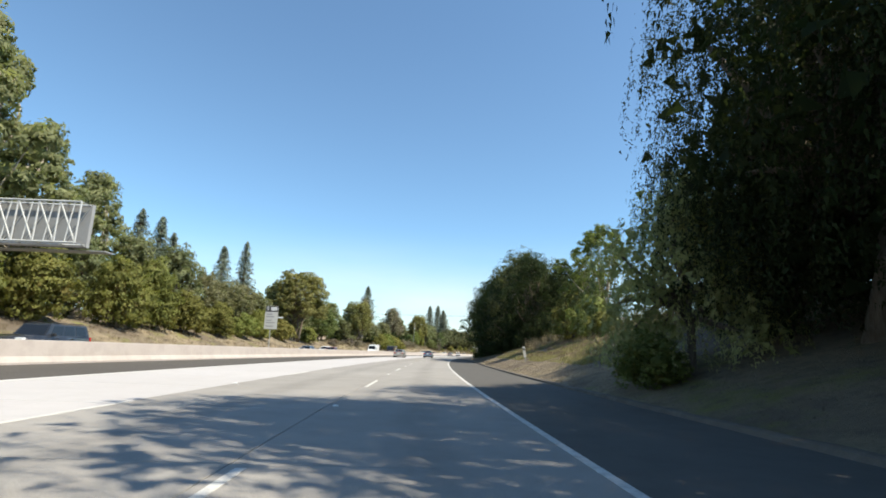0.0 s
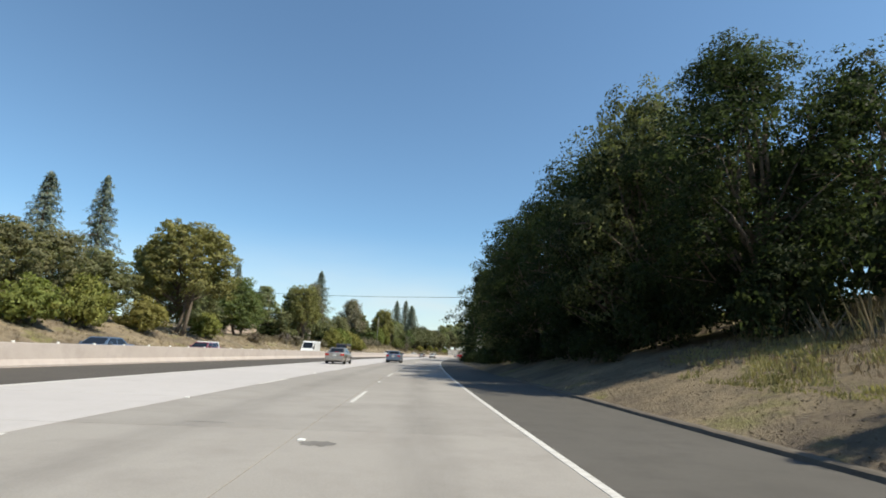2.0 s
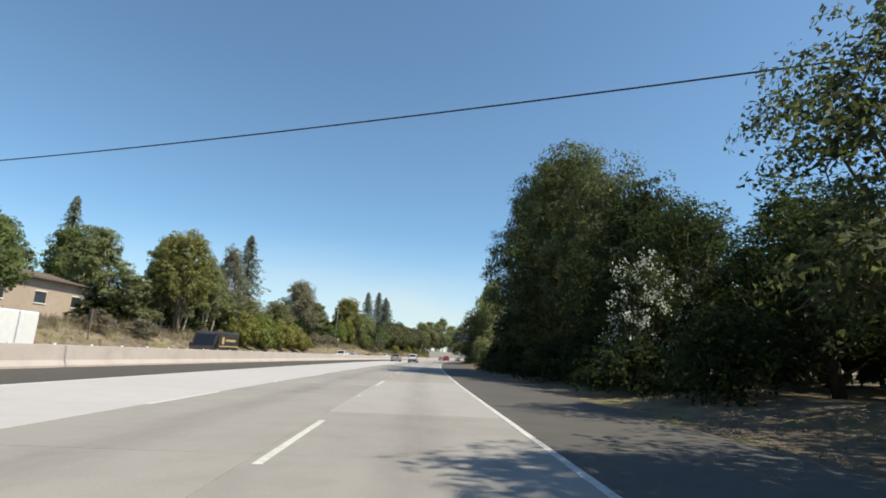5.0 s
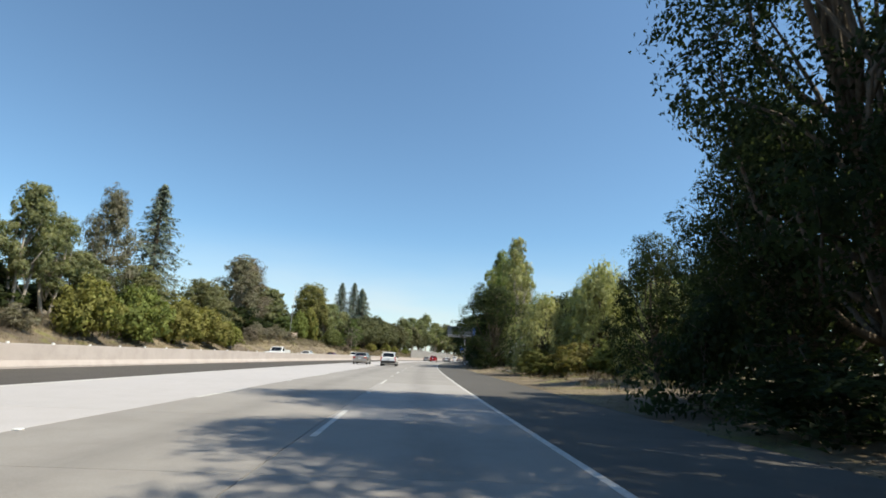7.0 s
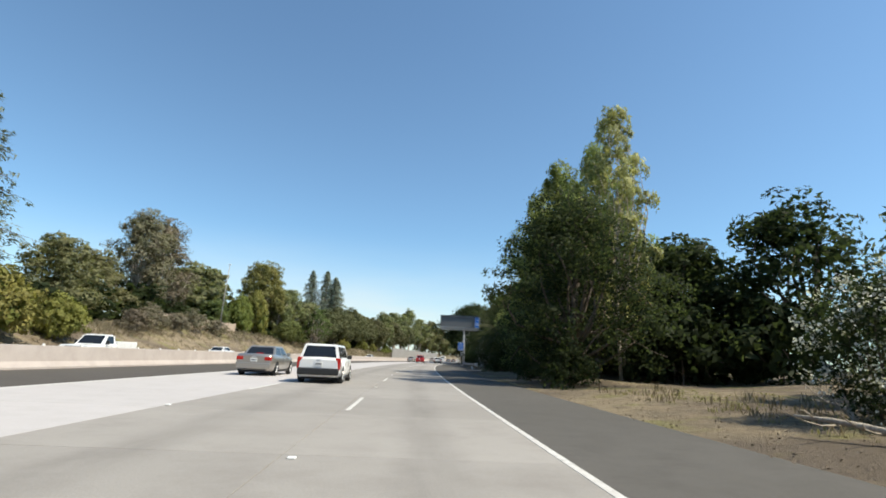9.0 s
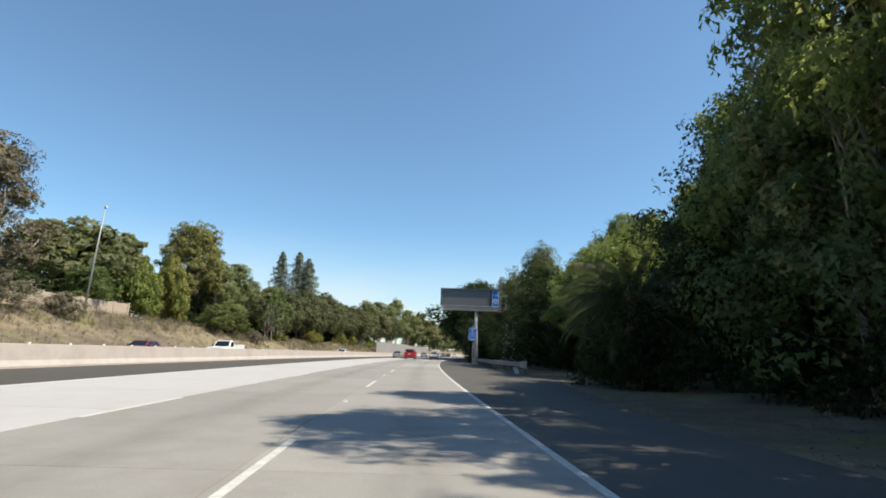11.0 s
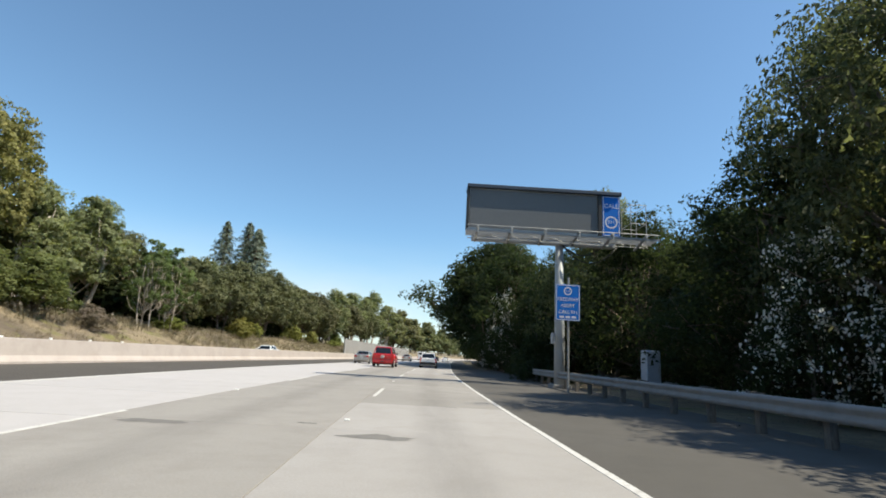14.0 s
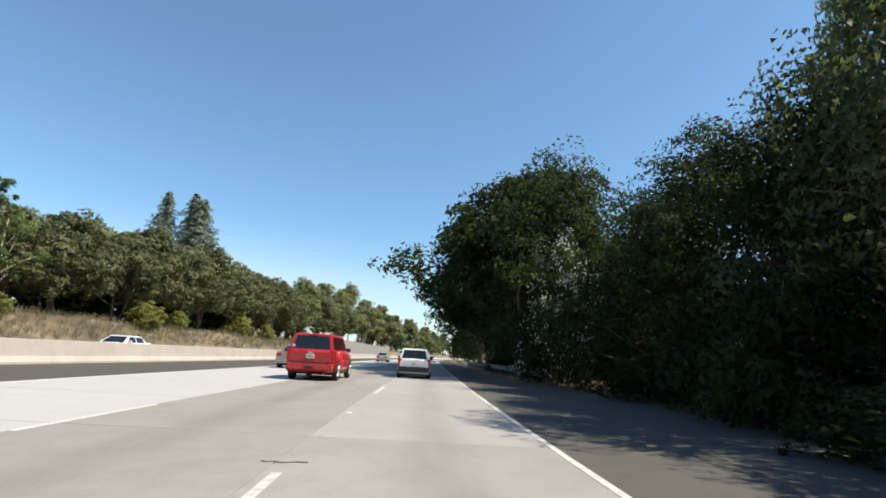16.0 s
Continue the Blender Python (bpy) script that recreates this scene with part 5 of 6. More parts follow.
# ---------------------------------------------------------------- signs, rails and poles
def display_board():
    """The large dark message board on a single post over the shoulder."""
    t = thing("message_board", "large blank dark electronic message board on a grey post", "road sign", along(303.8, 0.0))
    x0, x1, z0, z1 = 3.32, 11.6, 7.95, 10.45
    part("cabinet", box(x0, 0.0, z0, x1, 1.0, z1, 0.05), STEEL_PAINT, t)
    face = part("display_face", box(x0 + 0.12, -0.03, z0 + 0.16, x1 - 1.25, -0.002, z1 - 0.22), SIGN_GREY, t, "dark blank display")
    part("hood", box(x0 - 0.05, -0.22, z1 - 0.16, x1 + 0.05, 1.02, z1 + 0.03, 0.02), paint("dark blue grey hood", (0.035, 0.05, 0.075), 0.5), t)
    part("edge_frame", box(x0 - 0.05, -0.14, z0 + 0.08, x0 + 0.09, 0.4, z1 - 0.1, 0.02), BLACK, t)
    part("edge_frame", box(x1 - 1.22, -0.12, z0 + 0.08, x1 - 1.02, 0.4, z1 - 0.1, 0.02), BLACK, t)
    blue = part("call_plate", box(x1 - 0.98, -0.06, z0 + 0.06, x1 - 0.02, -0.02, z1 - 0.18, 0.01), BLUE, t, "blue assistance plate")
    part("plate_border", join([(lambda b: ([v.co[:] for v in b.verts], [[v.index for v in f.verts] for f in b.faces]))(q) for q in [indexed(box(x1 - 0.94, -0.068, z0 + 0.1, x1 - 0.91, -0.06, z1 - 0.22)), indexed(box(x1 - 0.09, -0.068, z0 + 0.1, x1 - 0.06, -0.06, z1 - 0.22)), indexed(box(x1 - 0.94, -0.068, z1 - 0.25, x1 - 0.06, -0.06, z1 - 0.22)), indexed(box(x1 - 0.94, -0.068, z0 + 0.1, x1 - 0.06, -0.06, z0 + 0.13))]]), WHITE, blue)
    words("call_text", "CALL", 0.34, WHITE, blue, pose(x1 - 0.5, -0.066, z1 - 0.75, 90, 0, 0))
    ring = bmesh.new()
    bmesh.ops.create_circle(ring, segments=28, radius=0.34)
    r = bmesh.ops.extrude_edge_only(ring, edges=list(ring.edges))
    for v in [g for g in r["geom"] if isinstance(g, bmesh.types.BMVert)]:
        v.co *= 0.78
    part("round_mark", ring, WHITE, blue, "", pose(x1 - 0.5, -0.066, z1 - 1.65, 90, 0, 0))
    words("number_text", "511", 0.27, WHITE, blue, pose(x1 - 0.5, -0.066, z1 - 1.65, 90, 0, 0))
    # catwalk in front of the face, with brackets and rail
    deck = part("catwalk", box(x0 - 0.05, -1.25, z0 - 0.34, x1 + 1.6, -1.19, z0 - 0.24), STEEL, t)
    part("deck_edge", box(x0 - 0.05, -0.11, z0 - 0.34, x1 + 1.6, -0.05, z0 - 0.24), STEEL, deck)
    for yy in np.linspace(-1.12, -0.18, 9):
        part("grating_bar", box(x0, yy - 0.008, z0 - 0.31, x1 + 1.55, yy + 0.008, z0 - 0.27), STEEL, deck)
    for x in np.linspace(x0 + 0.5, x1 + 0.9, 6):
        part("bracket", rod((x, -1.3, z0 - 0.10), (x, 0.4, z0 - 0.52), 0.07), STEEL, t)
        part("bracket", rod((x, -1.28, z0 - 0.06), (x, -1.28, z0 - 0.46), 0.035), STEEL, t)
    part("walk_rail", rod((x0 - 0.05, -1.28, z0 - 0.05), (x1 + 1.6, -1.28, z0 - 0.05), 0.028), STEEL, t)
    part("beam", box(x0 + 0.3, 0.2, z0 - 0.5, x1 - 0.2, 0.6, z0 - 0.06, 0.02), STEEL_PAINT, t)
    for x, y in ((x1 + 0.2, -1.0), (x1 + 1.0, -1.0), (x1 + 0.2, 0.3), (x1 + 1.0, 0.3)):
        part("cage_post", rod((x, y, z0 - 0.3), (x, y, z1 - 0.9), 0.018), STEEL, t)
    for z in (z1 - 0.9, z0 + 0.6):
        for a, b in (((x1 + 0.2, -1.0), (x1 + 1.0, -1.0)), ((x1 + 1.0, -1.0), (x1 + 1.0, 0.3)), ((x1 + 0.2, 0.3), (x1 + 1.0, 0.3)), ((x1 + 0.2, -1.0), (x1 + 0.2, 0.3))):
            part("cage_bar", rod((*a, z), (*b, z), 0.018), STEEL, t)
    for k, x in enumerate(np.arange(x0 + 0.1, x1 + 1.0, 0.55)):
        part("truss_bar", rod((x, -0.75, z0 - 0.36), (x + 0.55, -0.75, z0 - 0.62) if k % 2 == 0 else (x + 0.55, -0.75, z0 - 0.36), 0.02) if k % 2 == 0 else rod((x, -0.75, z0 - 0.62), (x + 0.55, -0.75, z0 - 0.36), 0.02), STEEL, t)
    part("truss_chord", rod((x0, -0.75, z0 - 0.62), (x1 + 1.0, -0.75, z0 - 0.62), 0.025), STEEL, t)
    for dx, sag in ((2.2, 0.55), (3.0, 0.95)):
        part("hanging_cable", tube([(8.5 + dx * f, 0.3, z0 - 0.45 - sag * 4 * f * (1 - f)) for f in np.linspace(0, 1, 10)], [0.03] * 10, 6), BLACK, t, smooth=True)
    part("post", tube([(8.5, 0.45, -0.3), (8.46, 0.45, 4), (8.42, 0.45, z0 - 0.2)], [0.29, 0.25, 0.21], 18), STEEL_PAINT, t, smooth=True)
    part("base_plate", box(8.0, -0.05, -0.2, 9.0, 0.95, 0.16, 0.04), CONCRETE, t)
    for k in range(4):
        part("bolt", rod((8.13 + 0.74 * (k % 2), 0.08 + 0.74 * (k // 2), 0.1), (8.13 + 0.74 * (k % 2), 0.08 + 0.74 * (k // 2), 0.24), 0.03, seg=6), STEEL, t)
    part("junction_box", box(8.0, 0.05, 2.2, 8.17, 0.4, 2.75, 0.02), STEEL_PAINT, t)


def indexed(bm):
    bm.verts.index_update()
    return bm


def assist_sign():
    t = thing("freeway_assist_sign", "blue freeway assist sign with white letters on a steel post", "road sign", along(300.1, 7.8))
    part("post", rod((0.05, 0.05, -0.2), (0.05, 0.05, 5.05), 0.05), STEEL, t)
    b = part("panel", box(-0.55, -0.03, 3.1, 0.55, 0.0, 4.72, 0.012), BLUE, t, "blue sign panel")
    for x0, z0, x1, z1 in ((-0.53, 3.12, -0.505, 4.70), (0.505, 3.12, 0.53, 4.70), (-0.53, 4.675, 0.53, 4.70), (-0.53, 3.12, 0.53, 3.145)):
        part("border", box(x0, -0.036, z0, x1, -0.029, z1), WHITE, b)
    for text, shift, z in (("FREEWAY", 0.0, 4.04), ("ASSIST", 0.0, 3.76), ("CALL", -0.17, 3.48), ("511", 0.29, 3.48)):
        words("lettering", text, 0.22, WHITE, b, pose(shift, -0.034, z, 90, 0, 0))
    for x in (-0.27, 0.0, 0.27):
        part("bar", box(x - 0.10, -0.036, 3.21, x + 0.10, -0.029, 3.30), WHITE, b)
    ring = bmesh.new()
    bmesh.ops.create_circle(ring, segments=24, radius=0.18)
    r = bmesh.ops.extrude_edge_only(ring, edges=list(ring.edges))
    for v in [g for g in r["geom"] if isinstance(g, bmesh.types.BMVert)]:
        v.co *= 0.76
    part("round_mark", ring, WHITE, b, "", pose(0, -0.035, 4.42, 90, 0, 0))
    words("number_text", "511", 0.13, WHITE, b, pose(0, -0.034, 4.42, 90, 0, 0))


def carpool_sign():
    """Black and white lane-use sign on the median barrier."""
    t = thing("lane_sign", "white lane rules sign with black header on the barrier", "road sign", along(51.6, -14.85))
    part("post", rod((0, 0.04, 0.6), (0, 0.04, 5.2), 0.05), STEEL, t)
    p = part("panel", box(-0.66, -0.03, 2.85, 0.66, 0.0, 5.2, 0.012), paint("faded sign white", (0.50, 0.49, 0.46), 0.6), t, "faded white sign panel")
    part("header", box(-0.64, -0.038, 4.62, 0.64, -0.029, 5.17), BLACK, p, "black header")
    d = bmesh.new()
    for k in range(4):
        a, b = math.pi / 2 * k, math.pi / 2 * (k + 1)
        ax, az, bx, bz = 0.13 * math.cos(a), 0.22 * math.sin(a), 0.13 * math.cos(b), 0.22 * math.sin(b)
        vs = [d.verts.new((q[0], 0, q[1])) for q in ((ax, az), (bx, bz), (bx * 0.62, bz * 0.62), (ax * 0.62, az * 0.62))]
        d.faces.new(vs)
    part("diamond", d, WHITE, p, "", pose(-0.42, -0.044, 4.92))
    for x0, z0, x1, z1 in ((-0.1, 4.95, 0.55, 5.07), (-0.1, 4.76, 0.55, 4.88)):
        part("bar", box(x0, -0.046, z0, x1, -0.037, z1), WHITE, p)
    for x0, z0, x1, z1 in ((-0.5, 4.3, 0.1, 4.42), (-0.5, 4.05, 0.3, 4.17), (-0.5, 3.7, 0.05, 3.8), (-0.5, 3.45, 0.4, 3.55), (-0.5, 3.1, 0.3, 3.2)):
        part("bar", box(x0, -0.038, z0, x1, -0.029, z1), FADED_INK, p)
    part("side_flag", box(0.72, 0.0, 4.0, 1.25, 0.02, 4.12), WHITE, t)


def truss_sign():
    """The back of a message board for the opposite carriageway."""
    t = thing("sign_truss", "galvanised steel lattice on the back of an overhead sign", "road sign", along(30.5, -25.2))
    w, z0, z1, dy = 5.2, 6.9, 9.5, -0.9
    part("board", box(-w, 0.2, z0 - 0.1, w, 0.5, z1 + 0.15, 0.03), FADED_INK, t, "dark board back")
    for y in (0.0, dy):
        for z in (z0, z1):
            part("chord", rod((-w, y, z), (w, y, z), 0.07), PALE_STEEL, t)
    xs = np.linspace(-w, w, 9)
    for i, x in enumerate(xs):
        part("upright", rod((x, dy, z0), (x, dy, z1), 0.055), PALE_STEEL, t)
        part("tie", rod((x, 0, z1), (x, dy, z1), 0.035), STEEL, t)
        part("tie", rod((x, 0, z0), (x, dy, z0), 0.035), STEEL, t)
        if i < len(xs) - 1:
            part("brace", rod((x, dy, z1), (xs[i + 1], dy, z0), 0.05), PALE_STEEL, t)
            part("brace", rod(((x + xs[i + 1]) / 2, dy, z0), ((x + xs[i + 1]) / 2 + 0.25, dy, z1), 0.04), PALE_STEEL, t)
            part("brace", rod((x, 0, z0), (xs[i + 1], 0, z1), 0.03), STEEL, t)
    part("catwalk", box(-w, 0.6, z0 - 0.25, w + 0.9, 1.6, z0 - 0.18), STEEL, t)
    part("post", tube([(-5.6, -0.3, -0.3), (-5.6, -0.3, z1)], [0.36, 0.28], 14), STEEL_PAINT, t, smooth=True)


def guardrail(s0, s1, o0, o1, flare, label):
    """A wavy steel rail on timber blocks and steel posts, with a flared end."""
    t = thing("guardrail", label, "guardrail")
    prof = [(0.00, 0.46), (-0.05, 0.50), (-0.05, 0.56), (0.0, 0.61), (0.0, 0.65), (-0.05, 0.70), (-0.05, 0.76), (0.00, 0.80)]
    ss = np.arange(s0, s1 + 0.1, 1.0)
    offs = o1 + (o0 - o1) * (1 - smoothstep(s0, s0 + flare, ss))
    vs, fs = [], []
    for side in (0.0, 0.012):
        k0 = len(vs)
        for s, o in zip(ss, offs):
            for dx, z in prof:
                x, y = at(s, o + dx + side)
                vs.append((float(x), float(y), z))
        n = len(prof)
        fs += [(k0 + i * n + k, k0 + i * n + k + 1, k0 + (i + 1) * n + k + 1, k0 + (i + 1) * n + k) for i in range(len(ss) - 1) for k in range(n - 1)]
    part("rail", (vs, fs), RAIL_STEEL, t, smooth=True)
    first = None
    for s in np.arange(s0 + 0.6, s1, 1.9):
        o = float(o1 + (o0 - o1) * (1 - smoothstep(s0, s0 + flare, s)))
        m = along(float(s), o)
        if first is None:
            first = (part("post", box(0.17, -0.08, -0.3, 0.33, 0.08, 0.82, 0.01), WOOD_POLE, t, "", m), part("block", box(0.015, -0.09, 0.46, 0.17, 0.09, 0.84, 0.01), WOOD_POLE, t, "", m))
        else:
            again("post", first[0], t, m)
            again("block", first[1], t, m)
    m = along(s0, o0)
    bm = bmesh.new()
    rows = []
    for f in np.linspace(0, 1, 8):
        y, x, grow = 0.25 - 1.05 * f, -0.06 + 0.34 * f * f, 0.10 * f
        rows.append([bm.verts.new((x + dx, y, z)) for dx, z in ((0.03, 0.44 - grow), (-0.03, 0.54 - grow * 0.5), (0.0, 0.63), (-0.03, 0.72 + grow * 0.5), (0.03, 0.82 + grow))])
    for p, q in zip(rows, rows[1:]):
        for k in range(4):
            bm.faces.new((p[k], p[k + 1], q[k + 1], q[k]))
    bmesh.ops.solidify(bm, geom=list(bm.faces), thickness=0.02)
    part("end_terminal", bm, PALE_STEEL, t, "flared pale steel end piece", m)
    part("end_post", box(0.05, -0.15, -0.3, 0.20, 0.05, 0.72, 0.01), WOOD_POLE, t, "", m)



def cabinet_box():
    x, y, z = spot(302.0, 12.3)
    t = thing("utility_cabinet", "pale grey metal roadside utility cabinet", "utility cabinet", pose(x, y, z - 0.05, 0, 0, heading(304)))
    part("plinth", box(-0.42, -0.42, -0.1, 0.42, 0.42, 0.12), CONCRETE, t)
    bm = box(-0.36, -0.36, 0.12, 0.36, 0.36, 2.05, 0.09)
    part("body", bm, paint("pale grey cabinet paint", (0.42, 0.46, 0.52), 0.45), t)
    part("door", box(-0.30, -0.375, 0.25, 0.30, -0.355, 1.85, 0.01), paint("grey blue cabinet door", (0.36, 0.40, 0.47), 0.45), t)
    part("handle", box(0.2, -0.40, 1.0, 0.24, -0.37, 1.2), STEEL, t)


def lamp_pole():
    x, y, z = spot(291, -38.4)
    t = thing("street_lamp", "tall slim galvanised lamp post behind the wall", "street lamp", pose(x, y, z, 0, 0, heading(291)))
    part("pole", tube([(0, 0, -0.3), (0.2, 0, 7), (0.45, 0, 13.0)], [0.13, 0.10, 0.06], 10), STEEL, t, smooth=True)
    part("lamp_head", box(0.25, -0.15, 12.95, 0.65, 0.15, 13.12, 0.04), WHITE, t)


def marker_post(s, o):
    x, y, z = spot(s, o)
    t = thing("marker_post", "white paddle marker post in the bank", "marker post", pose(x, y, z, 0, -9, heading(s)))
    part("stake", box(-0.03, -0.02, -0.2, 0.03, 0.02, 0.45), STEEL, t)
    part("paddle", box(-0.09, -0.03, 0.3, 0.09, -0.015, 1.1, 0.008), paint("chalky faded white", (0.52, 0.50, 0.46), 0.7), t)
    part("panel_mark", box(-0.06, -0.036, 0.80, 0.06, -0.03, 1.0), SIGN_GREY, t)


def wire_span():
    """A cable between two wooden poles, high over the road."""
    a, b = at(148.5, -46), at(112.4, 42)
    t = thing("overhead_cable", "thin dark cable strung high over the freeway", "cable")
    pts = [(float(a[0] + (b[0] - a[0]) * f), float(a[1] + (b[1] - a[1]) * f), 12.3 - 1.4 * f - 1.2 * (1 - (2 * f - 1) ** 2)) for f in np.linspace(0, 1, 25)]
    part("wire", tube(pts, [0.032] * 25, 5), BLACK, t)
    for (x, y), s, o, top in ((a, 148.5, -46, 13.0), (b, 112.4, 42, 11.6)):
        z = float(ground_z(s, o))
        p = thing("utility_pole", "weathered wooden utility pole", "utility pole", pose(float(x), float(y), z))
        part("mast", tube([(0, 0, -0.3), (0, 0, top - z)], [0.16, 0.11], 10), WOOD_POLE, p, smooth=True)
        part("crossarm", box(-0.9, -0.06, top - 0.9 - z, 0.9, 0.06, top - 0.75 - z), WOOD_POLE, p)


display_board()
assist_sign()
carpool_sign()
truss_sign()
guardrail(268.5, 311.4, 9.3, 8.35, 12, "weathered steel guardrail along the shoulder")
guardrail(339, 400, 8.6, 8.2, 6, "steel guardrail in the shade of the trees")
cabinet_box()


def fallen_panel():
    """A bent sheet of metal lying against the foot of the rail."""
    x, y = at(268.0, 8.85)
    t = thing("metal_sheet", "bent pale metal sheet fallen beside the guardrail", "debris", pose(float(x), float(y), 0.17, 52, 0, heading(268) + 24))
    bm = box(-0.17, -0.28, -0.008, 0.17, 0.28, 0.008)
    part("sheet", bm, PALE_STEEL, t)
    part("bent_lip", box(-0.17, 0.27, -0.008, 0.17, 0.285, 0.07), PALE_STEEL, t)


fallen_panel()
lamp_pole()
marker_post(36.9, 9.0)
wire_span()


def long_wall(name, label, s0, s1, o, height, mat, dz=0.0):
    """A plain masonry wall along the bank, with a coping and posts."""
    t = thing(name, label, "wall")
    ss = np.arange(s0, s1 + 0.1, 3.0)
    base = [float(ground_z(s, o)) + dz for s in ss]
    vs, fs = [], []
    for s, b in zip(ss, base):
        for off, z in ((o - 0.1, b - 0.6), (o - 0.1, b + height), (o + 0.1, b + height), (o + 0.1, b - 0.6)):
            x, y = at(s, off)
            vs.append((float(x), float(y), z))
    for i in range(len(ss) - 1):
        fs += [(i * 4 + k, i * 4 + k + 1, i * 4 + k + 5, i * 4 + k + 4) for k in range(3)]
    fs += [(0, 1, 2, 3), tuple(len(vs) - 4 + k for k in range(4))]
    part("panel_run", (vs, fs), mat, t)
    for s, b in zip(ss, base):
        m = along(float(s), o, b)
        part("wall_post", box(-0.18, -0.18, -0.5, 0.18, 0.18, height + 0.12, 0.02), mat, t, "", m)
    return t


long_wall("garden_wall", "pale stucco boundary wall on the bank", 272, 303, -40.5, 1.9, STUCCO)
long_wall("sound_wall", "pale concrete sound wall along the far bank", 446, 620, -31.5, 4.6, CONCRETE)


def house():
    """A tan stucco house with a low shingle roof, seen above the bank."""
    x, y, z = spot(175.5, -52)
    t = thing("house", "tan stucco house with a low brown roof behind the bank", "house", pose(x, y, z - 0.3, 0, 0, heading(175.5)))
    part("wall", box(-5, -11, -0.5, 5, 11, 4.4, 0.02), STUCCO, t)
    vs = [(-5.8, -11.8, 4.3), (5.8, -11.8, 4.3), (5.8, 11.8, 4.3), (-5.8, 11.8, 4.3), (0, -9, 6.0), (0, 9, 6.0), (-5.8, -11.8, 4.5), (5.8, -11.8, 4.5), (5.8, 11.8, 4.5), (-5.8, 11.8, 4.5)]
    part("roof", (vs, [(0, 1, 2, 3), (0, 1, 7, 6), (1, 2, 8, 7), (2, 3, 9, 8), (3, 0, 6, 9), (6, 7, 4), (7, 8, 5, 4), (8, 9, 5), (9, 6, 4, 5)]), ROOF, t)
    for yy in (-6, 0.5, 7):
        w = part("window", box(4.98, yy - 0.9, 1.4, 5.05, yy + 0.9, 2.8, 0.01), GLASS_DULL, t)
        part("window_frame", box(4.99, yy - 1.0, 2.8, 5.08, yy + 1.0, 2.92), WHITE, w)
        part("sill", box(4.99, yy - 1.0, 1.28, 5.12, yy + 1.0, 1.4), WHITE, w)


GLASS_DULL = paint("dark window glass", (0.03, 0.035, 0.04), 0.12)
house()


def small_sign():
    x, y, z = spot(165.4, -33.0)
    t = thing("roadside_sign", "back of a brown sign on a wooden post", "road sign", pose(x, y, z, 0, 0, heading(165)))
    part("post", box(-0.06, -0.06, -0.3, 0.06, 0.06, 3.2, 0.01), WOOD_POLE, t)
    part("panel", box(-0.35, 0.06, 1.9, 0.35, 0.09, 3.15, 0.01), ROOF, t)


small_sign()


# ---------------------------------------------------------------- vehicles
RUBBER = paint("black tyre rubber", (0.02, 0.02, 0.02), 0.85)
CHROME = paint("polished alloy", (0.62, 0.62, 0.62), 0.3, 0.9, wear=0.05)
TAIL = paint("red tail lamp lens", (0.45, 0.015, 0.012), 0.2, wear=0.03)
LAMP = paint("clear headlamp lens", (0.75, 0.75, 0.72), 0.15, wear=0.03)
GLASS, _, _, _gb = material("dark tinted glass", 0.06, 0.0, 0.6)
_gb.inputs["Base Color"].default_value = (0.012, 0.014, 0.017, 1)
UNDER = paint("dark underbody", (0.012, 0.012, 0.013), 0.8)


def loft(sections):
    """Close a row of half outlines, mirrored about x = 0, into a skin."""
    rings = []
    for y, half in sections:
        rings.append([(x, y, z) for x, z in half] + [(-x, y, z) for x, z in half[::-1] if x > 1e-6])
    n = len(rings[0])
    vs = [p for r in rings for p in r]
    fs = [(i * n + k, i * n + (k + 1) % n, (i + 1) * n + (k + 1) % n, (i + 1) * n + k) for i in range(len(rings) - 1) for k in range(n)]
    fs += [tuple(range(n))[::-1], tuple((len(rings) - 1) * n + k for k in range(n))]
    bm = bmesh.new()
    bv = [bm.verts.new(v) for v in vs]
    for f in fs:
        bm.faces.new([bv[i] for i in f])
    return bm


def pane(a, b, c, d, out, t=0.008):
    """A thin pane on the corners a, b, c, d, pushed outward."""
    a, b, c, d = (Vector(q) for q in (a, b, c, d))
    n = (b - a).cross(d - a).normalized()
    if n.dot(Vector(out)) < 0:
        n = -n
    vs = [q + n * 0.002 for q in (a, b, c, d)] + [q + n * t for q in (a, b, c, d)]
    return vs, [(0, 1, 2, 3), (4, 5, 6, 7), (0, 1, 5, 4), (1, 2, 6, 5), (2, 3, 7, 6), (3, 0, 4, 7)]


def bilerp(q, u, v):
    a, b, c, d = (Vector(p) for p in q)
    return (a * (1 - u) + b * u) * (1 - v) + (d * (1 - u) + c * u) * v


def window(name, parent, quad, u0, v0, u1, v1, out):
    return part(name, pane(bilerp(quad, u0, v0), bilerp(quad, u1, v0), bilerp(quad, u1, v1), bilerp(quad, u0, v1), out), GLASS, parent, "dark tinted window")


WHEELS = {}


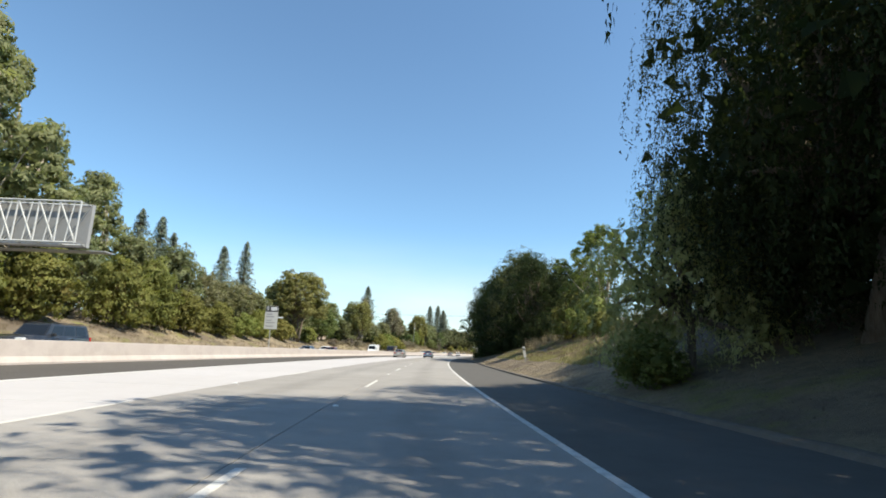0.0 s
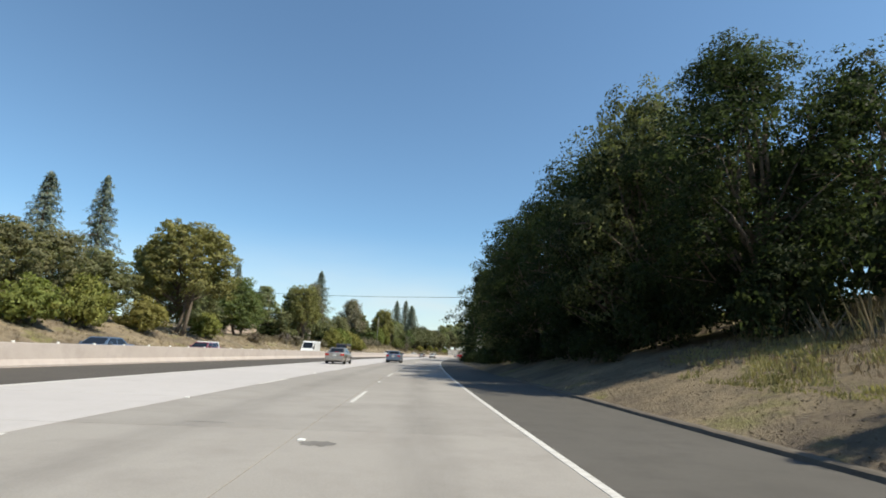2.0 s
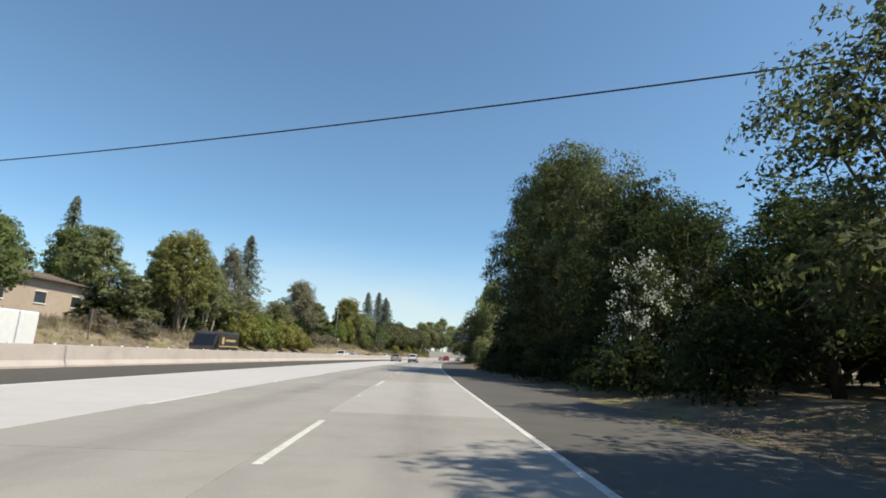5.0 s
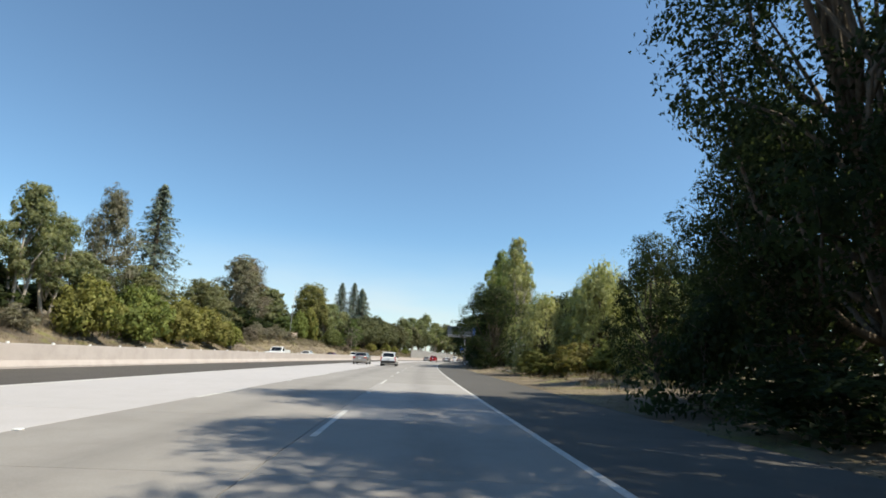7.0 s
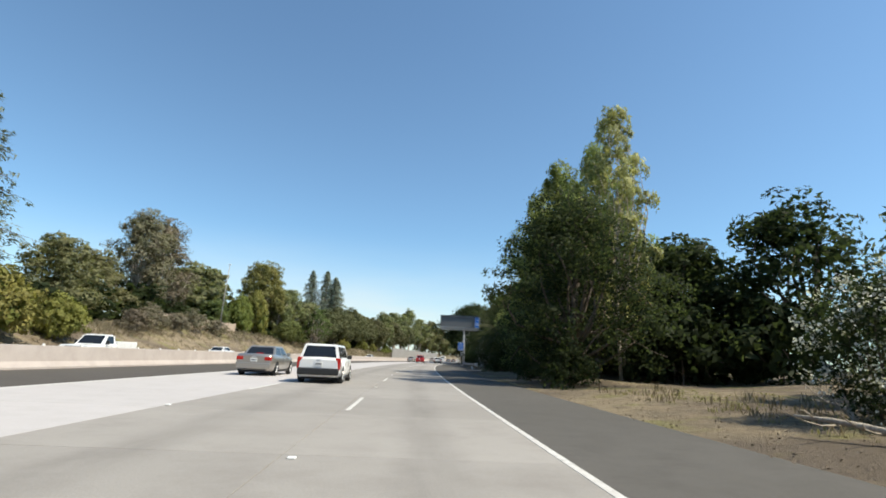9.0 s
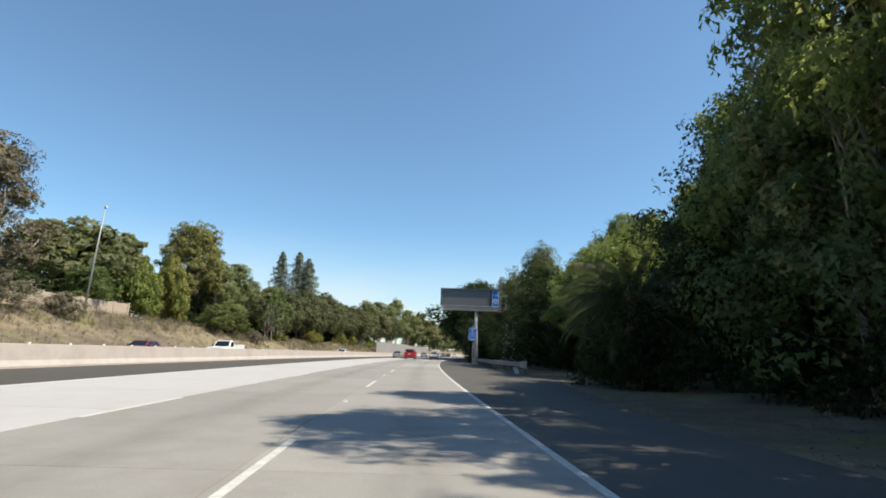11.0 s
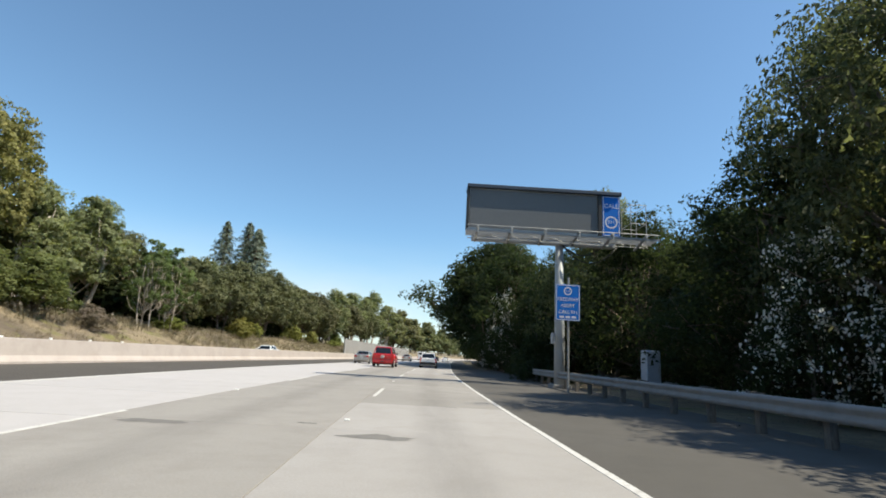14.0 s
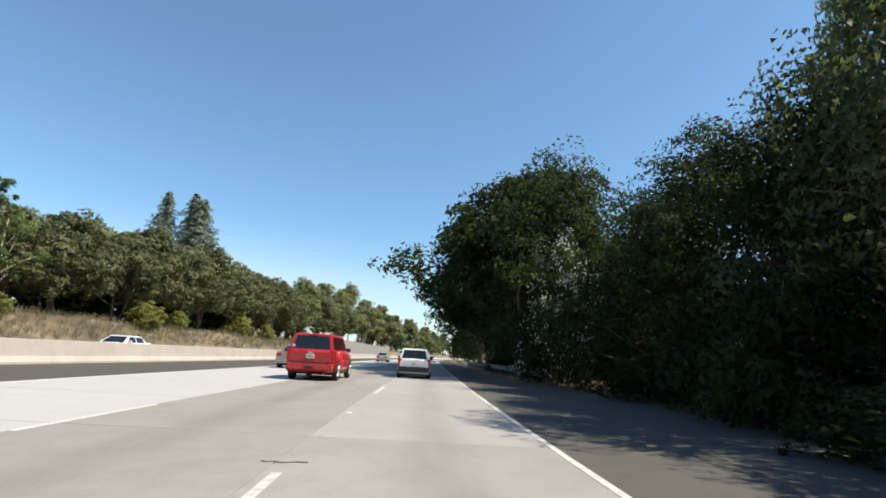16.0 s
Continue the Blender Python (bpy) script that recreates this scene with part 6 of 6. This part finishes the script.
def wheel(parent, x, y, r, width, side):
    key = (round(r, 2), round(width, 2))
    w = new("wheel")
    w.parent, w.matrix_basis = parent, pose(x, y, r, 0, 0, 0 if side > 0 else 180)
    if key in WHEELS:
        again("tyre", WHEELS[key][0], w, Matrix())
        again("rim", WHEELS[key][1], w, Matrix())
        return
    prof = [(-width / 2, r * 0.64), (-width / 2, r * 0.92), (-width * 0.40, r), (width * 0.40, r), (width / 2, r * 0.92), (width / 2, r * 0.64)]
    vs, fs, n = [], [], 28
    for k in range(n):
        a = 2 * math.pi * k / n
        vs += [(px, pr * math.cos(a), pr * math.sin(a)) for px, pr in prof]
    m = len(prof)
    for k in range(n):
        j = (k + 1) % n
        fs += [(k * m + i, k * m + i + 1, j * m + i + 1, j * m + i) for i in range(m - 1)]
    tyre = part("tyre", (vs, fs), RUBBER, w, smooth=True)
    bm = rod((width * 0.18, 0, 0), (width * 0.28, 0, 0), r * 0.64, seg=28)
    ring = bm
    for k in range(6):
        a = k * math.pi / 3
        d = Vector((0, math.cos(a), math.sin(a)))
        rod(Vector((width * 0.36, 0, 0)) + d * r * 0.10, Vector((width * 0.42, 0, 0)) + d * r * 0.60, r * 0.11, r * 0.08, 6, ring)
    rod((width * 0.28, 0, 0), (width * 0.46, 0, 0), r * 0.16, r * 0.12, 12, ring)
    rim = part("rim", ring, CHROME, w, "bright alloy rim")
    WHEELS[key] = (tyre, rim)


def car(name, label, m, paintwork, L=4.75, W=1.82, H=1.46, belt=0.98, clear=0.22, wheel_r=0.33, hood=1.0, hood_z=0.86, trunk=0.75, trunk_z=1.04,
        roof0=-1.0, roof1=0.35, tumble=0.20, rear_top=None, panes=2, tall_lamps=False, rails=False, dark_bumper=False, category="car"):
    """A road car, nose towards +y: body skin, roof on its glass house, panes, lamps, wheels and trim."""
    t = thing(name, label, category, m)
    hw, y0, y1 = W / 2, -L / 2, L / 2

    def half(w, zb, zt):
        return [(0, zb), (w * 0.82, zb), (w * 0.96, zb + 0.07), (w, zb + 0.24), (w * 1.0, zb + 0.55 * (zt - zb)), (w * 0.965, zt - 0.07), (w * 0.90, zt), (0, zt + 0.025)]
    gy0, gy1 = y0 + trunk, y1 - hood - 0.25
    sec = [(y0, half(hw * 0.86, clear + 0.16, trunk_z - 0.12)), (y0 + 0.10, half(hw * 0.95, clear + 0.06, trunk_z - 0.02)), (y0 + 0.42, half(hw * 0.99, clear, trunk_z)),
           (gy0 + 0.1, half(hw, clear, max(belt, trunk_z))), (-0.3, half(hw, clear, belt)), (gy1, half(hw, clear, belt)), (y1 - hood * 0.6, half(hw * 0.99, clear, hood_z + 0.05)),
           (y1 - 0.35, half(hw * 0.95, clear + 0.02, hood_z - 0.05)), (y1 - 0.08, half(hw * 0.84, clear + 0.08, hood_z - 0.2)), (y1, half(hw * 0.72, clear + 0.14, hood_z - 0.3))]
    bm = loft(sec)
    body = part("body", bm, paintwork, t, smooth=False)
    for p in body.data.polygons:
        p.use_smooth = len(p.vertices) == 4
    part("underbody", box(-hw * 0.8, y0 + 0.3, clear - 0.06, hw * 0.8, y1 - 0.3, clear + 0.05), UNDER, t)
    # glass house
    bw, rw = hw * 0.90, hw * 0.90 - tumble
    zb = belt - 0.03
    fr = [(-bw, gy0, zb), (bw, gy0, zb), (bw, gy1, zb), (-bw, gy1, zb)]
    tp = [(-rw, roof0, H), (rw, roof0, H), (rw, roof1, H), (-rw, roof1, H)]
    house = bmesh.new()
    bv = [house.verts.new(v) for v in fr + tp]
    for f in ((0, 1, 5, 4), (1, 2, 6, 5), (2, 3, 7, 6), (3, 0, 4, 7), (4, 5, 6, 7)):
        house.faces.new([bv[i] for i in f])
    top_edges = [e for e in house.edges if all(v.co.z > H - 0.01 for v in e.verts)]
    bmesh.ops.bevel(house, geom=top_edges, offset=0.07, segments=3, affect="EDGES", profile=0.5)
    part("cabin", house, paintwork, t)
    window("rear_window", t, (fr[0], fr[1], tp[1], tp[0]), 0.07, 0.10, 0.93, 0.86, (0, -1, 0.2))
    window("windscreen", t, (fr[2], fr[3], tp[3], tp[2]), 0.06, 0.06, 0.94, 0.86, (0, 1, 0.2))
    for sgn, q in ((1, (fr[1], fr[2], tp[2], tp[1])), (-1, (fr[0], fr[3], tp[3], tp[0]))):
        cuts = np.linspace(0.05, 0.93, panes + 1)
        for k in range(panes):
            window("side_window", t, q, cuts[k] + 0.02, 0.12, cuts[k + 1] - 0.02, 0.84, (sgn, 0, 0))
        for k in range(2):
            yy = gy0 + (gy1 - gy0) * (0.42 + 0.36 * k)
            part("door_handle", box(sgn * hw * 0.985 - 0.02, yy - 0.1, belt - 0.15, sgn * hw * 0.985 + 0.02, yy + 0.1, belt - 0.11, 0.008), paintwork, t)
            part("door_gap", box(sgn * hw - 0.004, yy + 0.16, clear + 0.2, sgn * hw + 0.003, yy + 0.172, belt - 0.1), BLACK, t)
        part("sill", box(sgn * hw * 0.93 - 0.03, y0 + L * 0.24, clear - 0.03, sgn * hw * 0.93 + 0.04, y1 - L * 0.26, clear + 0.08, 0.01), BLACK, t)
        part("mirror", box(sgn * (hw + 0.02) - 0.1, gy1 - 0.5, belt - 0.02, sgn * (hw + 0.02) + 0.1, gy1 - 0.36, belt + 0.15, 0.03), BLACK if tall_lamps else paintwork, t)
        if tall_lamps:
            part("tail_lamp", box(sgn * hw * 0.86 - 0.10, y0 + 0.01, trunk_z - 0.50, sgn * hw * 0.86 + 0.10, y0 + 0.12, trunk_z - 0.02, 0.02), TAIL, t, "red tail lamp")
        else:
            part("tail_lamp", box(sgn * hw * 0.74 - 0.17, y0 - 0.01, trunk_z - 0.30, sgn * hw * 0.74 + 0.17, y0 + 0.16, trunk_z - 0.12, 0.03), TAIL, t, "red tail lamp")
        part("headlamp", box(sgn * hw * 0.66 - 0.2, y1 - 0.28, hood_z - 0.24, sgn * hw * 0.66 + 0.2, y1 - 0.04, hood_z - 0.10, 0.03), LAMP, t, "clear headlamp")
        for yy in (y0 + L * 0.2, y1 - L * 0.19):
            arch = rod((sgn * hw * 0.90, yy, wheel_r), (sgn * (hw + 0.006), yy, wheel_r), wheel_r * 1.17, seg=26)
            for v in list(arch.verts):
                v.co.z = max(v.co.z, clear)
            part("wheel_arch", arch, UNDER, t)
            wheel(t, sgn * (hw - 0.095), yy, wheel_r, 0.225, sgn)
        if rails:
            part("roof_rail", rod((sgn * (rw - 0.06), roof0 + 0.2, H + 0.05), (sgn * (rw - 0.06), roof1 - 0.2, H + 0.05), 0.022), BLACK, t)
    bump_mat = BLACK if dark_bumper else paintwork
    part("rear_bumper", box(-hw * 0.92, y0 - 0.10, clear + 0.12, hw * 0.92, y0 + 0.2, clear + 0.40, 0.05), bump_mat, t)
    part("front_bumper", box(-hw * 0.78, y1 - 0.25, clear + 0.06, hw * 0.78, y1 + 0.07, clear + 0.32, 0.05), bump_mat, t)
    part("grille", box(-hw * 0.42, y1 - 0.1, hood_z - 0.36, hw * 0.42, y1 + 0.02, hood_z - 0.2, 0.02), BLACK, t)
    pl = part("number_plate", box(-0.16, y0 - 0.02, trunk_z - 0.36, 0.16, y0 + 0.03, trunk_z - 0.19, 0.005), WHITE, t, "white number plate")
    part("bar", box(-0.12, y0 - 0.026, trunk_z - 0.30, 0.12, y0 - 0.019, trunk_z - 0.25), SIGN_GREY, pl)
    part("badge", box(-0.09, y0 - 0.015, trunk_z - 0.16, 0.09, y0 + 0.03, trunk_z - 0.10, 0.01), CHROME, t)
    part("brake_light", box(-0.17, roof0 - 0.06 if rails else gy0 + 0.12, H - 0.07 if rails else belt + 0.08, 0.17, roof0 + 0.02 if rails else gy0 + 0.2, H - 0.03 if rails else belt + 0.12, 0.006), TAIL, t)
    if rails:
        part("bumper_step", box(-hw * 0.8, y0 - 0.09, clear + 0.40, hw * 0.8, y0 + 0.05, clear + 0.44, 0.01), BLACK, t)
        part("tow_socket", box(-0.2, y0 - 0.115, clear + 0.16, 0.16, y0 - 0.09, clear + 0.28, 0.01), BLACK, t)
        part("tail_pipe", rod((0.55, y0 + 0.1, clear - 0.02), (0.6, y0 - 0.05, clear - 0.02), 0.035), STEEL, t)
        part("window_sticker", box(-hw * 0.78, gy0 - 0.005, belt + 0.10, -hw * 0.78 + 0.1, gy0 + 0.03, belt + 0.2), WHITE, t)
    return t


RED = car_paint("bright red car paint", (0.46, 0.008, 0.012), 0.0, 0.25)
SILVER = car_paint("champagne silver car paint", (0.40, 0.37, 0.33), 0.7, 0.32)
GREY = car_paint("grey car paint", (0.22, 0.22, 0.22), 0.6, 0.3)
WHITE_CAR = car_paint("white car paint", (0.78, 0.78, 0.77), 0.0, 0.3)
DARK_CAR = car_paint("black blue car paint", (0.02, 0.022, 0.028), 0.2, 0.3)
MAROON = car_paint("dark red car paint", (0.16, 0.015, 0.02), 0.1, 0.3)
BLUE_CAR = car_paint("steel blue car paint", (0.12, 0.17, 0.24), 0.5, 0.3)
BROWN_VAN = car_paint("dark brown van paint", (0.035, 0.022, 0.014), 0.0, 0.4)
GOLD = car_paint("faded gold vehicle lettering", (0.55, 0.42, 0.20), 0.0, 0.45)

SUV = dict(L=5.15, W=2.0, H=1.88, belt=1.22, clear=0.30, wheel_r=0.40, hood=1.25, hood_z=1.18, trunk=0.10, trunk_z=1.24, roof0=-2.30, roof1=0.55, tumble=0.17, panes=3, tall_lamps=True, rails=True, category="suv")
CROSS = dict(L=4.15, W=1.82, H=1.60, belt=1.02, clear=0.22, wheel_r=0.33, hood=0.85, hood_z=0.96, trunk=0.10, trunk_z=1.06, roof0=-1.75, roof1=0.55, tumble=0.16, panes=3, tall_lamps=True, dark_bumper=True)

car("red_suv", "bright red sport utility vehicle driving in the middle lane", along(329.0, -3.0), RED, **SUV)
car("white_crossover", "white compact crossover with dark rear bumper", along(336.0, 1.0), WHITE_CAR, **CROSS)
car("silver_sedan", "champagne silver sedan in the pale concrete lane", along(340.5, -6.9), SILVER)
car("beige_sedan", "beige sedan in the pale lane ahead", along(392.0, -6.0), SILVER)
car("grey_sedan", "grey sedan far ahead in the middle lane", along(420.0, -1.8), GREY)
car("white_sedan", "white sedan far ahead in traffic", along(432.0, 1.8), WHITE_CAR)
car("dark_sedan", "dark sedan far ahead in traffic", along(452.0, -1.8), DARK_CAR)
car("silver_sedan", "champagne silver sedan driving near the median shoulder", along(95.0, -6.2), SILVER)
car("grey_sedan", "silver grey sedan in the pale concrete lane", along(221.0, -6.2), SILVER)
car("white_hatchback", "white hatchback in the middle lane", along(216.5, -2.3), WHITE_CAR, **CROSS)
car("blue_sedan", "steel blue sedan in the middle lane", along(112.0, -2.3), BLUE_CAR)
# opposite carriageway, facing the other way
car("black_suv", "black sport utility vehicle on the opposite carriageway", along(27.5, -19.2, 0, 180), DARK_CAR, **SUV)
car("red_sedan", "dark red sedan on the opposite carriageway", along(95, -19.0, 0, 180), MAROON)
car("blue_sedan", "steel blue sedan on the opposite carriageway", along(80, -19.0, 0, 180), BLUE_CAR)
car("white_hatchback", "white hatchback on the opposite carriageway", along(104, -22.8, 0, 180), WHITE_CAR, **CROSS)
car("white_sedan", "white sedan on the opposite carriageway", along(341, -19.0, 0, 180), WHITE_CAR)


def van(name, label, m, paintwork, L, W, H, cab, category):
    """A tall van or box truck: cargo body, cab with sloped screen, wheels."""
    t = thing(name, label, category, m)
    hw, y0, y1 = W / 2, -L / 2, L / 2
    part("cargo_body", box(-hw, y0, 0.45, hw, y1 - cab, H, 0.09), paintwork, t)
    bm = bmesh.new()
    pr = [(y1 - cab, 0.40), (y1, 0.40), (y1, 1.05), (y1 - 0.45, 1.25), (y1 - cab * 0.75, H - 0.12), (y1 - cab, H - 0.04)]
    a = [bm.verts.new((-hw * 0.97, y, z)) for y, z in pr]
    b = [bm.verts.new((hw * 0.97, y, z)) for y, z in pr]
    bm.faces.new(a)
    bm.faces.new(b)
    for k in range(len(pr)):
        j = (k + 1) % len(pr)
        bm.faces.new((a[k], a[j], b[j], b[k]))
    bmesh.ops.bevel(bm, geom=list(bm.edges), offset=0.05, segments=2, affect="EDGES")
    part("cab", bm, paintwork, t)
    s0, s1 = Vector((0, y1 - 0.45, 1.25)), Vector((0, y1 - cab * 0.75, H - 0.12))
    w = hw * 0.84
    q = [(-w, *(s0 + (s1 - s0) * 0.1)[1:]), (w, *(s0 + (s1 - s0) * 0.1)[1:]), (w, *(s0 + (s1 - s0) * 0.88)[1:]), (-w, *(s0 + (s1 - s0) * 0.88)[1:])]
    part("windscreen", pane(*q, (0, 1, 0.6), 0.012), GLASS, t, "dark windscreen")
    for sgn in (-1, 1):
        x = sgn * hw * 0.97
        part("side_window", pane((x, y1 - cab + 0.1, 1.25), (x, y1 - 0.75, 1.25), (x, y1 - cab * 0.8, H - 0.3), (x, y1 - cab + 0.1, H - 0.3), (sgn, 0, 0), 0.012), GLASS, t)
        part("mirror", box(x + sgn * 0.14 - 0.1, y1 - 0.7, 1.25, x + sgn * 0.14 + 0.1, y1 - 0.6, 1.65, 0.02), BLACK, t)
        part("headlamp", box(sgn * hw * 0.7 - 0.16, y1 - 0.08, 0.75, sgn * hw * 0.7 + 0.16, y1 + 0.02, 1.0, 0.03), LAMP, t)
        part("tail_lamp", box(sgn * hw * 0.9 - 0.08, y0 - 0.02, 0.8, sgn * hw * 0.9 + 0.08, y0 + 0.04, 1.2, 0.02), TAIL, t)
        for yy in (y0 + L * 0.2, y1 - L * 0.17):
            wheel(t, sgn * (hw - 0.11), yy, 0.36, 0.22, sgn)
    part("grille", box(-hw * 0.5, y1 - 0.03, 0.62, hw * 0.5, y1 + 0.03, 0.95, 0.02), BLACK, t)
    part("bumper", box(-hw * 0.95, y1 - 0.1, 0.36, hw * 0.95, y1 + 0.09, 0.6, 0.04), BLACK, t)
    part("rear_door_gap", box(-0.012, y0 - 0.006, 0.6, 0.012, y0 + 0.01, H - 0.2), BLACK, t)
    part("rear_window", box(-hw * 0.7, y0 - 0.008, H - 0.9, hw * 0.7, y0 + 0.01, H - 0.35), GLASS, t)
    return t


def pickup(name, label, m, paintwork):
    t = thing(name, label, "pickup truck", m)
    part("chassis", box(-0.75, -2.7, 0.42, 0.75, 2.5, 0.62), UNDER, t)
    part("utility_bed", box(-0.98, -2.75, 0.60, 0.98, -0.35, 1.38, 0.03), paintwork, t)
    for sgn in (-1, 1):
        for k in range(3):
            part("bed_door", box(sgn * 0.985 - 0.012, -2.65 + k * 0.78, 0.85, sgn * 0.985 + 0.012, -1.95 + k * 0.78, 1.32, 0.006), paintwork, t)
    part("hood", loft([(y, [(0, 0.5), (0.85, 0.5), (0.93, 0.6), (0.93, zt - 0.08), (0.86, zt), (0, zt + 0.02)]) for y, zt in ((-0.33, 1.18), (0.9, 1.16), (1.1, 1.12), (2.4, 1.05), (2.6, 0.98))]), paintwork, t)
    fr = [(-0.86, -0.33, 1.1), (0.86, -0.33, 1.1), (0.86, 1.2, 1.1), (-0.86, 1.2, 1.1)]
    tp = [(-0.72, -0.25, 1.78), (0.72, -0.25, 1.78), (0.72, 0.55, 1.78), (-0.72, 0.55, 1.78)]
    h = bmesh.new()
    bv = [h.verts.new(v) for v in fr + tp]
    for f in ((0, 1, 5, 4), (1, 2, 6, 5), (2, 3, 7, 6), (3, 0, 4, 7), (4, 5, 6, 7)):
        h.faces.new([bv[i] for i in f])
    bmesh.ops.bevel(h, geom=[e for e in h.edges if all(v.co.z > 1.7 for v in e.verts)], offset=0.06, segments=2, affect="EDGES")
    part("cabin", h, paintwork, t)
    window("rear_window", t, (fr[0], fr[1], tp[1], tp[0]), 0.1, 0.2, 0.9, 0.85, (0, -1, 0))
    window("windscreen", t, (fr[2], fr[3], tp[3], tp[2]), 0.06, 0.1, 0.94, 0.88, (0, 1, 0))
    for sgn, q in ((1, (fr[1], fr[2], tp[2], tp[1])), (-1, (fr[0], fr[3], tp[3], tp[0]))):
        window("side_window", t, q, 0.14, 0.15, 0.8, 0.85, (sgn, 0, 0))
        part("mirror", box(sgn * 1.0 - 0.1, 0.75, 1.15, sgn * 1.0 + 0.1, 0.87, 1.38, 0.02), BLACK, t)
        part("headlamp", box(sgn * 0.7 - 0.16, 2.5, 0.78, sgn * 0.7 + 0.16, 2.62, 0.95, 0.02), LAMP, t)
        part("tail_lamp", box(sgn * 0.86 - 0.07, -2.78, 0.8, sgn * 0.86 + 0.07, -2.72, 1.1, 0.01), TAIL, t)
        for yy in (-1.7, 1.75):
            part("wheel_arch", rod((sgn * 0.85, yy, 0.42), (sgn * 0.94, yy, 0.42), 0.46, seg=24), UNDER, t)
            wheel(t, sgn * 0.86, yy, 0.38, 0.22, sgn)
    part("bumper", box(-0.9, 2.5, 0.5, 0.9, 2.72, 0.72, 0.04), CHROME, t)
    part("grille", box(-0.5, 2.55, 0.76, 0.5, 2.63, 0.97, 0.02), BLACK, t)
    return t


van("passenger_van", "white high roof van on the opposite carriageway", along(136, -19.2, 0, 180), WHITE_CAR, 5.6, 2.0, 2.6, 1.7, "van")
delivery = van("delivery_truck", "dark brown delivery truck on the opposite carriageway", along(164.6, -19.6, 0, 180), BROWN_VAN, 6.6, 2.3, 2.75, 1.4, "delivery truck")
for sgn in (-1, 1):
    x = sgn * 1.15
    part("side_stripe", box(x - 0.008, -3.2, 1.30, x + 0.008, 1.75, 1.40), GOLD, delivery, "gold stripe")
    part("side_badge", box(x - 0.010, 0.6, 1.55, x + 0.010, 1.15, 2.25, 0.004), GOLD, delivery, "gold badge plate")
    part("side_bar", box(x - 0.009, -2.4, 1.85, x + 0.009, 0.2, 2.05), GOLD, delivery, "pale lettering bar")
    part("cargo_skirt", box(x - 0.02, -2.9, 0.40, x + 0.02, 1.7, 0.56, 0.01), BLACK, delivery)
van("passenger_van", "white high roof van far ahead in traffic", along(440, -5.9), WHITE_CAR, 5.6, 2.0, 2.6, 1.7, "van")
pickup("pickup_truck", "white utility pickup truck on the opposite carriageway", along(228, -19.2, 0, 180), WHITE_CAR)
pickup("pickup_truck", "white utility pickup truck on the opposite carriageway", along(286, -19.2, 0, 180), WHITE_CAR)
car("white_sedan", "white sedan on the opposite carriageway", along(257, -22.8, 0, 180), WHITE_CAR)
car("red_sedan", "dark red sedan on the opposite carriageway", along(277, -22.8, 0, 180), MAROON)
